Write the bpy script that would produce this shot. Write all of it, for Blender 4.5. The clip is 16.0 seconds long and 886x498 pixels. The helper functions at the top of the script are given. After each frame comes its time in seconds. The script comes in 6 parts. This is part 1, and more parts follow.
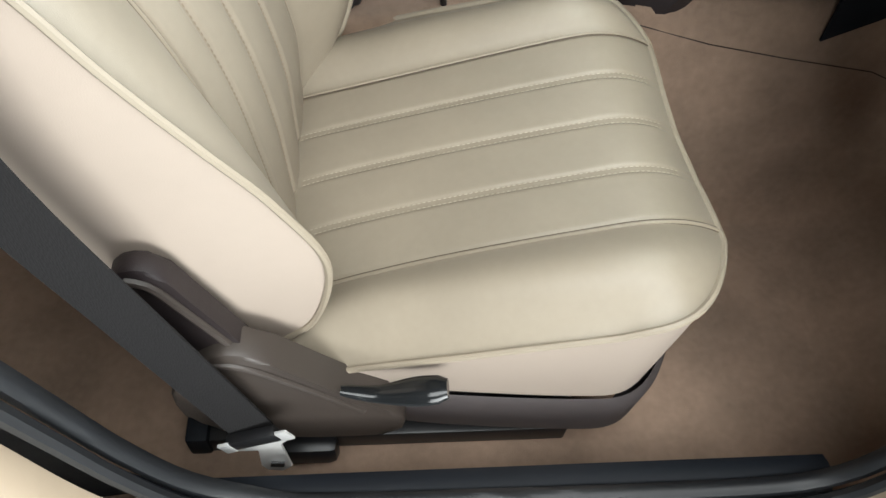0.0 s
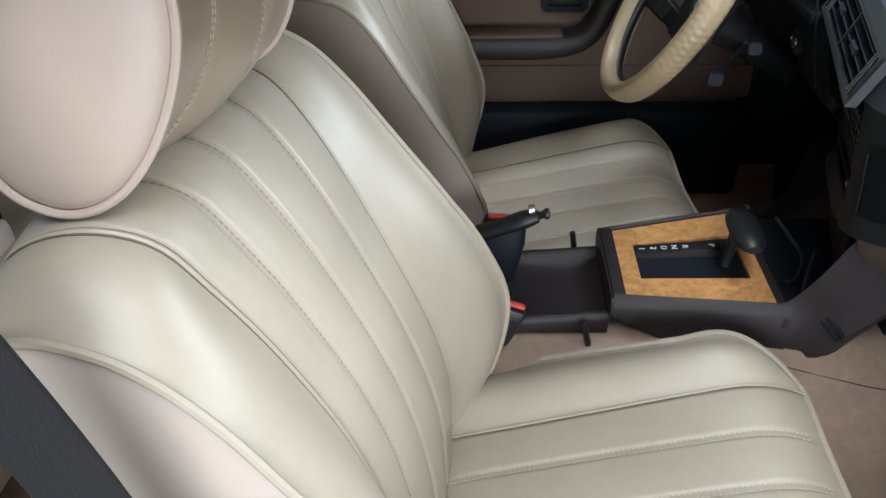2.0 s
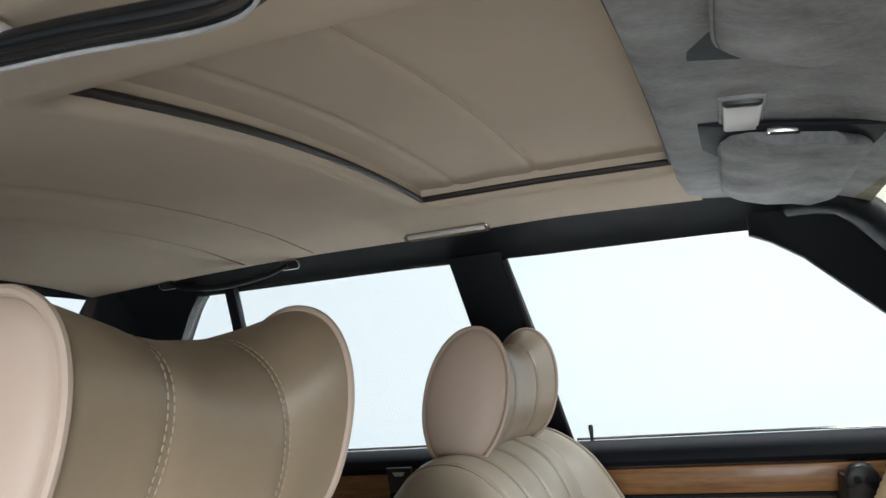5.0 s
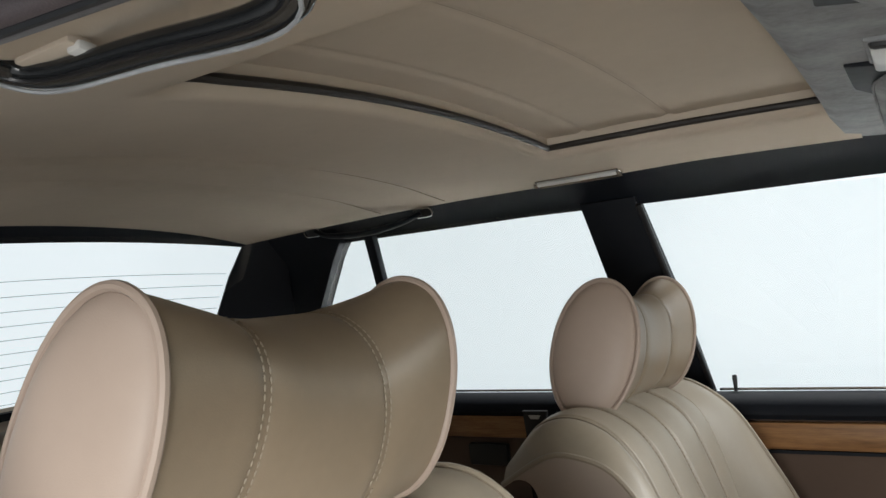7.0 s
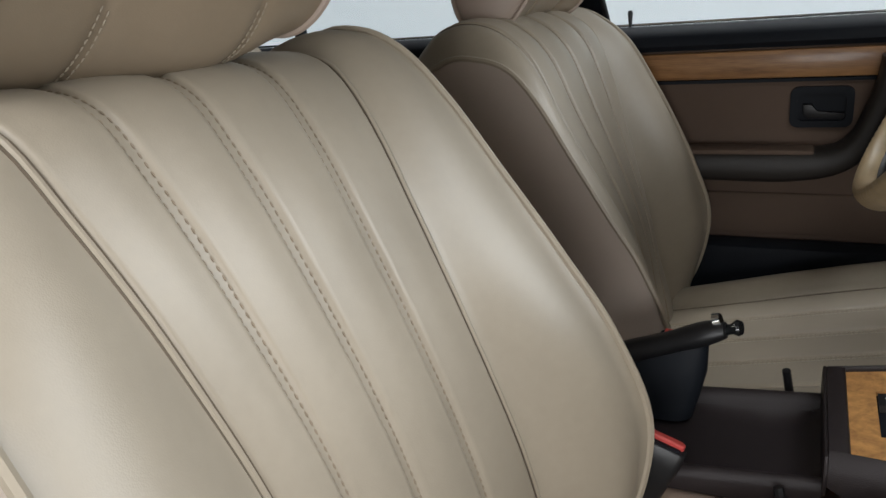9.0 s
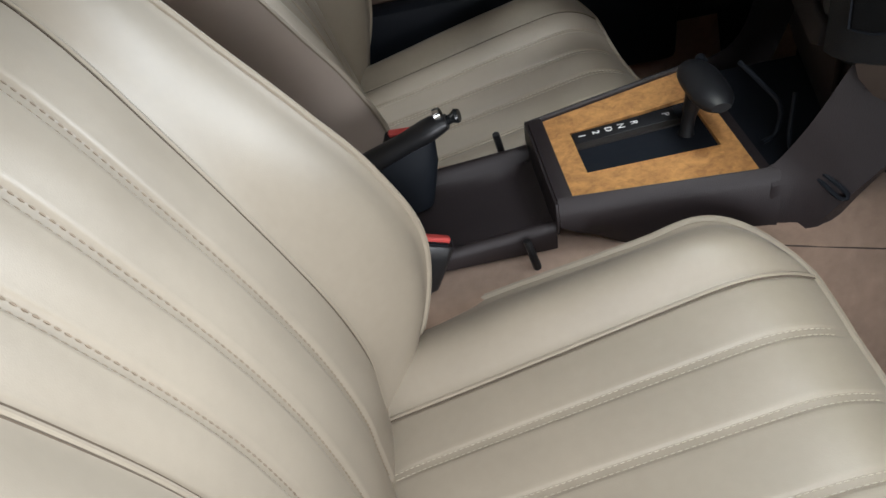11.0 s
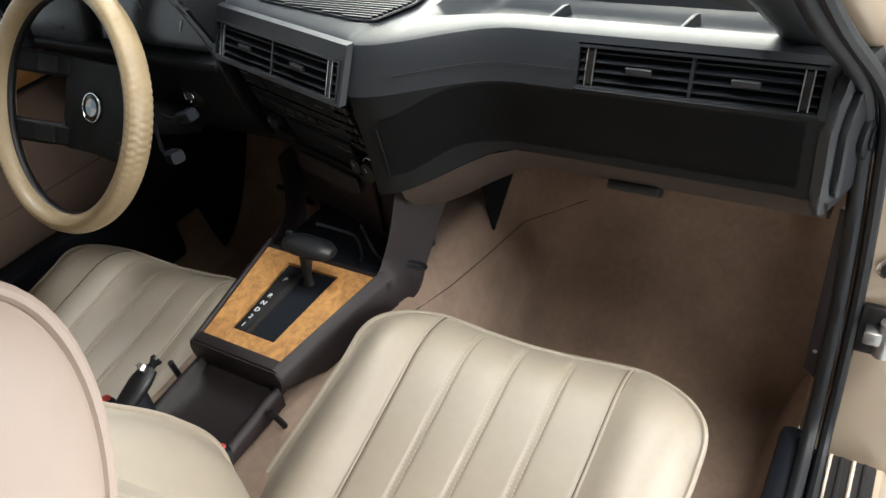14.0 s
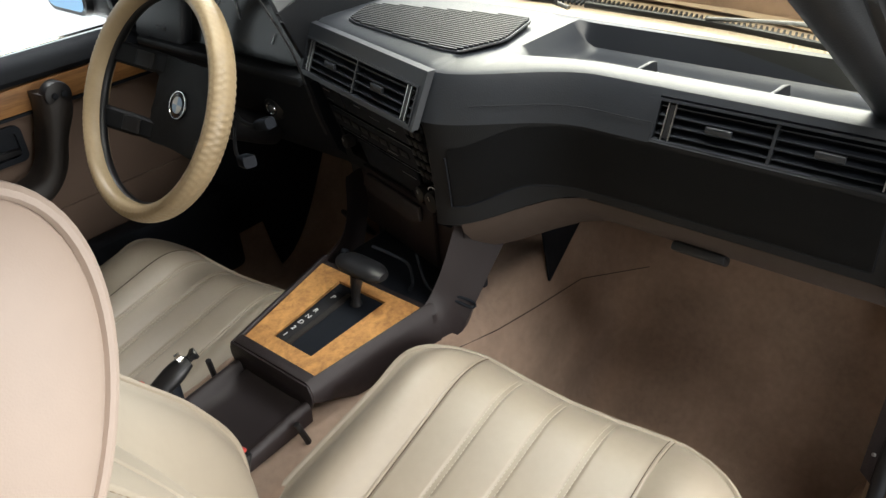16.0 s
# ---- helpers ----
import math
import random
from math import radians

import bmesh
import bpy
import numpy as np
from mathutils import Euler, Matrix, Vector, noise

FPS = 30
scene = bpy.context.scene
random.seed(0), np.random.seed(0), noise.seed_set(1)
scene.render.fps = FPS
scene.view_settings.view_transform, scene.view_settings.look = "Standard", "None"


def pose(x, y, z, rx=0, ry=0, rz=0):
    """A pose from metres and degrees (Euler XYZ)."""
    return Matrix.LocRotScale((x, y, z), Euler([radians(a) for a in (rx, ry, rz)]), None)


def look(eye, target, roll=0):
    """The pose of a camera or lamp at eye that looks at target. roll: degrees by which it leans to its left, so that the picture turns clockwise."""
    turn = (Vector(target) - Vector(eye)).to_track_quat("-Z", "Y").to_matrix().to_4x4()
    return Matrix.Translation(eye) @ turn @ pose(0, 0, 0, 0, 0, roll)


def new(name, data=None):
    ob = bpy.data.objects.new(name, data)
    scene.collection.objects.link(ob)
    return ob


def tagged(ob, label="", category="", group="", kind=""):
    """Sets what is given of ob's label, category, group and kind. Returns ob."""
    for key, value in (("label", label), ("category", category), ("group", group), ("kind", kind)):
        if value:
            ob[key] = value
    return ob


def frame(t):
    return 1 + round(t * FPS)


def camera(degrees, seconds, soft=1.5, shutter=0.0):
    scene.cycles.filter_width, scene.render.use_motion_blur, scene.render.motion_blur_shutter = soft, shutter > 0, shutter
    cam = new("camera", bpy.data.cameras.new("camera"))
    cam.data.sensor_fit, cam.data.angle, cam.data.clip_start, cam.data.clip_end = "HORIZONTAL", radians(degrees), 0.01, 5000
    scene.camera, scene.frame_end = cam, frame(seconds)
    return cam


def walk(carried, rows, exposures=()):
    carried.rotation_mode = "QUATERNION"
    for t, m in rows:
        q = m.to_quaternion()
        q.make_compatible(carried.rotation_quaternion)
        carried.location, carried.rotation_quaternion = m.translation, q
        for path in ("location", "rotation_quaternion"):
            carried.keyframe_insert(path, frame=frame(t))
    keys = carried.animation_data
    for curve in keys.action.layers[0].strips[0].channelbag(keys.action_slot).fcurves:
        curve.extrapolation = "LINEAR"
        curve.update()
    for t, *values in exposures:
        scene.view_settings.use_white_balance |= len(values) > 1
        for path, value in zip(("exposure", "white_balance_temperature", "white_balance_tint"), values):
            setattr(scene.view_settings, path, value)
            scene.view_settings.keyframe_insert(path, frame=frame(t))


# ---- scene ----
cam = camera(60.6, 16.0)
PATH = [
    (0, (0.187, -0.665, 0.99), (0.361, 0.476, -0.643), 6.3),
    (0.5, (0.178, -0.619, 1.002), (0.27, 0.625, -0.561), 4.1),
    (1, (0.162, -0.607, 1.029), (0.166, 0.782, -0.41), 1.3),
    (1.5, (0.141, -0.594, 1.066), (0.083, 0.912, -0.249), -0.4),
    (2, (0.133, -0.586, 1.092), (0.023, 1.02, -0.095), -1.9),
    (2.5, (0.125, -0.572, 1.102), (-0.018, 1.14, 0.079), -2.4),
    (3, (0.117, -0.56, 1.115), (-0.066, 1.255, 0.297), -2.9),
    (3.5, (0.127, -0.534, 1.093), (-0.117, 1.378, 0.56), -4.3),
    (4, (0.162, -0.492, 1.007), (-0.187, 1.47, 0.829), -4.2),
    (4.2, (0.178, -0.474, 0.976), (-0.239, 1.482, 0.979), -4.5),
    (6.3, (0.329, -0.406, 0.948), (-0.629, 1.328, 1.225), -5.5),
    (6.5, (0.316, -0.406, 0.97), (-0.675, 1.318, 1.185), -5.8),
    (7, (0.292, -0.4, 0.985), (-0.771, 1.293, 1.048), -6.0),
    (7.5, (0.26, -0.403, 0.959), (-0.82, 1.273, 0.8), -6.1),
    (8, (0.267, -0.408, 0.905), (-0.78, 1.262, 0.565), -6.4),
    (8.5, (0.279, -0.407, 0.866), (-0.689, 1.264, 0.346), -6.5),
    (8.8, (0.285, -0.418, 0.847), (-0.615, 1.256, 0.227), -5.9),
    (9, (0.279, -0.417, 0.84), (-0.56, 1.262, 0.148), -5.7),
    (9.5, (0.278, -0.42, 0.833), (-0.403, 1.255, -0.02), -5.4),
    (10, (0.276, -0.423, 0.839), (-0.219, 1.236, -0.163), -5.6),
    (10.2, (0.274, -0.424, 0.845), (-0.143, 1.217, -0.22), -6.0),
    (12.3, (-0.002, -0.333, 1.078), (0.601, 0.605, -0.583), -14.4),
    (12.5, (-0.021, -0.337, 1.076), (0.706, 0.579, -0.546), -13.4),
    (13, (-0.096, -0.362, 1.114), (0.915, 0.542, -0.356), -11.7),
    (13.5, (-0.135, -0.396, 1.15), (1.053, 0.528, -0.167), -10.3),
    (14, (-0.161, -0.425, 1.151), (1.119, 0.526, -0.056), -9.7),
    (14.5, (-0.174, -0.441, 1.136), (1.144, 0.546, 0.0), -9.3),
    (15, (-0.178, -0.446, 1.129), (1.151, 0.571, 0.034), -8.7),
    (15.5, (-0.175, -0.445, 1.123), (1.146, 0.606, 0.05), -7.4),
    (16, (-0.163, -0.433, 1.115), (1.104, 0.684, 0.045), -4.0),
]
EXPOSURES = ((0.0, 0.0, 6100, 5), (1.0, 0.0, 5750, 5), (2.2, 0.1, 5600, 6), (3.3, 0.05, 5750, 6), (4.2, 0.0, 5900, 7), (6.3, -0.1, 6300, 9), (8.0, -0.4, 6250, 9), (9.2, -0.65, 6100, 9), (10.2, -0.18, 5900, 9), (12.3, 0.0, 5850, 9), (13.0, 0.1, 5900, 9), (13.6, 0.3, 5980, 9), (14.5, 0.38, 6350, 9), (16.0, 0.3, 6350, 9))
walk(cam, [(t, look(eye, aim, roll)) for t, eye, aim, roll in PATH], EXPOSURES)

# ---- light ----
world = bpy.data.worlds.new("studio_surround")
scene.world = world
world.use_nodes = True
world.node_tree.nodes["Background"].inputs[0].default_value = (0.93, 0.97, 1.0, 1)
world.node_tree.nodes["Background"].inputs[1].default_value = 0.055


def area_lamp(name, eye, target, sx, sy, watts, colour, spread=180):
    data = bpy.data.lights.new(name, "AREA")
    data.shape, data.size, data.size_y, data.energy, data.color = "RECTANGLE", sx, sy, watts, colour
    data.spread = radians(spread)
    ob = new(name, data)
    ob.matrix_world = look(eye, target)
    return ob


# unseen lamp, assumed above and outside the passenger door
area_lamp("unseen_lamp", (0.58, -1.38, 2.75), (0.48, -0.12, 0.22), 2.5, 1.4, 94, (1.0, 0.97, 0.93))
# low fill lamp added to brighten the passenger seat's side
area_lamp("seat_side_fill_lamp", (0.42, -1.50, 0.62), (-0.05, -0.28, 0.42), 0.9, 0.6, 7.5, (1.0, 0.97, 0.93), 90)
# unseen narrow lamp added to brighten the dash top
area_lamp("dash_fill_lamp", (1.00, 0.15, 2.5), (0.86, 0.12, 0.7), 0.5, 1.2, 8, (0.96, 0.99, 1.0), 70)
# unseen lamp added where the dash top mirrors it as sheen
area_lamp("dash_sheen_lamp", (5.6, 1.8, 3.6), (0.8, 0.08, 0.75), 4.4, 2.4, 600, (0.97, 0.99, 1.0))
# added lamp: lights the ground outside, which bounces up to the headliner
area_lamp("unseen_lamp", (0.0, 2.9, 3.1), (0.0, 2.7, -0.5), 3.0, 1.4, 185, (1.0, 0.98, 0.95), 66)

# ---- materials ----


def material(name, base, rough=0.6, metal=0.0, grain=0.0, grain_size=400.0, vary=0.08, vary_size=6.0, coat=0.0, stretch=None, sheen=0.0, spec=0.5):
    """A plain surface with two scales of colour variation and a fine relief."""
    m = bpy.data.materials.new(name)
    m.use_nodes = True
    n, l = m.node_tree.nodes, m.node_tree.links
    b = n["Principled BSDF"]
    b.inputs["Roughness"].default_value = rough
    b.inputs["Metallic"].default_value = metal
    b.inputs["Coat Weight"].default_value = coat
    b.inputs["Sheen Weight"].default_value = sheen
    b.inputs["Specular IOR Level"].default_value = spec
    co = n.new("ShaderNodeTexCoord")
    mp = n.new("ShaderNodeMapping")
    if stretch:
        mp.inputs["Scale"].default_value = stretch
    l.new(co.outputs["Object"], mp.inputs["Vector"])
    big = n.new("ShaderNodeTexNoise")
    big.inputs["Scale"].default_value, big.inputs["Detail"].default_value = vary_size, 4
    fine = n.new("ShaderNodeTexNoise")
    fine.inputs["Scale"].default_value, fine.inputs["Detail"].default_value = vary_size * 12, 3
    l.new(mp.outputs[0], big.inputs["Vector"])
    l.new(mp.outputs[0], fine.inputs["Vector"])
    add = n.new("ShaderNodeMath")
    add.operation = "MULTIPLY_ADD"
    add.inputs[1].default_value = 0.35
    l.new(fine.outputs["Fac"], add.inputs[0])
    l.new(big.outputs["Fac"], add.inputs[2])
    ramp = n.new("ShaderNodeValToRGB")
    ramp.color_ramp.elements[0].position, ramp.color_ramp.elements[1].position = 0.4, 0.95
    ramp.color_ramp.elements[0].color = (*[c * (1 - vary) for c in base], 1)
    ramp.color_ramp.elements[1].color = (*[min(1, c * (1 + vary)) for c in base], 1)
    l.new(add.outputs[0], ramp.inputs[0])
    l.new(ramp.outputs[0], b.inputs["Base Color"])
    rr = n.new("ShaderNodeMapRange")
    rr.inputs[3].default_value, rr.inputs[4].default_value = max(0.03, rough * 0.88), min(1, rough * 1.12)
    l.new(fine.outputs["Fac"], rr.inputs[0])
    l.new(rr.outputs[0], b.inputs["Roughness"])
    if grain:
        v = n.new("ShaderNodeTexVoronoi")
        v.inputs["Scale"].default_value = grain_size
        l.new(mp.outputs[0], v.inputs["Vector"])
        bump = n.new("ShaderNodeBump")
        bump.inputs["Strength"].default_value, bump.inputs["Distance"].default_value = grain, 0.001
        l.new(v.outputs["Distance"], bump.inputs["Height"])
        l.new(bump.outputs[0], b.inputs["Normal"])
    return m


def wood(name, dark, light, scale, stretch, burl):
    m = bpy.data.materials.new(name)
    m.use_nodes = True
    n, l = m.node_tree.nodes, m.node_tree.links
    b = n["Principled BSDF"]
    co, mp = n.new("ShaderNodeTexCoord"), n.new("ShaderNodeMapping")
    mp.inputs["Scale"].default_value = stretch
    a, c = n.new("ShaderNodeTexNoise"), n.new("ShaderNodeTexNoise")
    a.inputs["Scale"].default_value, a.inputs["Detail"].default_value, a.inputs["Distortion"].default_value = scale, 6, burl
    c.inputs["Scale"].default_value, c.inputs["Detail"].default_value, c.inputs["Distortion"].default_value = scale * 5, 5, burl * 0.6
    l.new(co.outputs["Object"], mp.inputs["Vector"])
    l.new(mp.outputs[0], a.inputs["Vector"])
    l.new(mp.outputs[0], c.inputs["Vector"])
    mix = n.new("ShaderNodeMath")
    mix.operation = "MULTIPLY_ADD"
    mix.inputs[1].default_value = 0.6
    l.new(c.outputs["Fac"], mix.inputs[0])
    l.new(a.outputs["Fac"], mix.inputs[2])
    r = n.new("ShaderNodeValToRGB")
    r.color_ramp.elements[0].position, r.color_ramp.elements[1].position = 0.55, 1.0
    r.color_ramp.elements[0].color, r.color_ramp.elements[1].color = (*dark, 1), (*light, 1)
    l.new(mix.outputs[0], r.inputs[0])
    l.new(r.outputs[0], b.inputs["Base Color"])
    b.inputs["Roughness"].default_value, b.inputs["Coat Weight"].default_value, b.inputs["Coat Roughness"].default_value = 0.45, 0.25, 0.15
    return m


def glass(name, tint):
    m = bpy.data.materials.new(name)
    m.use_nodes = True
    n, l = m.node_tree.nodes, m.node_tree.links
    n.remove(n["Principled BSDF"])
    t, g, x = (n.new("ShaderNode" + k) for k in ("BsdfTransparent", "BsdfGlossy", "MixShader"))
    t.inputs[0].default_value, g.inputs["Roughness"].default_value, x.inputs[0].default_value = (*tint, 1), 0.01, 0.05
    l.new(t.outputs[0], x.inputs[1])
    l.new(g.outputs[0], x.inputs[2])
    l.new(x.outputs[0], n["Material Output"].inputs[0])
    return m


LEATHER = material("cream_leather", (0.312, 0.266, 0.203), 0.43, grain=0.07, grain_size=900, vary=0.08, vary_size=8, spec=0.5)
LEATHER_SIDE = material("cream_vinyl", (0.45, 0.378, 0.318), 0.46, grain=0.08, grain_size=900, vary=0.04, vary_size=5, spec=0.35)
# darker and browner than the seat leather
LEATHER_HEAD = material("brown_headrest_leather", (0.262, 0.204, 0.142), 0.36, grain=0.07, grain_size=900, vary=0.10, vary_size=9, spec=0.5)
LEATHER_CAP = material("pinkish_headrest_vinyl", (0.385, 0.305, 0.250), 0.46, grain=0.08, grain_size=900, vary=0.05, vary_size=6, spec=0.35)
PALE_THREAD = material("pale_thread", (0.44, 0.385, 0.295), 0.8, vary=0.1)
ROOF_EDGE = material("mauve_grey_vinyl", (0.070, 0.058, 0.062), 0.45, grain=0.15, grain_size=900, vary=0.08)
VALANCE = material("grey_brown_skirt", (0.072, 0.062, 0.062), 0.5, grain=0.15, grain_size=900, vary=0.08)
# half-metal with the chrome tongue's bright reflection put into its base colour
TONGUE_SHINE = material("tongue_chrome_shine", (0.80, 0.80, 0.79), 0.32, metal=0.45, vary=0.04)
PIPING = material("cream_piping", (0.330, 0.280, 0.212), 0.45, vary=0.04)
# dark colour for the shade in the grooves beside the seam beads
SEAM_SHADE = material("seam_shade", (0.11, 0.082, 0.055), 0.8, vary=0.05)
THREAD = material("cream_thread", (0.25, 0.195, 0.138), 0.8, vary=0.1)
CARPET = material("brown_carpet", (0.375, 0.262, 0.190), 0.95, grain=0.9, grain_size=1400, vary=0.30, vary_size=7, sheen=0.15, spec=0.1)
HEADLINER = material("beige_headliner_cloth", (0.55, 0.475, 0.385), 0.95, grain=0.4, grain_size=1500, vary=0.06, vary_size=4, spec=0.1)
# darker liner tone that paints the shade of its creases
LINER_CREASE = material("liner_crease_shade", (0.20, 0.16, 0.12), 0.9, vary=0.05)
DASH = material("dark_grey_dash_vinyl", (0.0180, 0.0205, 0.0240), 0.42, grain=0.12, grain_size=500, vary=0.14, vary_size=8, spec=0.5)
# black plastic parts, and the dash vinyl where shade is painted in
DASH_LOW = material("shaded_dash_and_black_plastic", (0.0100, 0.0110, 0.0125), 0.5, grain=0.3, grain_size=700, vary=0.12, vary_size=8, spec=0.22)
CONSOLE = material("dark_brown_console_vinyl", (0.024, 0.0185, 0.019), 0.48, grain=0.25, grain_size=800, vary=0.12, vary_size=9, spec=0.32)
UNDERDASH = material("brown_lower_panel", (0.052, 0.036, 0.027), 0.8, grain=0.2, grain_size=900, vary=0.1)
BLACK = material("black_plastic", (0.009, 0.009, 0.010), 0.42, vary=0.15, vary_size=10)
BLACK_MATT = material("matt_black_trim", (0.008, 0.010, 0.014), 0.6, grain=0.1, grain_size=900, vary=0.15, spec=0.2)
GLOSS_BLACK = material("gloss_black_panel", (0.012, 0.013, 0.014), 0.16, vary=0.1)
RUBBER = material("black_rubber_seal", (0.008, 0.009, 0.011), 0.5, vary=0.2, vary_size=20)
BROWN_PLASTIC = material("dark_brown_plastic", (0.052, 0.042, 0.036), 0.42, grain=0.2, grain_size=900, vary=0.08)
DOORCARD = material("brown_door_cloth", (0.130, 0.091, 0.069), 0.85, grain=0.4, grain_size=1200, vary=0.08, spec=0.2)
DOOR_ARM = material("dark_brown_armrest", (0.020, 0.0165, 0.0145), 0.5, grain=0.3, grain_size=800, vary=0.1)
WEBBING = material("black_belt_webbing", (0.017, 0.0163, 0.0168), 0.85, grain=0.4, grain_size=700, vary=0.1, stretch=(1, 1, 0.3), spec=0.15)
CHROME = material("bright_chrome", (0.75, 0.75, 0.74), 0.16, metal=1.0, vary=0.03)
STEEL = material("brushed_steel", (0.55, 0.55, 0.54), 0.35, metal=1.0, vary=0.08)
GREY_VISOR = material("mottled_grey_vinyl", (0.27, 0.28, 0.29), 0.75, grain=0.3, grain_size=700, vary=0.45, vary_size=14, spec=0.25)
LAMP_LENS = material("milky_lamp_lens", (0.62, 0.62, 0.60), 0.35, vary=0.03)
PAINT = material("beige_metallic_paint", (0.50, 0.40, 0.29), 0.32, metal=0.35, vary=0.04, coat=0.5)
WHEEL_COVER = material("tan_leather_wheel_cover", (0.42, 0.32, 0.19), 0.36, grain=0.15, grain_size=700, vary=0.12, vary_size=14)
RED = material("red_buckle_button", (0.55, 0.07, 0.06), 0.4, vary=0.05)
WHITE_MARK = material("white_marking", (0.75, 0.75, 0.73), 0.6, vary=0.02)
BLUE = material("blue_enamel", (0.32, 0.45, 0.60), 0.3, vary=0.03)
MIRROR = material("mirror_glass", (0.9, 0.92, 0.95), 0.02, metal=1.0, vary=0.0)
BURL = wood("light_burl_veneer", (0.31, 0.145, 0.048), (0.60, 0.31, 0.105), 26, (1, 1, 1), 1.8)
DOORWOOD = wood("plain_brown_veneer", (0.17, 0.075, 0.022), (0.36, 0.18, 0.062), 14, (0.6, 6, 8), 0.4)
PANE = glass("clear_window_glass", (0.985, 0.995, 0.99))
SCREEN = glass("tinted_windscreen_glass", (0.87, 0.83, 0.67))
GROUND = material("pale_studio_floor", (0.86, 0.87, 0.87), 0.5, vary=0.05, vary_size=1)

# ---- mesh tools ----


def link_mesh(name, bm, mat, smooth=True, angle=None):
    bmesh.ops.recalc_face_normals(bm, faces=bm.faces)
    me = bpy.data.meshes.new(name)
    if smooth:
        for f in bm.faces:
            f.smooth = True
        lim = radians(angle or 40)
        for e in bm.edges:
            if len(e.link_faces) == 2 and e.calc_face_angle(0) > lim:
                e.smooth = False
    bm.to_mesh(me)
    bm.free()
    me.materials.append(mat)
    return new(name, me)


def thing(name, label, category, group="", at=(0, 0, 0)):
    e = new(name)
    e.empty_display_size = 0.05
    e.location = at
    return tagged(e, label, category, group)


def part(name, bm, mat, parent, label="", smooth=True, angle=None):
    ob = link_mesh(name, bm, mat, smooth, angle)
    base = parent
    off = Vector((0, 0, 0))
    while base:
        off += base.location
        base = base.parent
    ob.parent = parent
    ob.location = -off
    return tagged(ob, label)


def solo(name, bm, mat, label, category="", kind="", group="", smooth=True, angle=None):
    return tagged(link_mesh(name, bm, mat, smooth, angle), label, category, group, kind)


def box(bm, c, s, turn=None, bevel=0.0, seg=2):
    m = Matrix.Translation(c) @ (turn.to_4x4() if turn else Matrix()) @ Matrix.Diagonal((*s, 1))
    vs = bmesh.ops.create_cube(bm, size=1, matrix=m)["verts"]
    if bevel:
        es = list({e for v in vs for e in v.link_edges})
        bmesh.ops.bevel(bm, geom=es, offset=bevel, segments=seg, profile=0.5, affect="EDGES")
    return bm


def boxed(c, s, turn=None, bevel=0.0, seg=2):
    return box(bmesh.new(), c, s, turn, bevel, seg)


def rot(x=0, y=0, z=0):
    return Euler((radians(x), radians(y), radians(z))).to_matrix()


def spline(pts, n):
    """n points along a smooth curve through pts (any dimension), by even arc steps of a Catmull-Rom curve."""
    p = np.array(pts, float)
    p = np.vstack([2 * p[0] - p[1], p, 2 * p[-1] - p[-2]])
    out = []
    for i in range(1, len(p) - 2):
        for t in np.linspace(0, 1, 16, endpoint=False):
            a, b, c, d = p[i - 1 : i + 3]
            out.append(0.5 * ((2 * b) + (c - a) * t + (2 * a - 5 * b + 4 * c - d) * t**2 + (3 * b - a - 3 * c + d) * t**3))
    out.append(p[-2])
    out = np.array(out)
    s = np.r_[0, np.cumsum(np.linalg.norm(np.diff(out, axis=0), axis=1))]
    g = np.linspace(0, s[-1], n)
    return np.stack([np.interp(g, s, out[:, k]) for k in range(out.shape[1])], 1)


def tube(bm, pts, r, seg=8, closed=False, flat=1.0, caps=True):
    """A round cord along pts; r may be a list."""
    pts = [Vector(p) for p in pts]
    n = len(pts)
    rs = r if hasattr(r, "__len__") else [r] * n
    rings = []
    up = Vector((0, 0, 1))
    for i, p in enumerate(pts):
        a = pts[(i - 1) % n] if closed or i else pts[0]
        b = pts[(i + 1) % n] if closed or i < n - 1 else pts[-1]
        d = (b - a).normalized()
        if i == 0:
            side = d.cross(up if abs(d.z) < 0.9 else Vector((1, 0, 0))).normalized()
        else:
            side = (side - d * side.dot(d)).normalized()
        nor = d.cross(side)
        rings.append([bm.verts.new(p + rs[i] * (math.cos(k * math.tau / seg) * side + flat * math.sin(k * math.tau / seg) * nor)) for k in range(seg)])
    for i in range(n if closed else n - 1):
        a, b = rings[i], rings[(i + 1) % n]
        for k in range(seg):
            bm.faces.new((a[k], a[(k + 1) % seg], b[(k + 1) % seg], b[k]))
    if not closed and caps:
        bm.faces.new(rings[0])
        bm.faces.new(rings[-1])
    return bm


def tubed(pts, r, seg=8, closed=False, flat=1.0):
    return tube(bmesh.new(), pts, r, seg, closed, flat)


def sheet(bm, rows, wrap=False):
    """Quads over rows of points, all of one length. wrap: each row closes on itself."""
    vs = [[bm.verts.new(p) for p in row] for row in rows]
    for a, b in zip(vs, vs[1:]):
        m = len(a)
        for k in range(m if wrap else m - 1):
            bm.faces.new((a[k], a[(k + 1) % m], b[(k + 1) % m], b[k]))
    return vs


def loft(rows, caps=True):
    """A closed skin over rings of points."""
    bm = bmesh.new()
    vs = sheet(bm, rows, wrap=True)
    if caps:
        bm.faces.new(vs[0])
        bm.faces.new(list(reversed(vs[-1])))
    return bm


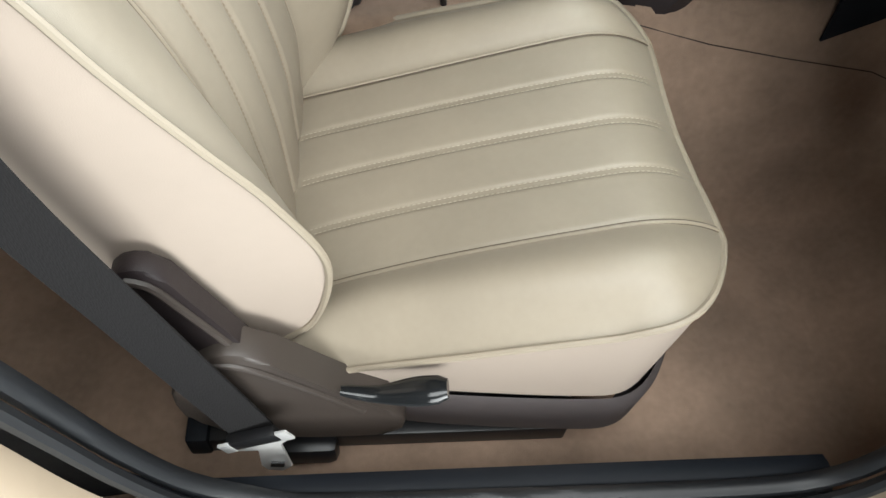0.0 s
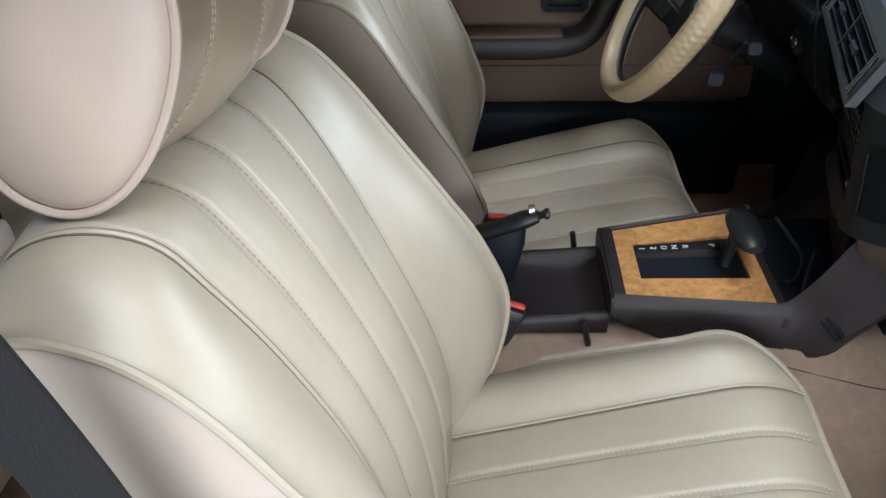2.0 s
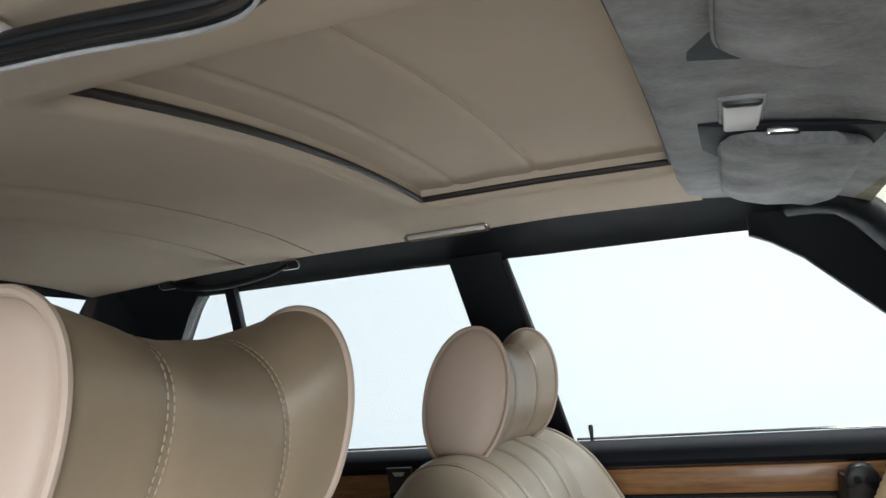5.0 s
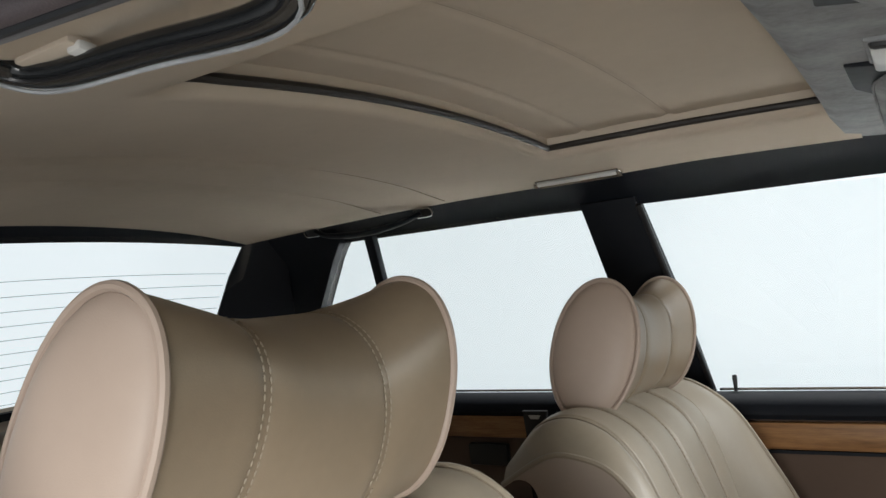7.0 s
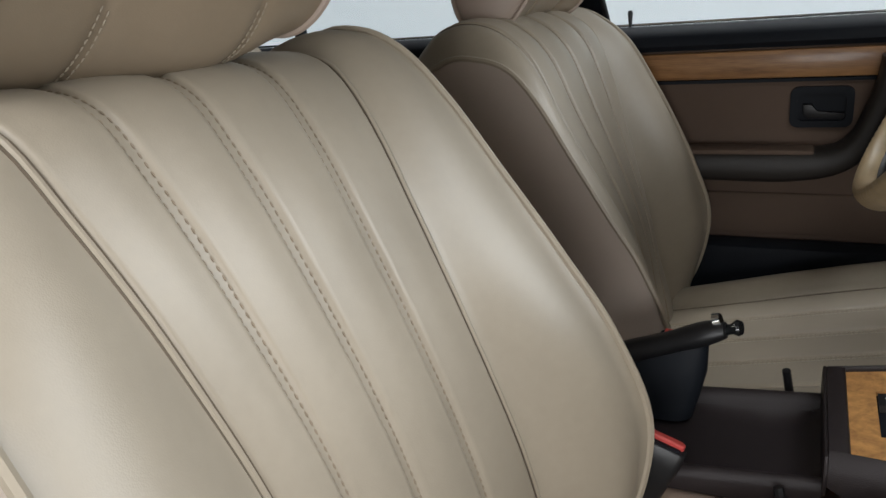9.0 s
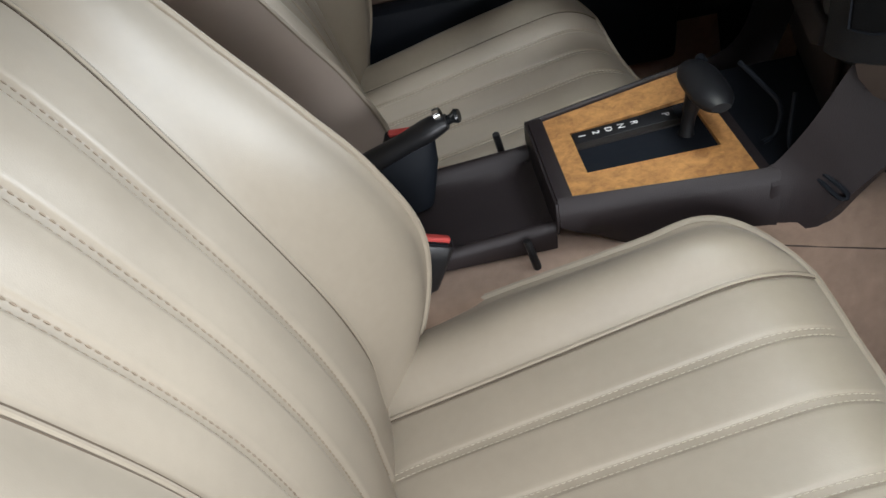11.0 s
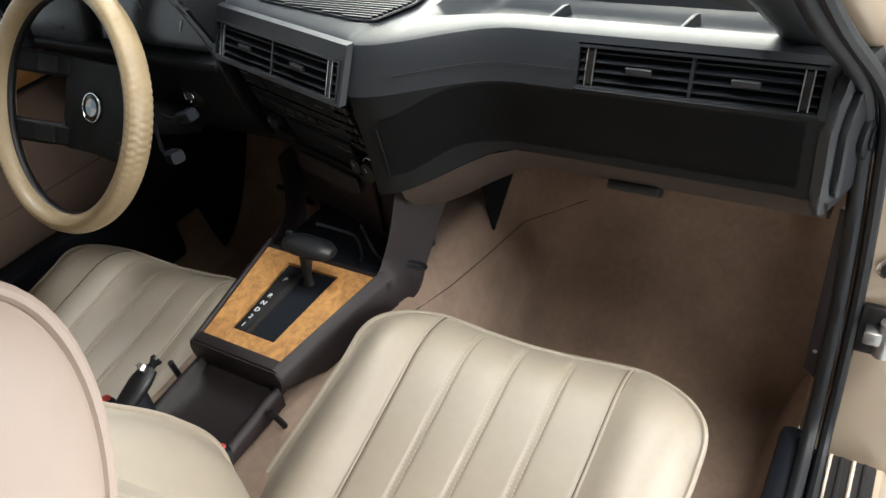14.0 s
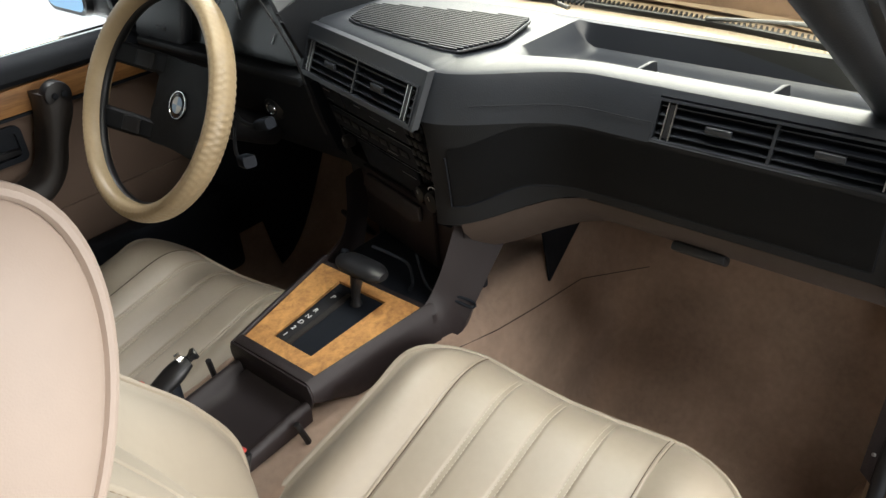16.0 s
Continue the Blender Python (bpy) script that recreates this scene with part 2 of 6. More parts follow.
def slab(bm, poly, off, bevel=0.0):
    """A plate: the flat outline poly (3D points) thickened by the vector off."""
    off = Vector(off)
    a = [bm.verts.new(Vector(p)) for p in poly]
    b = [bm.verts.new(Vector(p) + off) for p in poly]
    fs = [bm.faces.new(a), bm.faces.new(list(reversed(b)))]
    n = len(a)
    for k in range(n):
        fs.append(bm.faces.new((a[k], a[(k + 1) % n], b[(k + 1) % n], b[k])))
    if bevel:
        es = list({e for f in fs[:2] for e in f.edges})
        bmesh.ops.bevel(bm, geom=es, offset=bevel, segments=2, profile=0.5, affect="EDGES")
    return bm


def slabbed(poly, off, bevel=0.0):
    return slab(bmesh.new(), poly, off, bevel)


def frame_slab(bm, outer, inner, off):
    """A plate with one hole; outer and inner have the same number of points."""
    off = Vector(off)
    n = len(outer)
    ring = [[bm.verts.new(Vector(p) + o) for p in poly] for o in (Vector((0, 0, 0)), off) for poly in (outer, inner)]
    o0, i0, o1, i1 = ring
    for k in range(n):
        j = (k + 1) % n
        bm.faces.new((o0[k], o0[j], i0[j], i0[k]))
        bm.faces.new((o1[k], i1[k], i1[j], o1[j]))
        bm.faces.new((o0[k], o1[k], o1[j], o0[j]))
        bm.faces.new((i0[k], i0[j], i1[j], i1[k]))
    return bm


def round_rect(w, h, r, n=4):
    """Outline of a rounded rectangle, centred, as 2D points."""
    out = []
    for cx, cy, a0 in ((w / 2 - r, h / 2 - r, 0), (-w / 2 + r, h / 2 - r, 90), (-w / 2 + r, -h / 2 + r, 180), (w / 2 - r, -h / 2 + r, 270)):
        for k in range(n + 1):
            a = radians(a0 + 90 * k / n)
            out.append((cx + r * math.cos(a), cy + r * math.sin(a)))
    return out


def disc(bm, c, r, depth, turn=None, seg=20, bevel=0.0):
    m = Matrix.Translation(c) @ (turn.to_4x4() if turn else Matrix())
    vs = bmesh.ops.create_cone(bm, cap_ends=True, segments=seg, radius1=r, radius2=r, depth=depth, matrix=m)["verts"]
    if bevel:
        es = [e for e in {e for v in vs for e in v.link_edges} if len(e.link_faces) == 2 and e.calc_face_angle(0) > 1]
        bmesh.ops.bevel(bm, geom=es, offset=bevel, segments=2, profile=0.5, affect="EDGES")
    return bm


def smooth01(a, b, t):
    t = min(1, max(0, (t - a) / (b - a)))
    return t * t * (3 - 2 * t)


def stitches(bm, path, step=0.0075, long=0.0048, r=0.0008):
    """A row of short thread stitches along a path of points."""
    p = np.array([tuple(q) for q in path])
    s = np.r_[0, np.cumsum(np.linalg.norm(np.diff(p, axis=0), axis=1))]
    for g in np.arange(0.004, s[-1] - long, step):
        a, b = (Vector([np.interp(x, s, p[:, k]) for k in range(3)]) for x in (g, g + long))
        tube(bm, (a, (a + b) / 2 + Vector((0, 0, 0.0002)), b), (r * 0.5, r, r * 0.5), 5)
    return bm


MID = 0.362  # the car's middle plane, y


def mirrored(y):
    return 2 * MID - y

# ---- front seats ----
HALF_FLUTE = (0.0, 0.0034, 0.0044, 0.0054, 0.0068, 0.0088, 0.0125, 0.019, 0.028)


def across_samples(outer=12):
    """Places across a seat face: pairs (flute number and share, bolster share), from one edge over the seams to the other."""
    out = [(0.0, t) for t in np.linspace(1, 0, outer, endpoint=False)]
    for i in range(4):
        near = [d / 0.0775 for d in HALF_FLUTE]
        out += [(i + f, 0.0) for f in near + [0.5] + [1 - f for f in reversed(near[1:])]]
    out.append((4.0, 0.0))
    out += [(4.0, t) for t in np.linspace(0, 1, outer + 1)[1:]]
    return out


def flute(v, step=0.0036, pillow=0.0020):
    """Height of the padded flutes over the sewn-down strips between them; v counts flutes."""
    d = abs(v - round(v)) * 0.0775
    return step * smooth01(0.0042, 0.0082, d) + pillow * smooth01(0.005, 0.038, d)


def ease(values, f):
    """A smooth curve through evenly spaced values at the share f of its length."""
    v = [2 * values[0] - values[1], *values, 2 * values[-1] - values[-2]]
    g = min(1, max(0, f)) * (len(values) - 1)
    i = min(int(g), len(values) - 2)
    t = g - i
    a, b, c, d = v[i : i + 4]
    return 0.5 * (2 * b + (c - a) * t + (2 * a - 5 * b + 4 * c - d) * t * t + (3 * b - a - 3 * c + d) * t**3)


def view_warped(p, cy, view_warp):
    """The cushion bent to fit the camera's view: a smooth drift of each place over its length and width."""
    a, b = (p.x - 0.3) / 0.3, (p.y - cy) / 0.28
    for k, (x, y, z) in zip((1, a, b, a * b, a * a, b * b, a * a * b, a * b * b, a**3), view_warp):
        p = p + Vector((x, y, z)) * k
    return p


def cushion_point(x, v, t, cy, dz, shear, view_warp):
    """A place on the cushion's top; t runs from the outer seam (0) to the piping (1)."""
    y = -0.155 + 0.0775 * v
    front = max(0.0, (x - 0.44) / 0.13)
    nose = 0.046 * front**2.4
    wide = 0.276 - 0.105 * max(0.0, (x - 0.46) / 0.112) ** 2.8 - 0.014 * (1 - smooth01(0.02, 0.3, x))
    pinch = 1 - 0.06 * (1 - smooth01(0.1, 0.5, x))
    base = 0.252 + 0.085 * smooth01(-0.05, 0.5, x) - nose
    off = -shear * (1 - smooth01(0.1, 0.55, x))
    yy = y * pinch + off
    z = base + flute(v, 0.0024, 0.0012) * (1 - 0.8 * min(1, front) ** 2) * smooth01(0.02, 0.12, x)
    if t > 0:
        sgn = 1 if y > 0 else -1
        yy = sgn * (0.155 * pinch + (wide - (0.013 if y > 0 else 0) - 0.155 * pinch) * t) + off * (1 - t)
        z = base + (0.026 if y > 0 else 0.020) * math.sin(math.pi * min(1, t * 1.15)) * max(0, 1 - front**1.2) - (0.017 if y > 0 else 0.030) * max(0, 1 - front) * t**2.6
    p = Vector((x + 0.006 * math.cos(math.pi * min(1, abs(yy) / 0.2)) * front * -1, cy + yy, z + dz))
    return view_warped(p, cy, view_warp)


BACK_REAR = [(-0.062, 0.18), (-0.076, 0.25), (-0.094, 0.34), (-0.117, 0.43), (-0.140, 0.51), (-0.163, 0.59), (-0.184, 0.66), (-0.198, 0.70), (-0.213, 0.712), (-0.225, 0.712), (-0.236, 0.714)]
# side profiles (x, z) of the seams and edges; half widths and seam places from foot to head
PASSENGER_BACK = dict(
    seam_low=[(0.080, 0.192), (0.064, 0.281), (0.051, 0.348), (0.031, 0.453), (0.0, 0.564), (-0.037, 0.665), (-0.072, 0.741), (-0.102, 0.791), (-0.150, 0.807), (-0.198, 0.794), (-0.234, 0.748)],
    seam_high=[(0.085, 0.202), (0.086, 0.289), (0.086, 0.356), (0.065, 0.458), (0.024, 0.566), (-0.023, 0.659), (-0.067, 0.722), (-0.107, 0.757), (-0.156, 0.765), (-0.206, 0.753), (-0.245, 0.714)],
    edge_low=[(0.069, 0.190), (0.119, 0.260), (0.139, 0.379), (0.101, 0.477), (0.054, 0.553), (0.003, 0.632), (-0.042, 0.703), (-0.086, 0.749), (-0.131, 0.772), (-0.184, 0.772), (-0.255, 0.718)],
    edge_high=[(0.088, 0.232), (0.142, 0.292), (0.165, 0.403), (0.130, 0.496), (0.080, 0.567), (0.023, 0.641), (-0.027, 0.709), (-0.069, 0.754), (-0.112, 0.774), (-0.161, 0.768), (-0.231, 0.710)],
    wide_low=(0.2362, 0.2487, 0.2549, 0.2569, 0.2447, 0.2288),
    wide_high=(0.1803, 0.2120, 0.2246, 0.2366, 0.2343, 0.2273),
    at_low=(-0.1650, -0.1459, -0.1300, -0.1426, -0.1622, -0.1764),
    at_high=(0.1221, 0.1176, 0.1094, 0.1233, 0.1657, 0.1922),
    split=(0.0, 0.199, 0.432, 0.709, 1.0),
    lean=0.09,
)
DRIVER_BACK = dict(
    seam_low=[(0.098, 0.195), (0.092, 0.286), (0.087, 0.355), (0.068, 0.459), (0.023, 0.565), (-0.027, 0.659), (-0.062, 0.734), (-0.101, 0.776), (-0.151, 0.793), (-0.200, 0.780), (-0.238, 0.735)],
    seam_high=[(0.094, 0.179), (0.074, 0.274), (0.056, 0.345), (0.033, 0.452), (0.004, 0.566), (-0.022, 0.668), (-0.050, 0.739), (-0.091, 0.773), (-0.142, 0.788), (-0.191, 0.777), (-0.228, 0.738)],
    edge_low=[(0.070, 0.180), (0.120, 0.249), (0.138, 0.368), (0.102, 0.468), (0.056, 0.544), (0.008, 0.622), (-0.036, 0.691), (-0.075, 0.734), (-0.118, 0.750), (-0.172, 0.749), (-0.248, 0.705)],
    edge_high=[(0.045, 0.191), (0.102, 0.261), (0.128, 0.381), (0.101, 0.483), (0.066, 0.562), (0.023, 0.643), (-0.019, 0.715), (-0.064, 0.756), (-0.109, 0.776), (-0.161, 0.769), (-0.233, 0.710)],
    wide_low=(0.2402, 0.2461, 0.2419, 0.2378, 0.2230, 0.2100),
    wide_high=(0.2560, 0.2662, 0.2526, 0.2558, 0.2428, 0.2257),
    at_low=(-0.1574, -0.1563, -0.1593, -0.1724, -0.1729, -0.1717),
    at_high=(0.1337, 0.1293, 0.1271, 0.1293, 0.1310, 0.1344),
    split=(0.0, 0.20, 0.45, 0.75, 1.0),
    lean=0.0,
)
# cushion drift terms, fitted to the camera's view
PASSENGER_VIEW_WARP = ((0.0130, 0.0114, -0.0059), (-0.0125, -0.0422, 0.0232), (-0.0145, -0.0122, 0.0184), (0.0016, -0.0017, -0.0133), (0.0083, 0.0025, 0.0037), (-0.0304, -0.0216, 0.0002), (-0.0051, 0.0063, 0.0069), (0.0149, 0.0140, 0.0234), (-0.0198, 0.0277, 0.0142))
DRIVER_VIEW_WARP = ((0.0019, -0.0071, -0.0072), (-0.0065, -0.0006, 0.0), (-0.0022, 0.0028, 0.0007), (-0.0026, -0.0035, -0.0051), (-0.0144, 0.0136, 0.0087), (-0.0035, 0.0062, 0.0), (-0.0026, -0.0026, -0.0058), (-0.0053, 0.0095, 0.0105), (-0.0176, 0.0127, 0.0104))
# headrests: middle line x and z, half height and half depth at five places across
PASSENGER_HEAD = dict(x=(-0.1292, -0.1431, -0.1467, -0.1377, -0.1050), z=(0.9016, 0.8831, 0.8782, 0.8785, 0.8926), high=(0.1023, 0.1080, 0.0989, 0.0924, 0.0915), deep=(0.0603, 0.0647, 0.0800, 0.0800, 0.0593), y=(-0.1467, 0.1257), tilt=21.0, twist=-6.5, bend=23.5, power=0.912, egg=0.044, egg_mid=0.118, skew=(0.004, 0.128))
DRIVER_HEAD = dict(x=(-0.1374, -0.1319, -0.1254, -0.1167, -0.1067), z=(0.8453, 0.8371, 0.8329, 0.8353, 0.8417), high=(0.1058, 0.0891, 0.0802, 0.0835, 0.0945), deep=(0.0621, 0.0521, 0.0467, 0.0487, 0.0551), y=(0.6778, 0.9162), tilt=9.3, twist=-4.5, bend=0.0, power=0.977, egg=-0.007, egg_mid=0.0, skew=(0.134, 0.174))
BANDS = (0.27, 0.72)


def headrest(seat, h):
    """A saddle-shaped headrest with piped oval ends and two stitched bands."""

    def ring(f, grow=0.0, n=64):
        x, z, high, deep = (ease(h[k], f) + g for k, g in (("x", 0), ("z", 0), ("high", grow), ("deep", grow)))
        g = 2 * f - 1
        a0 = radians(h["tilt"] + h["twist"] * g + h["bend"] * (1 - g * g))
        egg = h["egg"] + h["egg_mid"] * (1 - g * g)
        y = h["y"][0] + (h["y"][1] - h["y"][0]) * f
        out = []
        for k in range(n):
            a = k * math.tau / n
            u, v = math.cos(a), math.sin(a)
            du = math.copysign(abs(u) ** h["power"], u) * (1 - egg * v) * deep
            dv = math.copysign(abs(v) ** h["power"], v) * high
            out.append(Vector((x + du * math.cos(a0) + dv * math.sin(a0), y + h["skew"][0] * du + h["skew"][1] * dv, z - du * math.sin(a0) + dv * math.cos(a0))))
        return out

    rows = []
    for f in np.linspace(0, 1, 81):
        sunk = sum(0.0016 * math.exp(-(((f - q) / 0.012) ** 2)) + 0.0016 * math.exp(-(((f - q) / 0.04) ** 2)) for q in BANDS)
        rows.append(ring(f, -sunk))
    body = part("headrest", loft(rows, caps=False), LEATHER_HEAD, seat, "padded brown leather headrest, waisted in the middle")
    for sgn, f in ((-1, 0.0), (1, 1.0)):
        bm = bmesh.new()
        edge = ring(f)
        mid = sum(edge, Vector()) / len(edge)
        rr = []
        for k in (1.0, 0.975, 0.93, 0.86, 0.7, 0.45, 0.2):
            rr.append([mid + (p - mid) * k + Vector((0, sgn * (0.013 * (1 - k**5) - 0.003 * math.exp(-(((k - 0.965) / 0.02) ** 2))), 0)) for p in edge])
        vs = sheet(bm, rr, wrap=True)
        bm.faces.new(vs[-1])
        part("headrest_end", bm, LEATHER_CAP, body, "flat oval end of the headrest")
        part("piping", tubed([mid + (p - mid) * 1.004 + Vector((0, sgn * 0.0005, 0)) for p in edge], 0.0036, 8, True), LEATHER_CAP, body)
    for q in BANDS:
        bm = bmesh.new()
        for d in (-0.010, 0.010):
            r = ring(q + d, -0.0012)
            stitches(bm, r + [r[0]], 0.006, 0.0042, 0.0007)
        tagged(part("stitching", bm, PIPING, body), kind="stuff")
    cx, cz, cy = ease(h["x"], 0.5), ease(h["z"], 0.5), sum(h["y"]) / 2
    for sgn in (-1, 1):
        part("headrest_post", tubed([(cx - 0.03, cy + sgn * 0.06, cz - 0.125), (cx - 0.015, cy + sgn * 0.06, cz - 0.05)], 0.006, 10), CHROME, seat)


def front_seat(cy, dz, back_shape, head, view_warp, label, hardware, shear=0.0):
    seat = thing("front_seat", label, "car seat", "front seats", (0.25, cy, -0.05))
    cols = across_samples()
    # cushion top
    xs = list(np.linspace(0.0, 0.44, 30)) + list(np.linspace(0.44, 0.572, 16))[1:]
    on_top = lambda x, v, t=0.0: cushion_point(x, v, t, cy, dz, shear, view_warp)
    rows = [[on_top(x, v, t) for v, t in cols] for x in xs]
    bm = bmesh.new()
    sheet(bm, rows)
    cushion = part("seat_cushion", bm, LEATHER, seat, "fluted cream leather seat cushion", angle=70)
    rim = [r[0] for r in rows] + rows[-1][1:-1] + [r[-1] for r in reversed(rows)]
    part("piping", tubed(rim, 0.0042, 7), PIPING, cushion)
    # cushion sides, drawn in below
    bm = bmesh.new()
    mid = Vector((0.27, cy, 0))
    lay = []
    for k in range(9):
        f = k / 8
        lay.append([Vector((mid.x + (p.x - mid.x) * (1 - 0.03 * f**1.3), cy + (p.y - cy) * (1 - 0.06 * f**1.2), p.z * (1 - f) + (0.126 + dz) * f + 0.004 * math.sin(math.pi * f))) for p in rim])
    sheet(bm, lay)
    part("cushion_side", bm, LEATHER_SIDE, cushion)
    for v in (0.0, 4.0):
        part("seam_piping", tubed([on_top(x, v) + Vector((0, 0, 0.0004)) for x in xs], 0.0026, 7), PIPING, cushion)
        # dark lines draw the groove shade on both sides of the bead
        for d in (-0.0032, 0.0032):
            part("seam_shade_line", tubed([on_top(x, v) + Vector((0, d, 0.0004)) for x in xs], 0.0010, 5), SEAM_SHADE, cushion)
    bm = bmesh.new()
    for v in (1, 2, 3):
        for d in (-0.047, 0.047):
            stitches(bm, [on_top(x, v + d) + Vector((0, 0, 0.0005)) for x in xs[3:-3]], 0.0065, 0.0042, 0.0008)
    tagged(part("stitching", bm, PALE_THREAD, cushion), kind="stuff")
    # dark valance and runners below
    low = lay[-1]
    bm = bmesh.new()
    sheet(bm, [[Vector((p.x, p.y, 0.128 + dz)) + Vector((p.x - mid.x, p.y - mid.y, 0)).normalized() * 0.006 for p in low], [Vector((p.x, p.y, 0.110 + dz)) + Vector((p.x - mid.x, p.y - mid.y, 0)).normalized() * 0.015 for p in low], [Vector((0.26 + (p.x - 0.26) * 1.02, cy + (p.y - cy) * 1.04, 0.045 + dz)) for p in low], [Vector((0.26 + (p.x - 0.26) * 0.94, cy + (p.y - cy) * 0.96, 0.025 + dz)) for p in low]])
    part("valance", bm, VALANCE, seat, "dark brown plastic skirt under the cushion")
    for sgn in (-1, 1):
        rail = part("seat_rail", boxed((0.20, cy + sgn * 0.235, -0.025), (0.50, 0.045, 0.04), bevel=0.004), BLACK, seat)
        part("rail_end", boxed((-0.055, cy + sgn * 0.235, -0.018), (0.03, 0.055, 0.05), bevel=0.005), BLACK_MATT, rail)
    part("seat_pan", boxed((0.24, cy, 0.03 + dz / 2), (0.44, 0.44, 0.07), bevel=0.01), BLACK_MATT, seat)
    # backrest
    cy = cy + 0.020
    dz += 0.0 if hardware else 0.012
    n = 72
    sl, sh, el, eh, r = (spline(p, n) for p in (back_shape["seam_low"], back_shape["seam_high"], back_shape["edge_low"], back_shape["edge_high"], BACK_REAR))
    split, lean = back_shape["split"], back_shape["lean"]

    def face(k, v, t):
        """A place on the backrest's front: row k, flute place v, bolster share t."""
        u = k / (n - 1)
        lo, hi = ease(back_shape["at_low"], u), ease(back_shape["at_high"], u)
        i = min(3, int(v))
        f = split[i] + (split[i + 1] - split[i]) * (v - i)
        a, b = max(0, k - 1), min(n - 1, k + 1)
        tan = (sl[b] - sl[a]) * (1 - f) + (sh[b] - sh[a]) * f
        nor = np.array([tan[1], -tan[0]]) / np.hypot(*tan)
        x, z = sl[k] * (1 - f) + sh[k] * f
        y = lo + (hi - lo) * f
        if t > 0:
            e, edge = (eh[k], ease(back_shape["wide_high"], u)) if v > 2 else (el[k], -ease(back_shape["wide_low"], u))
            y += (edge - y) * t
            q = t**1.25
            x, z = np.array([x, z]) * (1 - q) + e * q
            puff = (0.016 + (0.012 * smooth01(0.08, 0.2, u) * (1 - smooth01(0.38, 0.6, u)) if v > 2 else 0)) * math.sin(math.pi * min(1, t * 1.05)) * (1 - 0.5 * u)
        else:
            puff = flute(v) + 0.006 * math.cos((f - 0.5) * 3) * math.sin(math.pi * u)
        return Vector((x + nor[0] * puff, cy + y, z + dz + nor[1] * puff + lean * y * u)), Vector((nor[0], 0, nor[1]))

    rows = [[face(k, v, t)[0] for v, t in cols] for k in range(n)]
    rim_l, rim_r = [row[0] for row in rows], [row[-1] for row in rows]
    bm = bmesh.new()
    sheet(bm, rows)
    back = part("backrest", bm, LEATHER, seat, "fluted cream leather backrest with side bolsters", angle=70)
    for sgn, rim, v in ((-1, rim_l, 0.0), (1, rim_r, 4.0)):
        bm = bmesh.new()
        lines = []
        for f in np.linspace(0, 1, 9):
            lines.append([rim[k] * (1 - f) + Vector((r[k][0], cy + sgn * (abs(rim[k].y - cy) - 0.004 * f), r[k][1] + dz)) * f + Vector((0, sgn * 0.004 * math.sin(math.pi * f), 0)) for k in range(n)])
        sheet(bm, lines)
        part("side_panel", bm, LEATHER_SIDE, back)
        part("piping", tubed([p + Vector((0, sgn * 0.001, 0)) for p in rim], 0.0042, 7), PIPING, back)
        bead = [face(k, v, 0) for k in range(n)]
        part("seam_piping", tubed([p + out * 0.0006 for p, out in bead], 0.0027, 7), PIPING, back)
        # groove shade drawn as dark lines along the backrest bead
        for d in (-0.0034, 0.0034):
            part("seam_shade_line", tubed([p + out * 0.0008 + Vector((0, d, 0)) for p, out in bead], 0.0011, 5), SEAM_SHADE, back)
    bm = bmesh.new()
    sheet(bm, [[Vector((r[k][0], cy + f * (abs((rim_l if f < 0 else rim_r)[k].y - cy) - 0.004), r[k][1] + dz)) - Vector((0.012 * (1 - f * f), 0, 0)) for f in np.linspace(-1, 1, 9)] for k in range(n)])
    part("back_panel", bm, LEATHER_SIDE, back)
    bm = bmesh.new()
    for v in (1, 2, 3):
        for d in (-0.050, 0.050):
            line = [face(k, v + d, 0) for k in range(4, n - 6)]
            stitches(bm, [p + out * 0.0004 for p, out in line], 0.0068, 0.0044, 0.0008)
    tagged(part("stitching", bm, THREAD, back), kind="stuff")
    headrest(seat, head)
    if hardware:
        hinge_hardware(seat, cy - 0.020)
    return seat


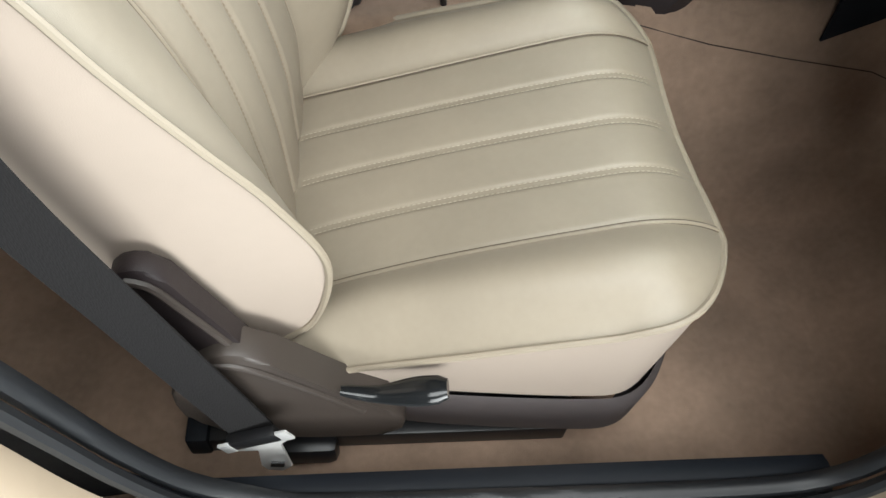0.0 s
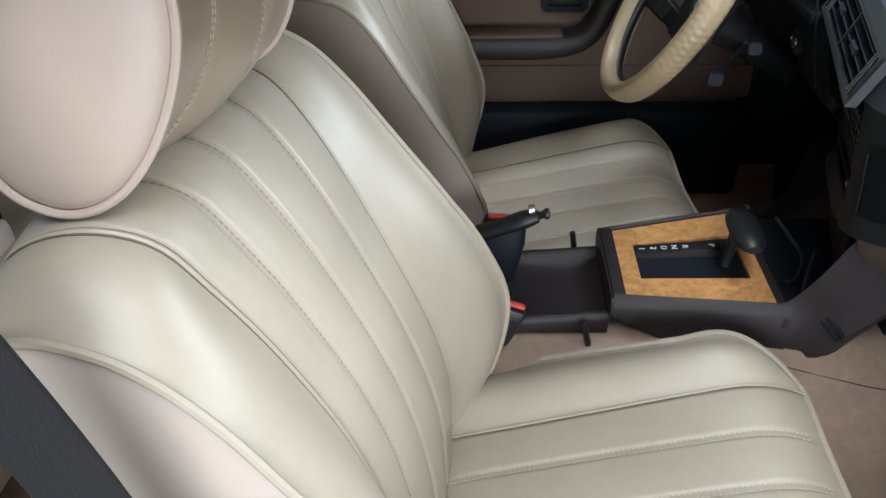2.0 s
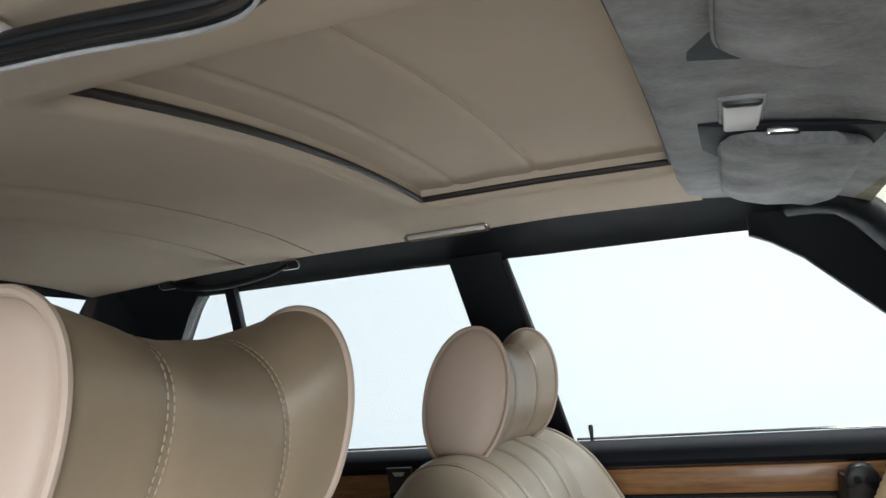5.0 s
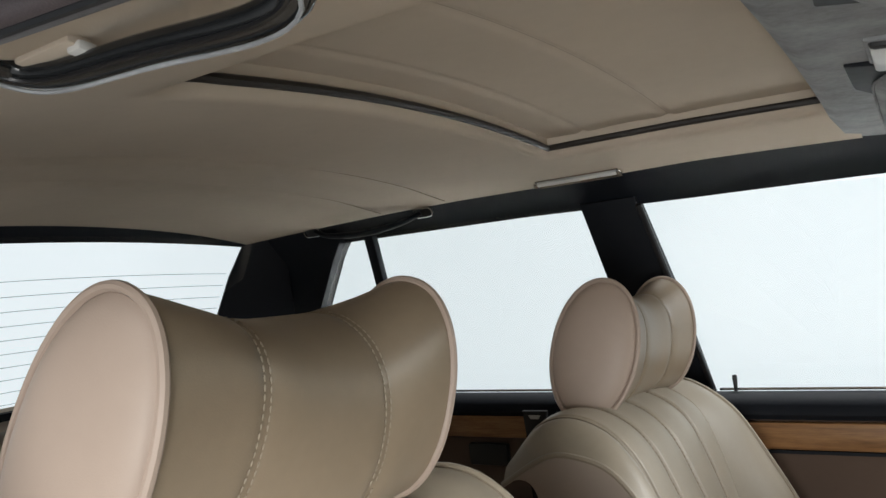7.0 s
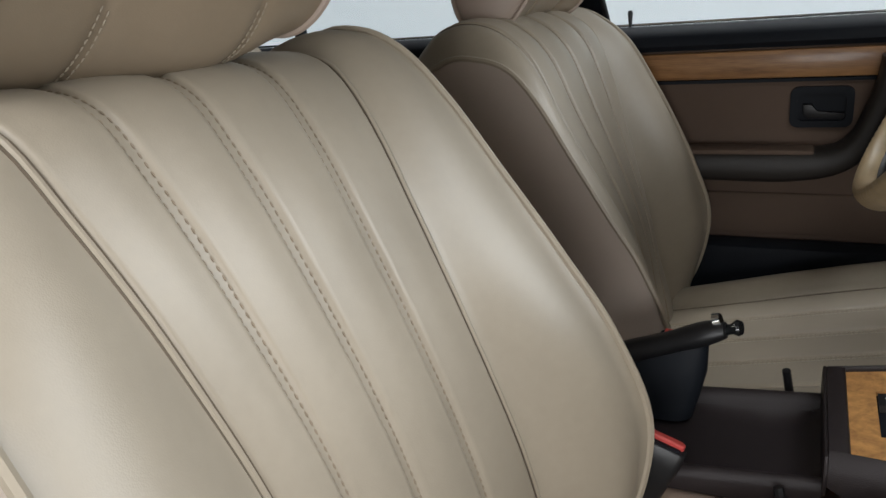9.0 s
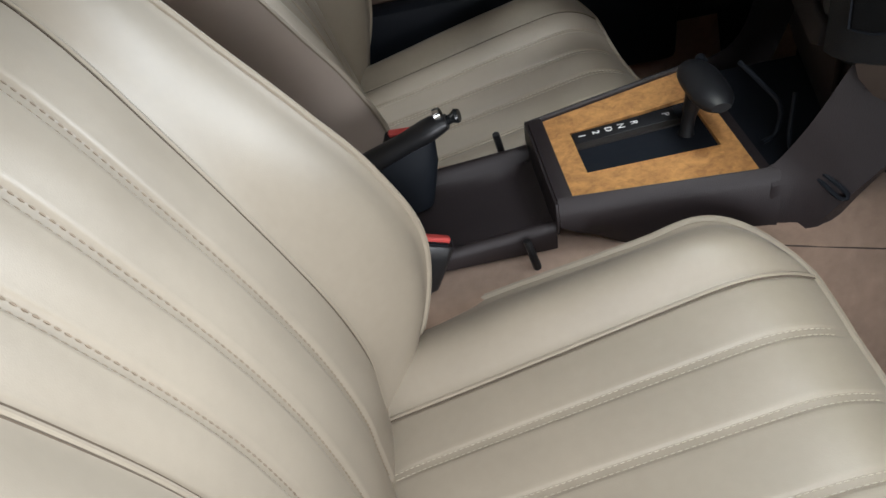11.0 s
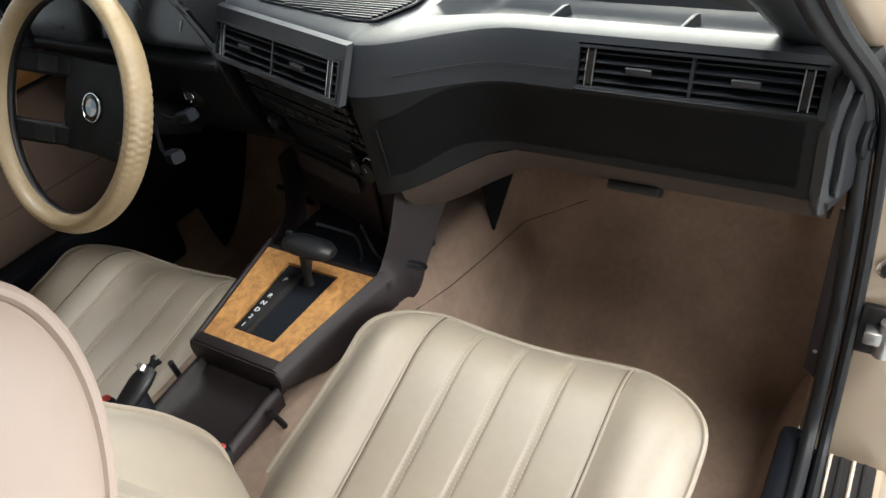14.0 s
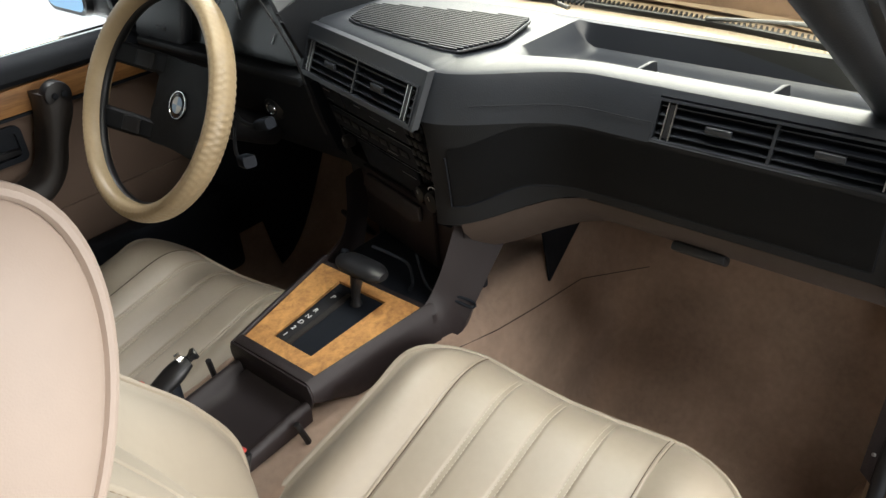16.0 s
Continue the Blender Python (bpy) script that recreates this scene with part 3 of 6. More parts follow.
def hinge_hardware(seat, cy):
    """Brown recliner cover, dark upper arm and the release lever on the door side."""
    y = cy - 0.262
    cover = [(-0.040, 0.20), (-0.010, 0.262), (0.022, 0.294), (0.056, 0.292), (0.098, 0.250), (0.135, 0.210), (0.180, 0.165), (0.214, 0.128), (0.218, 0.092), (0.19, 0.075), (0.07, 0.078), (-0.02, 0.12)]
    line = spline(cover + cover[:1], 48)[:-1]
    c = part("recliner_cover", slabbed([(x, y - 0.026, z) for x, z in line], (0, 0.039, 0), 0.007), BROWN_PLASTIC, seat, "brown plastic recliner cover")
    part("cover_ridge", tubed(spline([(0.008, y - 0.024, 0.276), (0.050, y - 0.027, 0.272), (0.105, y - 0.027, 0.222), (0.170, y - 0.026, 0.152)], 16), 0.004, 8), BROWN_PLASTIC, c)
    arm = [(-0.055, 0.395), (-0.040, 0.424), (-0.008, 0.424), (0.018, 0.368), (0.045, 0.302), (0.058, 0.262), (0.030, 0.235), (0.0, 0.25), (-0.040, 0.33)]
    a = part("backrest_arm", slabbed([(x, y - 0.010, z) for x, z in spline(arm + arm[:1], 40)[:-1]], (0, 0.025, 0), 0.006), CONSOLE, seat)
    part("arm_ridge", tubed(spline([(-0.034, y - 0.010, 0.414), (-0.014, y - 0.011, 0.405), (0.008, y - 0.011, 0.360), (0.036, y - 0.010, 0.296)], 16), 0.005, 8), BROWN_PLASTIC, a)
    lev = [(0.145, y - 0.030, 0.218), (0.185, y - 0.034, 0.214), (0.225, y - 0.036, 0.222), (0.262, y - 0.038, 0.232)]
    bm = tubed(spline(lev, 12), [0.006, 0.008, 0.009, 0.010, 0.011, 0.013, 0.015, 0.017, 0.018, 0.018, 0.017, 0.012], 12, flat=0.6)
    part("recliner_lever", bm, GLOSS_BLACK, seat, "glossy black release lever")


front_seat(-0.02, 0.0, PASSENGER_BACK, PASSENGER_HEAD, PASSENGER_VIEW_WARP, "cream leather passenger seat with fluted cushion and headrest", True, 0.036)
front_seat(0.745, -0.042, DRIVER_BACK, DRIVER_HEAD, DRIVER_VIEW_WARP, "cream leather driver's seat behind the steering wheel", False)

# ---- floor, sills and body shell ----


def floor_z(x, y):
    """The carpet: flat wells, a tunnel in the middle, a toe board that rises ahead."""
    d = abs(y - MID)
    well = -0.05 + 0.55 * smooth01(0.86, 1.30, x) ** 1.3
    tunnel = 0.294 + 0.008 * smooth01(0.26, 0.34, x) + 0.035 * smooth01(0.45, 0.62, x)
    side = smooth01(0.255, 0.135, d) if d > 0.135 else 1.0
    z = well + (max(tunnel, well) - well) * side
    edge = smooth01(0.70, 0.755, d)
    z = z + (0.125 - z) * edge if x < 0.86 else z
    return z + 0.004 * noise.noise(Vector((x * 6, y * 6, 0))) * (1 - edge)


ys = list(np.linspace(MID - 0.758, MID + 0.758, 110))
xs = list(np.linspace(-1.25, 1.22, 90))
bm = bmesh.new()
sheet(bm, [[Vector((x, y, floor_z(x, y))) for y in ys] for x in xs])
solo("floor", bm, CARPET, "worn brown carpet over the car floor and tunnel", kind="structure", angle=80)
# the joint in the tunnel carpet
joint = [Vector((x, 0.2, z)) for x, z in ((0.50, 0.31), (0.57, 0.30), (0.68, 0.275), (0.80, 0.255), (0.95, 0.235), (1.10, 0.21))]


def on_tunnel(x, z):
    """The passenger side of the tunnel at a height."""
    lo, hi = MID - 0.255, MID - 0.135
    for _ in range(30):
        m = (lo + hi) / 2
        lo, hi = (m, hi) if floor_z(x, m) < z else (lo, m)
    return Vector((x, lo - 0.001, z))


solo("carpet_joint", tubed([on_tunnel(p.x, p.z) for p in joint], 0.0009, 6), UNDERDASH, "dark joint line in the tunnel carpet", kind="structure")
patch = thing("kick_duct", "black triangular air duct end on the tunnel carpet", "duct", at=on_tunnel(0.86, 0.30))
a, b, c = on_tunnel(0.845, 0.285), on_tunnel(0.86, 0.385), on_tunnel(0.99, 0.335)
part("duct_body", slabbed([p + Vector((0, -0.001, 0)) for p in (a, b, c)], (0.0, -0.006, 0), 0.001), BLACK_MATT, patch)

for sign in (-1, 1):
    y = MID + sign * 0.822
    solo("body_side", boxed((0.02 if sign > 0 else -0.72, y, 0.27), (2.4 if sign > 0 else 1.0, 0.03, 0.78), bevel=0.01), PAINT, "beige painted outside of the body", kind="structure")
# self-lit backdrop: its emission stands in for the bright surroundings
GLOW = bpy.data.materials.new("glowing_backdrop")
GLOW.use_nodes = True
glow = GLOW.node_tree.nodes["Principled BSDF"]
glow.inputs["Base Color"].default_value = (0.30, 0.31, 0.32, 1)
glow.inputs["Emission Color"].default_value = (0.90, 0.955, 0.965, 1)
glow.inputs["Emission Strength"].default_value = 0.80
# taller ahead, so that its glow reflects in the dash top
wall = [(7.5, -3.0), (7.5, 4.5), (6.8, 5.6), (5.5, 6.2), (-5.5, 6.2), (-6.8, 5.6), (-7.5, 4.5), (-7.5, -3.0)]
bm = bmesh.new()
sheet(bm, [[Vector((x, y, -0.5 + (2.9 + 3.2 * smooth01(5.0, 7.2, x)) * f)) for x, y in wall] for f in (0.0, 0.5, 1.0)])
solo("backdrop", bm, GLOW, "glowing sheet for the white surroundings beyond the car windows", kind="structure")
solo("ground", boxed((0, 0, -0.55), (60, 60, 0.1)), GROUND, "pale studio floor outside the car", kind="structure")

# firewall and rear bulkhead close the cabin
solo("wall_front", boxed((1.235, MID, 0.35), (0.03, 1.56, 0.85)), CARPET, "carpeted firewall", kind="structure")
solo("wall_rear", boxed((-1.27, MID, 0.35), (0.03, 1.56, 0.9)), BLACK_MATT, "bulkhead behind the rear seat", kind="structure")


def sill(sign):
    """Door sill on one side: carpeted inner step, black trim, chrome-striped tread plate, painted outer sill."""
    s = lambda y: y if sign < 0 else mirrored(y)
    if sign < 0:
        bm = bmesh.new()
        prof = [(-0.372, 0.120), (-0.376, 0.137), (-0.388, 0.143), (-0.402, 0.141), (-0.412, 0.130), (-0.416, 0.112)]
        xs = [-0.02, 0.02, 0.40, 0.69, 0.715, 0.728]
        sheet(bm, [[Vector((x, y, z - (0.02 if x > 0.72 else 0))) for y, z in prof] for x in xs])
        tagged(link_mesh("sill_trim", bm, BLACK_MATT), "black plastic trim along the door sill", "", "", "structure")
        tread = thing("tread_plate", "black rubber tread plate with bright metal strips on the sill", "sill plate", at=(0.35, -0.46, 0.12))
        part("mat", boxed((0.33, -0.463, 0.121), (0.74, 0.096, 0.012), bevel=0.003), RUBBER, tread)
        for y in (-0.432, -0.448, -0.464, -0.480, -0.496):
            part("strip", boxed((0.33, y, 0.1285), (0.735, 0.0065, 0.004), bevel=0.001), CHROME if y in (-0.448, -0.480) else RUBBER, tread)
    bm = bmesh.new()
    prof = [(-0.415, 0.108), (-0.52, 0.108), (-0.535, 0.095), (-0.55, 0.03), (-0.545, -0.18), (-0.44, -0.20)]
    sheet(bm, [[Vector((x, s(y), z)) for y, z in prof] for x in (-1.25, -0.6, 0.0, 0.6, 1.22)])
    solo("sill_panel", bm, PAINT, "beige painted outer sill", kind="structure")


sill(-1)
sill(1)

# painted jamb, hinge and door seal ahead of the passenger opening
bm = bmesh.new()
rows = []
for z in np.linspace(0.10, 0.72, 12):
    q = smooth01(0.10, 0.24, z)
    rows.append([Vector((0.70 + 0.045 * q + 0.004 * k, -0.425 - 0.035 * k, z)) for k in range(0, 5)] + [Vector((0.80, -0.60, z)), Vector((0.95, -0.61, z))])
sheet(bm, rows)
solo("jamb_panel", bm, PAINT, "beige painted door jamb beside the footwell", kind="structure")
kick = thing("kick_strip", "dark brown plastic strip along the footwell edge of the door opening", "trim strip", at=(0.745, -0.39, 0.24))
part("strip", slabbed([(0.738, -0.384, 0.252), (0.736, -0.402, 0.236), (0.741, -0.400, 0.54), (0.741, -0.386, 0.54)], (0.008, 0, 0), 0.002), CONSOLE, kick)
part("screw", disc(bmesh.new(), (0.7365, -0.394, 0.292), 0.003, 0.003, rot(0, 90), 12, 0.0008), STEEL, kick)
hinge = thing("hinge", "dark greasy metal door hinge on the painted jamb", "hinge", at=(0.745, -0.462, 0.35))
part("hinge_plate", boxed((0.742, -0.462, 0.355), (0.012, 0.045, 0.085), bevel=0.003), BLACK, hinge)
part("hinge_knuckle", tubed([(0.728, -0.474, 0.325), (0.728, -0.474, 0.385)], 0.011, 12), STEEL, hinge)
part("hinge_arm", boxed((0.725, -0.458, 0.36), (0.022, 0.022, 0.022), bevel=0.003), STEEL, hinge)
check = thing("door_check", "small chromed plug in the painted jamb", "door check", at=(0.745, -0.455, 0.46))
part("bezel", disc(bmesh.new(), (0.745, -0.458, 0.462), 0.017, 0.01, rot(0, 90), 18, 0.002), CHROME, check)
part("bore", disc(bmesh.new(), (0.739, -0.458, 0.462), 0.011, 0.004, rot(0, 90), 16), BLACK, check)

seal_pts = [(-0.285, -0.235, 1.095), (-0.235, -0.33, 0.93), (-0.185, -0.40, 0.78), (-0.135, -0.420, 0.64), (-0.098, -0.412, 0.52), (-0.075, -0.405, 0.40), (-0.050, -0.403, 0.30), (-0.01, -0.403, 0.21), (0.05, -0.405, 0.16), (0.12, -0.410, 0.143), (0.40, -0.414, 0.143), (0.62, -0.414, 0.145), (0.70, -0.413, 0.17), (0.735, -0.412, 0.25), (0.742, -0.408, 0.42), (0.735, -0.398, 0.60), (0.715, -0.385, 0.72), (0.60, -0.335, 0.85), (0.48, -0.275, 1.015), (0.40, -0.245, 1.100), (0.20, -0.240, 1.122), (-0.08, -0.240, 1.130), (-0.27, -0.240, 1.126)]
seal = thing("door_seal", "black rubber seal with two beads round the open passenger door", "door seal", at=(0.30, -0.41, 0.143))
part("inner_bead", tubed(spline(seal_pts, 150), 0.011, 9), RUBBER, seal)
part("outer_lip", tubed([p + Vector((0.0, -0.022, -0.006)) for p in map(Vector, spline(seal_pts, 150))], 0.0085, 8), RUBBER, seal)
# vinyl-covered roof edge over the passenger door opening
rows = []
for x in np.linspace(-0.285, 0.39, 22):
    zc = 1.1100 - 0.066 * (x - 0.037) + 0.25 * max(0, abs(x - 0.05) - 0.25) ** 2
    rows.append([Vector((x, -0.224 + math.cos(a) * 0.014, zc + math.copysign(abs(math.sin(a)) ** 0.7, math.sin(a)) * 0.011 + 0.10 * math.cos(a) * 0.014)) for a in np.linspace(0, math.tau, 16, endpoint=False)])
solo("roof_edge", loft(rows), ROOF_EDGE, "mauve-grey vinyl roof edge over the passenger door opening", kind="structure")
solo("roof_edge_bead", tubed([Vector((r[0].x, -0.229, r[12].z)) for r in rows], 0.0022, 7), RUBBER, "thin black bead under the roof edge", kind="structure")
# B-post foot, painted, with a dark inner trim
bm = bmesh.new()
foot = spline([(-0.30, 1.08), (-0.25, 0.93), (-0.20, 0.78), (-0.15, 0.64), (-0.115, 0.52), (-0.092, 0.40), (-0.068, 0.30), (-0.025, 0.20), (0.03, 0.135)], 30)
sheet(bm, [[Vector((x, -0.44 + 0.56 * max(0, z - 0.69), z)), Vector((x - 0.004, -0.475 + 0.56 * max(0, z - 0.69), z - 0.005)), Vector((x - 0.05, -0.53 + 0.56 * max(0, z - 0.69), z - 0.02)), Vector((x - 0.14, -0.535 + 0.56 * max(0, z - 0.69), z - 0.03))] for x, z in foot])
solo("post_panel", bm, PAINT, "beige painted centre post beside the seat", kind="structure")
bm = bmesh.new()
sheet(bm, [[Vector((x - 0.008, -0.42 + 0.56 * max(0, z - 0.69), z)), Vector((x - 0.03, -0.395 + 0.56 * max(0, z - 0.69), z + 0.005)), Vector((x - 0.11, -0.392 + 0.56 * max(0, z - 0.69), z + 0.01)), Vector((x - 0.20, -0.40 + 0.56 * max(0, z - 0.69), z + 0.01))] for x, z in foot])
solo("post_trim", bm, BLACK_MATT, "black plastic trim inside the centre post", kind="structure")

# ---- greenhouse ----


def side(x, z, sign=1, out=0.0):
    """A place on the leaning plane of the side windows; sign -1 is the passenger side."""
    y = 1.150 - 0.55 * (z - 0.69) + out
    return Vector((x, y if sign > 0 else mirrored(y), z))


def side_plate(name, outline, sign, mat, label, thick=0.03, bevel=0.004):
    off = side(0, 0, sign, thick) - side(0, 0, sign)
    return solo(name, slabbed([side(x, z, sign, -0.005) for x, z in outline], off, bevel), mat, label, kind="structure")


B_POST = [(-0.236, 1.085), (-0.130, 1.085), (-0.108, 0.92), (-0.083, 0.66), (-0.205, 0.66), (-0.222, 0.90)]
A_POST = [(0.30, 1.056), (0.335, 1.040), (0.385, 1.012), (0.54, 0.864), (0.636, 0.744), (0.70, 0.66), (0.80, 0.66), (0.70, 0.79), (0.575, 0.925), (0.46, 1.06), (0.40, 1.105), (0.30, 1.105)]
C_TRIM = [(-1.02, 0.915, 1.125), (-1.075, 0.885, 1.105), (-1.105, 0.858, 1.03), (-1.15, 0.845, 0.93), (-1.22, 0.84, 0.80), (-1.10, 1.02, 0.80), (-1.03, 0.99, 0.93), (-1.0, 0.95, 1.05)]
C_POST = [(-0.815, 1.076), (-0.86, 1.045), (-1.011, 0.882), (-1.031, 0.854), (-1.02, 0.80), (-1.00, 0.73), (-1.00, 0.66), (-1.30, 0.66), (-1.30, 0.80), (-1.10, 1.10), (-0.815, 1.12)]
DIVIDER = [(-0.722, 1.085), (-0.747, 1.085), (-0.835, 0.70), (-0.808, 0.70)]
for sign, who in ((1, "driver's"), (-1, "passenger's")):
    side_plate("pillar_b", B_POST if sign > 0 else [(x - 0.11, z) for x, z in B_POST], sign, BLACK_MATT, "black trimmed centre pillar, %s side" % who, 0.04)
    side_plate("pillar_c", C_POST, sign, BLACK_MATT, "black trimmed rear pillar, %s side" % who, 0.04)
    side_plate("quarter_bar", DIVIDER, sign, BLACK_MATT, "thin black bar of the rear quarter window, %s side" % who, 0.02, 0.003)
    # roof rail, from the window heads up to the headliner
    rows = []
    for x in np.linspace(-1.12, 0.43, 24):
        d = 0.012 * max(0, x) + 0.02 * max(0, x - 0.25)
        prof = [(0.952, 1.070), (0.935, 1.088), (0.905, 1.109), (0.872, 1.130), (0.880, 1.156), (0.93, 1.156), (0.985, 1.11), (0.985, 1.072)]
        if sign < 0:
            prof = [(0.930, 1.120), (0.936, 1.113), (0.965, 1.114), (0.985, 1.122), (0.990, 1.160), (0.94, 1.172), (0.925, 1.15)]
        d -= 0.007 * smooth01(0.0, 0.4, -x)
        rows.append([Vector((x, y if sign > 0 else mirrored(y), z - d)) for y, z in prof])
    solo("roof_rail", loft(rows), BLACK_MATT, "black trimmed roof rail, %s side" % who, kind="structure")
    panes = ([(-0.14, 1.08), (0.29, 1.06), (0.39, 1.02), (0.545, 0.866), (0.64, 0.746), (0.71, 0.66), (-0.08, 0.66)], [(-0.23, 1.085), (-0.725, 1.085), (-0.81, 0.68), (-0.20, 0.68)], [(-0.745, 1.085), (-0.815, 1.08), (-1.015, 0.882), (-1.03, 0.85), (-1.00, 0.72), (-0.83, 0.70)])
    for i, outline in enumerate(panes):
        if sign < 0 and i == 0:
            continue
        g = solo("window_pane", slabbed([side(x, z, sign, 0.012) for x, z in outline], side(0, 0, sign, 0.004) - side(0, 0, sign)), PANE, "clear side window glass, %s side" % who, "window pane")
        g.visible_shadow = False
solo("pillar_c_trim", slabbed(C_TRIM, (-0.02, 0.015, 0), 0.004), BLACK_MATT, "black inner trim of the rear pillar", kind="structure")
# bright edge of the driver's front door frame on the centre pillar
solo("pillar_strip", tubed([side(-0.126, 1.07, 1, -0.008), side(-0.104, 0.90, 1, -0.008), side(-0.082, 0.70, 1, -0.008)], 0.006, 8), BLACK, "glossy black edge of the door frame on the pillar", kind="structure")
# windscreen pillars
for sign, who in ((1, "driver's"), (-1, "passenger's")):
    path = [(0.36, 0.895, 1.100), (0.44, 0.880, 1.088), (0.52, 0.925, 1.012), (0.62, 0.985, 0.905), (0.74, 1.05, 0.775), (0.83, 1.09, 0.68)]
    rows = []
    sp = spline(path, 18)
    for i, (x, y, z) in enumerate(sp):
        dirv = Vector(sp[min(17, i + 1)]) - Vector(sp[max(0, i - 1)])
        dirv.normalize()
        u = Vector((0, 1, 0)).cross(dirv).normalized()
        v = dirv.cross(u).normalized()
        ring = []
        for k in range(14):
            a = k * math.tau / 14
            p = Vector((x, y, z)) + u * math.cos(a) * 0.026 + v * math.sin(a) * 0.040
            ring.append(p if sign > 0 else Vector((p.x, mirrored(p.y), p.z)))
        rows.append(ring)
    solo("pillar_a", loft(rows), BLACK_MATT if sign > 0 else DASH, "dark trimmed windscreen pillar, %s side" % who, kind="structure")
    if sign > 0:
        side_plate("pillar_a_plate", A_POST, sign, BLACK_MATT, "dark door frame under the windscreen pillar, %s side" % who, 0.03)
    else:
        out = [Vector((x + 0.02, mirrored(y + 0.045), z + 0.012)) for x, y, z in spline(path, 18)]
        solo("pillar_a_paint", tubed(out, 0.032, 10), PAINT, "beige painted outside of the windscreen pillar", kind="structure")
        solo("pillar_a_strip", tubed([Vector((x - 0.006, mirrored(y + 0.028), z + 0.002)) for x, y, z in spline(path, 18)], 0.010, 8), CONSOLE, "brown edging of the windscreen pillar", kind="structure")


def screen_point(u, v):
    """Windscreen: u across (-1 passenger, 1 driver), v from base to head."""
    y = MID + u * (0.70 * (1 - v) + 0.515 * v)
    x = (0.99 - 0.13 * u * u) * (1 - v) + (0.47 - 0.035 * u * u) * v
    z = 0.725 * (1 - v) + 1.100 * v - 0.012 * u * u * v
    return Vector((x, y, z + 0.02 * math.sin(math.pi * v)))


bm = bmesh.new()
sheet(bm, [[screen_point(u, v) for u in np.linspace(-1, 1, 17)] for v in np.linspace(0, 1, 9)])
g = solo("windscreen", bm, SCREEN, "large curved windscreen with a faint warm tint", "windscreen")
g.visible_shadow = False


def back_point(u, v):
    y = MID + u * (0.62 * (1 - v) + 0.49 * v)
    return Vector(((-1.42 + 0.10 * u * u) * (1 - v) + (-1.06 + 0.05 * u * u) * v, y, 0.76 * (1 - v) + 1.128 * v - 0.025 * u * u * v))


bm = bmesh.new()
sheet(bm, [[back_point(u, v) for u in np.linspace(-1, 1, 17)] for v in np.linspace(0, 1, 9)])
g = solo("rear_window", bm, PANE, "wide rear window with faint heater lines", "rear window")
g.visible_shadow = False
for k in range(10):
    v = 0.12 + 0.075 * k
    solo("heater_line", tubed([back_point(u, v) + Vector((0.004, 0, 0)) for u in np.linspace(-0.9, 0.9, 14)], 0.0005, 4), DOOR_ARM, "fine heater wire on the rear window", "heater wire", group="rear window heater wires")

# ---- roof and headliner ----


def roof_z(x, y):
    d = abs(y - MID)
    z = 1.168 - 0.020 * (min(d, 0.36) / 0.36) ** 2 - 0.111 * max(0.0, d - 0.36) - 0.10 * max(0.0, d - 0.36) ** 1.6
    return z - 0.030 * max(0.0, x) ** 1.2 - 0.045 * max(0.0, -x - 0.45) ** 1.5


HX0, HX1, HY0, HY1 = -0.203, 0.215, -0.026, 0.724
cx = sorted(set([round(v, 4) for v in np.linspace(-1.07, HX0, 76)] + [round(v, 4) for v in np.linspace(HX0, HX1, 14)] + [0.225, 0.235]))
cyy = sorted(set([round(v, 4) for v in np.linspace(-0.212, HY0, 10)] + [round(v, 4) for v in np.linspace(HY0, HY1, 18)] + [round(v, 4) for v in np.linspace(HY1, 0.889, 8)]))
bm = bmesh.new()
grid = {}


def liner_z(x, y):
    z = roof_z(x, y)
    for sx in (-0.49, -0.65):
        z += (1 - smooth01(0.36, 0.48, abs(y - MID))) * (0.009 * math.exp(-(((x - sx) / 0.014) ** 2)) - 0.006 * math.exp(-(((x - sx) / 0.07) ** 2)))
    return z


for x in cx:
    for y in cyy:
        grid[x, y] = bm.verts.new((x, y, liner_z(x, y)))
for x, x2 in zip(cx, cx[1:]):
    for y, y2 in zip(cyy, cyy[1:]):
        if x >= HX0 - 1e-6 and x2 <= HX1 + 1e-6 and y >= HY0 - 1e-6 and y2 <= HY1 + 1e-6:
            continue
        bm.faces.new((grid[x, y], grid[x2, y], grid[x2, y2], grid[x, y2]))
# turned-up, rounded lips round the sunroof opening
lip = [(x, HY0) for x in cx if HX0 <= x <= HX1] + [(HX1, y) for y in cyy if HY0 < y <= HY1] + [(x, HY1) for x in reversed(cx) if HX0 <= x < HX1] + [(HX0, y) for y in reversed(cyy) if HY0 < y < HY1]
ring = [grid[p] for p in lip]
for deep, rise in ((0.004, 0.003), (0.009, 0.010), (0.011, 0.020), (0.012, 0.034)):
    up = []
    for v, (x, y) in zip(ring, lip):
        inx = deep * (int(x <= HX0 + 1e-6) - int(x >= HX1 - 1e-6))
        iny = deep * (int(y <= HY0 + 1e-6) - int(y >= HY1 - 1e-6))
        up.append(bm.verts.new((x + inx, y + iny, liner_z(x, y) + rise)))
    for k in range(len(ring)):
        j = (k + 1) % len(ring)
        bm.faces.new((ring[k], ring[j], up[j], up[k]))
    ring = up
solo("ceiling", bm, HEADLINER, "beige cloth headliner with cross seams and a sunroof opening", kind="structure", angle=75)
# crease shade drawn as a dark cord along each cross seam
for sx in (-0.49, -0.65):
    solo("headliner_seam", tubed([Vector((sx, y, liner_z(sx, y) - 0.0004)) for y in np.linspace(-0.15, 0.87, 24)], 0.0014, 5), LINER_CREASE, "dark line for the shade of a cross seam in the headliner", kind="structure")
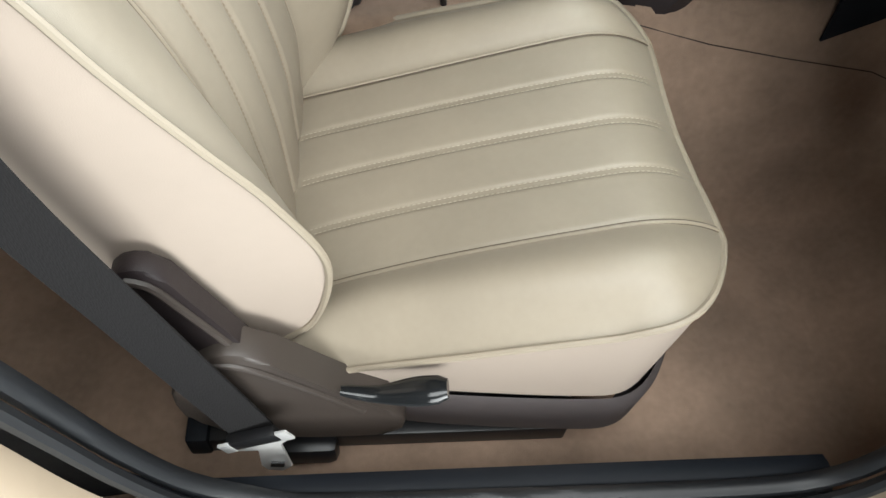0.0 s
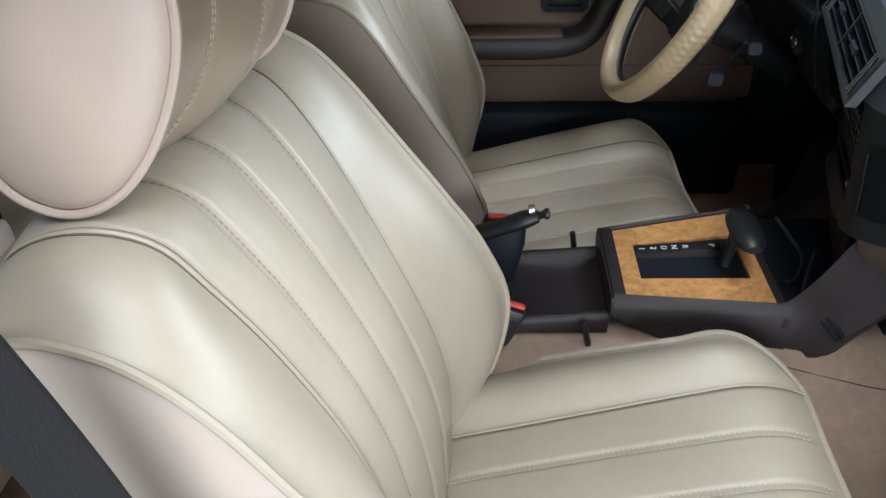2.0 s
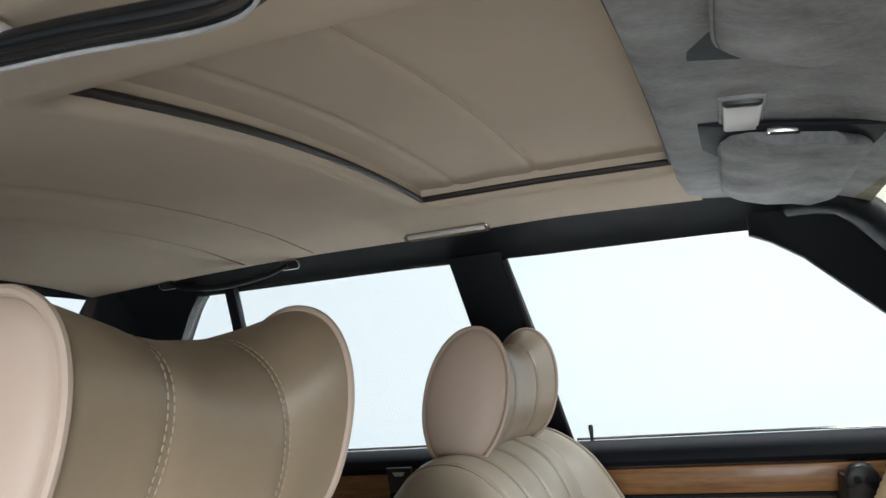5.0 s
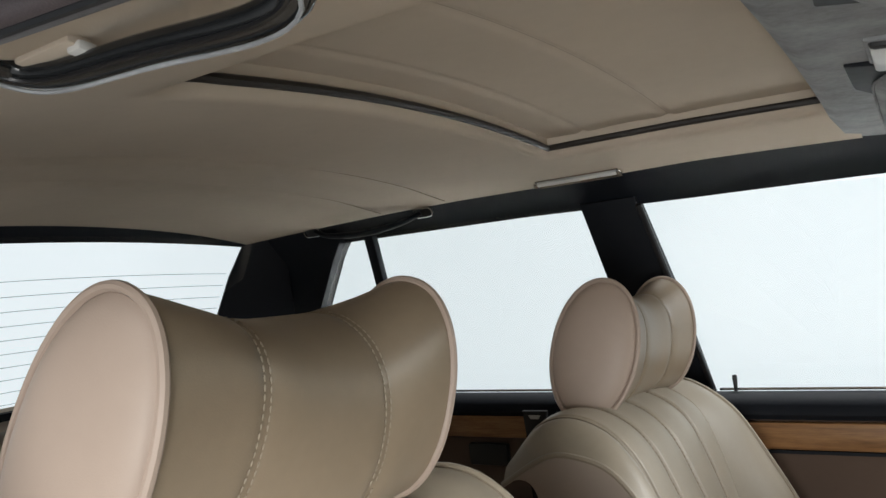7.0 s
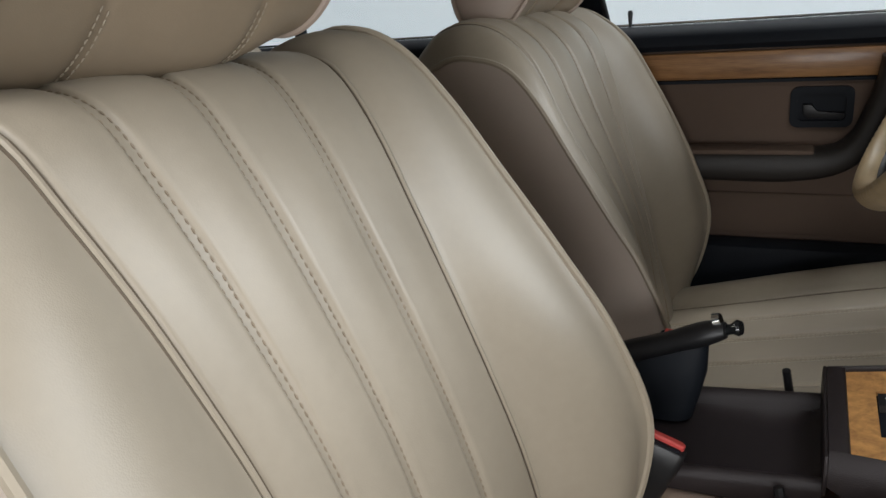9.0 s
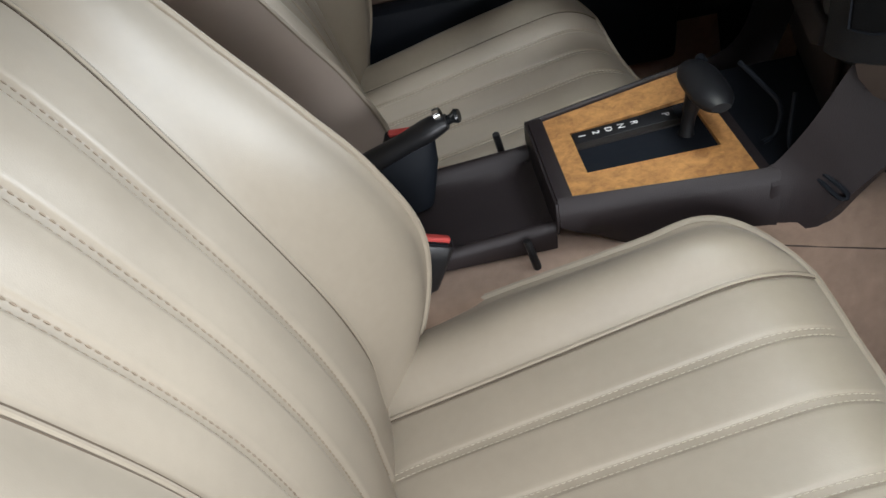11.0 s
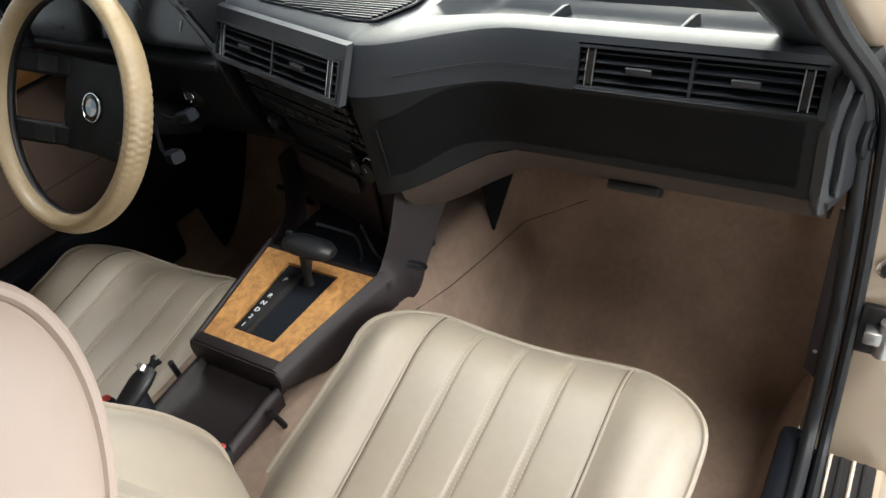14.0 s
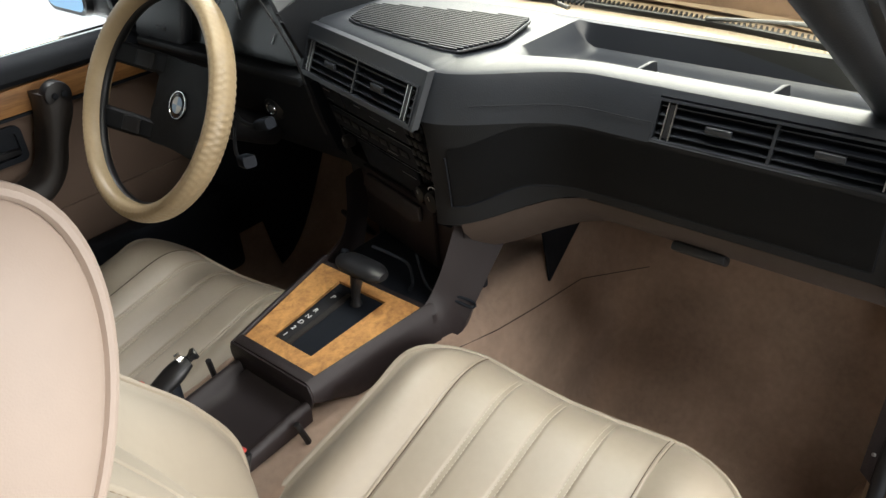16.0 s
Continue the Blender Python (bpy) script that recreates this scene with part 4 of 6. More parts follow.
sun = thing("sunroof_panel", "closed sunroof panel covered in beige cloth with two seams", "sunroof", at=(0.0, MID, 1.17))
CREASES = (-0.13, 0.002)
bm = bmesh.new()
sheet(bm, [[Vector((x, y, roof_z(x, y) + 0.031 + sum(0.0035 * math.exp(-(((x - c) / 0.007) ** 2)) - 0.002 * math.exp(-(((x - c) / 0.035) ** 2)) for c in CREASES))) for y in np.linspace(HY0 + 0.004, HY1 - 0.004, 24)] for x in np.linspace(HX0 + 0.005, HX1 - 0.004, 130)])
pan = part("panel", bm, HEADLINER, sun)
for sx in CREASES:
    part("panel_seam", tubed([Vector((sx, y, roof_z(sx, y) + 0.0330)) for y in np.linspace(HY0 + 0.01, HY1 - 0.01, 16)], 0.0007, 5), LINER_CREASE, pan)
# dark cord standing in for the shaded wall inside the opening's lip
edge = [(HX0 + 0.012, HY0 + 0.012), (HX1 - 0.012, HY0 + 0.012), (HX1 - 0.012, HY1 - 0.012), (HX0 + 0.012, HY1 - 0.012)]
loop = []
for (x0, y0), (x1, y1) in zip(edge, edge[1:] + edge[:1]):
    loop += [Vector((x0 + (x1 - x0) * k / 12, y0 + (y1 - y0) * k / 12, 0)) for k in range(12)]
part("lip_shade_band", tubed([p + Vector((0, 0, roof_z(p.x, p.y) + 0.0150)) for p in loop], 0.0050, 8, True), DOOR_ARM, sun)
# outer roof skin, unseen; put over the headliner to block light
bm = bmesh.new()
sheet(bm, [[Vector((x, y, roof_z(x, y) + 0.055 - 0.10 * max(0, abs(y - MID) - 0.48))) for y in np.linspace(-0.245, 0.969, 20)] for x in np.linspace(-1.13, 0.47, 20)])
solo("roof_skin", bm, PAINT, "beige painted roof outside", kind="structure")
# rear header
rows = [[Vector((x, y, z - 0.020 * (abs(y - MID) / 0.5) ** 2)) for x, z in ((-1.045, 1.172), (-1.055, 1.140), (-1.075, 1.118), (-1.10, 1.125), (-1.13, 1.16), (-1.10, 1.20))] for y in np.linspace(-0.18, 0.905, 16)]
solo("rear_header", loft(rows), BLACK_MATT, "black trimmed header over the rear window", kind="structure")
# front header, mottled grey
rows = []
for y in np.linspace(-0.205, 0.930, 22):
    d = 0.022 * (abs(y - MID) / 0.5) ** 2
    rows.append([Vector((x, y, z - d)) for x, z in ((0.199, 1.186), (0.205, 1.153), (0.215, 1.1465), (0.30, 1.140), (0.38, 1.126), (0.45, 1.104), (0.472, 1.098), (0.470, 1.130), (0.40, 1.175), (0.25, 1.195))])
solo("front_header", loft(rows), GREY_VISOR, "mottled grey vinyl header above the windscreen", kind="structure")

# ---- driver's side doors ----


def door_roll(x0, x1):
    """Black padded roll along the window sill."""
    prof = [(1.165, 0.690), (1.145, 0.697), (1.118, 0.695), (1.098, 0.680), (1.093, 0.662), (1.100, 0.652), (1.165, 0.650)]
    return loft([[Vector((x, y, z)) for y, z in prof] for x in np.linspace(x0, x1, 6)])


def front_door():
    door = thing("front_door", "closed driver's door with brown card, wood strip and black sill roll", "car door", at=(0.3, 1.13, 0.05))
    part("door_card", boxed((0.325, 1.128, 0.39), (0.86, 0.03, 0.54), bevel=0.004), DOORCARD, door, "brown cloth door card")
    part("sill_roll", door_roll(-0.10, 0.76), BLACK_MATT, door)
    part("wood_strip", boxed((0.33, 1.108, 0.622), (0.85, 0.016, 0.050), bevel=0.003), DOORWOOD, door, "glossy brown wood strip")
    part("strip_groove", boxed((0.33, 1.110, 0.592), (0.85, 0.012, 0.006)), BLACK_MATT, door)
    # armrest and pull, one bent moulding
    sp = spline([(-0.10, 1.075, 0.447), (0.10, 1.068, 0.447), (0.26, 1.065, 0.447), (0.335, 1.064, 0.458), (0.375, 1.066, 0.492), (0.398, 1.072, 0.545), (0.420, 1.074, 0.600), (0.425, 1.078, 0.632)], 40)
    rows = []
    for i, p in enumerate(sp):
        d = Vector(sp[min(39, i + 1)]) - Vector(sp[max(0, i - 1)])
        d.normalize()
        u = Vector((0, 1, 0)).cross(d).normalized()
        w = 0.030 - 0.008 * smooth01(20, 30, i) + 0.010 * smooth01(33, 38, i)
        rows.append([Vector(p) + u * math.copysign(abs(math.cos(a)) ** 0.6, math.cos(a)) * w + Vector((0, 1, 0)) * math.copysign(abs(math.sin(a)) ** 0.6, math.sin(a)) * 0.040 for a in np.linspace(0, math.tau, 16, endpoint=False)])
    arm = part("armrest", loft(rows), DOOR_ARM, door, "dark brown armrest that bends up into the pull")
    part("arm_edge", boxed((0.10, 1.058, 0.474), (0.40, 0.05, 0.010), bevel=0.004), DOORCARD, arm)
    part("switch_pod", disc(bmesh.new(), (0.425, 1.052, 0.628), 0.027, 0.03, rot(90), 22, 0.005), BLACK, arm, "black window switch pod")
    for dx in (-0.009, 0.009):
        part("switch", disc(bmesh.new(), (0.425 + dx, 1.034, 0.630), 0.006, 0.006, rot(90), 12, 0.001), BLACK_MATT, arm)
    rr = [(x * 1.0, z) for x, z in round_rect(0.104, 0.074, 0.014)]
    inner = round_rect(0.080, 0.050, 0.010)
    bm = bmesh.new()
    frame_slab(bm, [(0.307 + x, 1.104, 0.542 + z) for x, z in rr], [(0.307 + x, 1.104, 0.542 + z) for x, z in inner], (0, 0.014, 0))
    h = part("handle_frame", bm, BLACK_MATT, door, "black door opener in a recess")
    part("recess", boxed((0.307, 1.1135, 0.542), (0.082, 0.004, 0.052)), BLACK_MATT, h)
    part("handle", slabbed([(0.277, 1.100, 0.548), (0.292, 1.100, 0.548), (0.300, 1.100, 0.533), (0.345, 1.100, 0.533), (0.345, 1.100, 0.522), (0.285, 1.100, 0.522), (0.277, 1.100, 0.530)], (0, 0.010, 0), 0.002), BLACK, h)
    part("lower_panel", boxed((0.325, 1.118, 0.335), (0.86, 0.022, 0.085), bevel=0.008), DOORCARD, door)
    part("map_pocket", boxed((0.325, 1.085, 0.17), (0.86, 0.07, 0.235), bevel=0.02), BLACK_MATT, door, "black map pocket along the foot of the door")
    part("cover_button", disc(bmesh.new(), (0.516, 1.108, 0.336), 0.021, 0.010, rot(90), 22, 0.003), DOORCARD, door)
    part("lock_pin", tubed([(-0.042, 1.146, 0.690), (-0.042, 1.146, 0.704), (-0.042, 1.146, 0.722), (-0.042, 1.146, 0.728)], [0.0035, 0.0035, 0.005, 0.004], 10), BLACK, door)
    return door


front_door()


def rear_door():
    door = thing("rear_door", "closed rear door with brown card, wood strip and ashtray", "car door", at=(-0.55, 1.13, 0.05))
    part("door_card", boxed((-0.565, 1.128, 0.36), (0.83, 0.03, 0.60), bevel=0.004), DOORCARD, door)
    part("sill_roll", door_roll(-1.02, -0.115), BLACK_MATT, door)
    part("wood_strip", boxed((-0.535, 1.108, 0.628), (0.84, 0.016, 0.050), bevel=0.003), DOORWOOD, door)
    part("ashtray", boxed((-0.585, 1.104, 0.565), (0.10, 0.02, 0.05), bevel=0.006), BLACK, door)
    part("armrest", boxed((-0.52, 1.085, 0.43), (0.55, 0.06, 0.06), bevel=0.02), DOOR_ARM, door)
    return door


rear_door()
for x0, x1 in ((-0.075, 0.66), (-0.99, -0.215)):
    solo("window_strip", tubed([(x0, 1.158, 0.6985), (x1, 1.158, 0.6985)], 0.0026, 7), CHROME, "thin bright strip along the foot of the side window", kind="structure")
solo("door_foot", boxed((-0.13, 1.125, 0.36), (0.045, 0.045, 0.60), bevel=0.004), BLACK_MATT, "black foot of the centre pillar between the doors", kind="structure")
# passenger's rear door closes the other side; added mostly unseen to block light
solo("wall_rear_door", boxed((-0.70, -0.412, 0.39), (0.92, 0.03, 0.60), bevel=0.004), DOORCARD, "brown inside of the closed passenger rear door", kind="structure")
solo("wall_cowl_side", boxed((0.985, mirrored(1.135), 0.35), (0.47, 0.03, 0.75)), CARPET, "carpeted side of the passenger footwell", kind="structure")
# black in place of carpet, to paint the dark of the footwell
solo("wall_cowl_side", boxed((0.985, 1.125, 0.30), (0.51, 0.03, 0.90)), BLACK_MATT, "side of the driver's footwell, coloured black for its shade", kind="structure")

# ---- dashboard ----
STACK_A, STACK_E, STACK_N = Vector((0.566, 0.232, 0)), Vector((0.2575, 0.9663, 0)), Vector((-0.9663, 0.2575, 0))


def stack(s, d, z):
    """A place on the angled centre stack: s metres from its passenger edge, d metres out of its face."""
    p = STACK_A + STACK_E * s + STACK_N * d
    return Vector((p.x, p.y, z))


VENT_Y = (-0.349, -0.060)


def dash_profile(y):
    mid = smooth01(0.225, 0.245, y)
    xo = -0.100 * smooth01(0.02, 0.228, y) ** 1.2
    line = 0.566 + 0.2665 * (y - 0.232)
    tray = smooth01(-0.312, -0.285, y) * (1 - smooth01(0.155, 0.195, y)) * 0.036
    zb = 0.590 - 0.055 * smooth01(0.03, 0.22, y) - 0.04 * mid
    rec = 0.045 if VENT_Y[0] < y < VENT_Y[1] else 0.0
    f = (1 - mid)
    face = 0.664 + xo if mid < 0.5 else line
    top = 0.768 + 0.004 * mid
    tf = tray / 0.036
    pts = [(0.985 - 0.10 * ((y - MID) / 0.7) ** 2, 0.742), (0.935, 0.757), (0.910, top - 0.006 - 0.002 * tf), (0.899, top - 0.004 - 0.010 * tf - tray * 0.8), (0.888, top - 0.003 - 0.011 * tf - tray), (0.756, top - 0.001 - 0.011 * tf - tray), (0.744, top - 0.0005 - 0.0095 * tf - tray * 0.7), (0.732 + 0.4 * xo * f, top), (face + 0.040, top), (face + 0.030, top - 0.003)]
    if rec:
        pts += [(face + 0.024, 0.757), (face + 0.022 + rec, 0.752), (face + 0.003 + rec, 0.712), (face - 0.001, 0.705)]
    else:
        pts += [(face + 0.024, 0.757), (face + 0.016, 0.740), (face + 0.006, 0.720), (face - 0.001, 0.703)]
    pts += [(face + 0.000 + 0.012 * mid, 0.690), (face + 0.004 + 0.03 * mid, 0.640), (face + 0.010 + 0.04 * mid, 0.600 - 0.05 * mid), (face + 0.012 + 0.045 * mid, zb), (face + 0.032 + 0.05 * mid, zb - 0.012), (0.92, zb - 0.04)]
    return [Vector((x, y, z)) for x, z in pts]


dash = thing("dashboard", "dark grey vinyl dashboard with vents, tray and glovebox", "dashboard", at=(0.8, 0.1, 0.5))
ys = sorted([-0.356, -0.353] + [VENT_Y[0] - 0.0004, VENT_Y[0] + 0.0004] + list(np.linspace(-0.33, -0.29, 6)) + list(np.linspace(-0.27, -0.07, 9)) + [VENT_Y[1] - 0.0004, VENT_Y[1] + 0.0004] + list(np.linspace(-0.05, 0.225, 24)) + list(np.linspace(0.229, 0.245, 5)) + list(np.linspace(0.26, 0.595, 14)))
profiles = [dash_profile(y) for y in ys]
bm = bmesh.new()
sheet(bm, [p[:14] for p in profiles])
bm.faces.new([bm.verts.new(v) for v in profiles[0]])
bm.faces.new([bm.verts.new(v) for v in profiles[-1]])
pad = part("dash_pad", bm, DASH, dash, "grained dark grey dashboard moulding", angle=35)
# lower face split off and coloured near-black for the shade under the pad
bm = bmesh.new()
sheet(bm, [p[13:] for p in profiles])
part("lower_face", bm, DASH_LOW, dash, "lower dashboard face, darkened in colour for its shade", angle=35)
part("pad_seam", tubed([Vector((0.664 - 0.100 * smooth01(0.02, 0.228, y) ** 1.2 + 0.0065, y, 0.727)) for y in np.linspace(-0.058, 0.17, 20)], 0.0006, 5), DASH_LOW, pad)


def face_x(y):
    return 0.664 - 0.100 * smooth01(0.02, 0.228, y) ** 1.2


# glovebox lid, a slightly proud panel with rounded lower edge, its shade in the colour
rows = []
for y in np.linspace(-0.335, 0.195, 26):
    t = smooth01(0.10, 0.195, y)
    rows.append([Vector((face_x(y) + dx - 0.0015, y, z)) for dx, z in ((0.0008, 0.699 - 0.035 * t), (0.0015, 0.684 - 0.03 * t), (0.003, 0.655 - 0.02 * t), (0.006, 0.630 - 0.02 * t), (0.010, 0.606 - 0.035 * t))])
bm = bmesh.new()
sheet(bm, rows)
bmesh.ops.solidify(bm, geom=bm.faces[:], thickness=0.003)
lid = part("glovebox_lid", bm, DASH_LOW, dash, "glovebox lid, darkened in colour for its shade", angle=30)
part("lid_gap", tubed([Vector((face_x(y) + 0.0105, y, 0.6035 - 0.035 * smooth01(0.10, 0.195, y))) for y in np.linspace(-0.335, 0.199, 30)], 0.0016, 6), BLACK_MATT, dash)
part("lid_gap", tubed([Vector((face_x(0.199) + dx - 0.001, 0.199, z)) for dx, z in ((0.001, 0.652), (0.004, 0.630), (0.0075, 0.605), (0.0105, 0.570))], 0.0016, 6), BLACK_MATT, dash)
part("lid_gap", tubed([Vector((face_x(-0.338) + dx - 0.001, -0.338, z)) for dx, z in ((0.0005, 0.699), (0.003, 0.655), (0.006, 0.630), (0.010, 0.606))], 0.0011, 6), BLACK_MATT, dash)
# end cap towards the door
cap = spline([(0.690, 0.752), (0.80, 0.757), (0.86, 0.735), (0.86, 0.66), (0.80, 0.60), (0.72, 0.565), (0.672, 0.575), (0.665, 0.64), (0.664, 0.705), (0.690, 0.752)], 40)[:-1]
flare = lambda x: -0.353 - 0.30 * (x - 0.664)
bm = slabbed([(x, flare(x), z) for x, z in cap], (-0.004, -0.012, 0), 0.005)
endc = part("end_cap", bm, DASH, dash)
cap2 = [(0.750 + (x - 0.755) * 0.70, 0.660 + (z - 0.665) * 0.74) for x, z in cap]
part("cap_step", slabbed([(x - 0.004, flare(x) - 0.010, z) for x, z in cap2], (-0.003, -0.010, 0), 0.004), DASH, endc)
out = rot(90, 0, -16.7)
part("side_outlet", disc(bmesh.new(), (0.742, flare(0.742) - 0.024, 0.655), 0.034, 0.012, out, 24, 0.003), DASH_LOW, endc, "round black outlet in the dashboard end")
part("outlet_bore", disc(bmesh.new(), (0.740, flare(0.742) - 0.030, 0.655), 0.022, 0.006, out, 20, 0.001), BLACK_MATT, endc)


def vent(name, origin, along, out, wide, high, lean, cells, label):
    """A slatted air vent: origin is the lower passenger corner, along its width, out of its face."""
    up = Vector((0, 0, 1)) + out * -lean
    v = thing(name, label, "air vent", group="dashboard air vents", at=origin)
    p = lambda a, h, d: origin + along * a + up * h + out * d
    bm = bmesh.new()
    o = [p(a, h, 0.002) for a, h in ((-0.003, -0.003), (wide + 0.003, -0.003), (wide + 0.003, high + 0.003), (-0.003, high + 0.003))]
    i = [p(a, h, 0.002) for a, h in ((0, 0), (wide, 0), (wide, high), (0, high))]
    frame_slab(bm, o, i, out * -0.008)
    part("vent_frame", bm, DASH, v)
    part("vent_back", slabbed([p(0, 0, -0.032), p(wide, 0, -0.032), p(wide, high, -0.032), p(0, high, -0.032)], out * -0.003), BLACK_MATT, v)
    # slats coloured black for the recess shade, lighter cords for their lit fronts
    for k in range(4):
        h = high * (k + 0.55) / 4.2
        part("slat", slabbed([p(0.002, h, -0.003), p(wide - 0.002, h, -0.003), p(wide - 0.002, h + 0.003, -0.013), p(0.002, h + 0.003, -0.013)], Vector((0, 0, 0.0010))), BLACK_MATT, v)
        part("lit_slat_edge", tubed([p(0.002, h + 0.0006, -0.002), p(wide - 0.002, h + 0.0006, -0.002)], 0.0009, 6), DASH, v)
    for k in range(1, cells):
        a = wide * k / cells
        part("divider", slabbed([p(a - 0.002, 0, 0.0), p(a + 0.002, 0, 0.0), p(a + 0.002, high, 0.0), p(a - 0.002, high, 0.0)], out * -0.02), DASH, v)
    for k in range(cells):
        a = wide * (k + 0.5 - (0.06 if k else -0.06)) / cells
        part("slider", slabbed([p(a - 0.016, high * 0.45, 0.0), p(a + 0.016, high * 0.45, 0.0), p(a + 0.016, high * 0.62, 0.002), p(a - 0.016, high * 0.62, 0.002)], out * 0.005, 0.001), DASH, v)
    for a in (wide * 0.055, wide * 0.945) if cells > 1 else ():
        w = part("thumbwheel", slabbed([p(a - 0.003, 0.003, 0.0), p(a + 0.003, 0.003, 0.0), p(a + 0.003, high - 0.003, 0.0), p(a - 0.003, high - 0.003, 0.0)], out * -0.012), BLACK, v)
        for d in (-0.0048, 0.0048):
            part("bright_bar", slabbed([p(a + d - 0.0007, 0.001, 0.001), p(a + d + 0.0007, 0.001, 0.001), p(a + d + 0.0007, high - 0.001, 0.001), p(a + d - 0.0007, high - 0.001, 0.001)], out * -0.003), STEEL, v)
    return v


vent("air_vent", Vector((0.6675, -0.347, 0.7075)), Vector((0, 1, 0)), Vector((-1, 0, 0)), 0.285, 0.044, 0.45, 2, "wide black slatted air vent over the glovebox")
vent("air_vent", stack(0.008, 0.017, 0.7005), STACK_E, STACK_N, 0.325, 0.048, 0.42, 2, "wide black slatted air vent on the centre stack")
# bright chamfer under and over the centre vent
ledge = thing("vent_surround", "grey moulded surround of the centre air vent", "trim", at=stack(0.17, 0, 0.72))
bm = bmesh.new()
sur = lambda s, d, z: stack(s, d, z)
frame_slab(bm, [sur(-0.003, 0.021, 0.6935), sur(0.344, 0.021, 0.6935), sur(0.344, -0.014, 0.7705), sur(-0.003, -0.014, 0.7705)], [sur(0.006, 0.018, 0.699), sur(0.335, 0.018, 0.699), sur(0.335, -0.004, 0.751), sur(0.006, -0.004, 0.751)], STACK_N * -0.012)
part("surround", bm, DASH, ledge)

# loudspeaker grille on the dash top
grille = thing("speaker_grille", "black ribbed loudspeaker grille in the dashboard top", "speaker grille", at=(0.75, 0.37, 0.772))
GRILLE = [(0.648, 0.238), (0.696, 0.500), (0.792, 0.536), (0.845, 0.231), (0.730, 0.206)]
for _ in range(2):
    GRILLE = [(x0 + (x1 - x0) * f, y0 + (y1 - y0) * f) for (x0, y0), (x1, y1) in zip(GRILLE, GRILLE[1:] + GRILLE[:1]) for f in (0.10, 0.90)]
part("grille_bed", slabbed([(x, y, 0.7728) for x, y in GRILLE], (0, 0, 0.0008)), BLACK_MATT, grille)
part("grille_edge", tubed([(x, y, 0.7735) for x, y in GRILLE], 0.0022, 6, True), DASH, grille)
for k in range(23):
    x = 0.658 + 0.0080 * k
    cuts = sorted(y0 + (y1 - y0) * (x - x0) / (x1 - x0) for (x0, y0), (x1, y1) in zip(GRILLE, GRILLE[1:] + GRILLE[:1]) if min(x0, x1) <= x < max(x0, x1))
    if len(cuts) == 2 and cuts[1] - cuts[0] > 0.01:
        part("rib", boxed((x, (cuts[0] + cuts[1]) / 2, 0.7757), (0.0026, cuts[1] - cuts[0] - 0.004, 0.0044)), DASH, grille)

# dividers in the dash-top tray
for y in (0.040, -0.150):
    fin = [(0.768, 0.719), (0.772, 0.724), (0.848, 0.737), (0.858, 0.735), (0.862, 0.719)]
    solo("tray_divider", slabbed([(x, y - 0.25 * (x - 0.80), z) for x, z in fin], (0, 0.007, 0), 0.002), DASH, "grey rib dividing the dashboard tray", "tray divider", group="tray dividers")

# under-dash panel
bm = bmesh.new()
rows = []
for y in np.linspace(-0.375, 0.19, 16):
    zb = 0.578 - 0.055 * smooth01(0.03, 0.22, y)
    rows.append([Vector((face_x(y) + dx, y, zb + dz)) for dx, dz in ((0.0135, 0.0105), (0.020, -0.006), (0.040, -0.030), (0.10, -0.070), (0.26, -0.10), (0.30, -0.09))])
sheet(bm, rows)
solo("under_dash_panel", bm, UNDERDASH, "brown carpeted panel under the dashboard", kind="structure")
solo("glovebox_latch", boxed((0.706, -0.13, 0.539), (0.03, 0.075, 0.014), rot(0, 35), 0.004), BLACK, "black latch under the dashboard edge", "latch")

# ---- centre stack controls ----
radio = thing("control_panel", "black panel of radio, heater switches and small knobs", "control panel", at=stack(0.17, 0, 0.60))
tilt_d = lambda z: -0.014 - 0.040 * (0.69 - z) / 0.14
P = lambda s, z, d=0.0: stack(s, tilt_d(z) + d, z)
board = part("board", slabbed([P(0.010, 0.690), P(0.330, 0.690), P(0.322, 0.522), P(0.018, 0.522)], STACK_N * 0.010), GLOSS_BLACK, radio)
for z0, z1, s0, s1 in ((0.640, 0.684, 0.255, 0.322), (0.640, 0.684, 0.060, 0.250), (0.592, 0.634, 0.060, 0.322), (0.530, 0.584, 0.075, 0.255)):
    part("module", slabbed([P(s0, z1, 0.011), P(s1, z1, 0.011), P(s1, z0, 0.011), P(s0, z0, 0.011)], STACK_N * 0.004, 0.0015), BLACK_MATT, radio)
for r in range(5):
    for c in range(3):
        s, z = 0.018 + 0.014 * c, 0.676 - 0.019 * r
        part("button", slabbed([P(s, z, 0.012), P(s + 0.010, z, 0.012), P(s + 0.010, z - 0.012, 0.012), P(s, z - 0.012, 0.012)], STACK_N * 0.005, 0.001), BLACK, radio)
for k in range(8):
    s = 0.075 + 0.030 * k
    part("button", slabbed([P(s, 0.622, 0.014), P(s + 0.022, 0.622, 0.014), P(s + 0.022, 0.610, 0.014), P(s, 0.610, 0.014)], STACK_N * 0.004, 0.001), BLACK, radio)
for z in (0.5905, 0.636):
    part("bright_line", slabbed([P(0.06, z, 0.015), P(0.30, z, 0.015), P(0.30, z - 0.0009, 0.015), P(0.06, z - 0.0009, 0.015)], STACK_N * 0.001), STEEL, radio)
knob_turn = Vector(STACK_N).to_track_quat("Z", "Y").to_matrix()
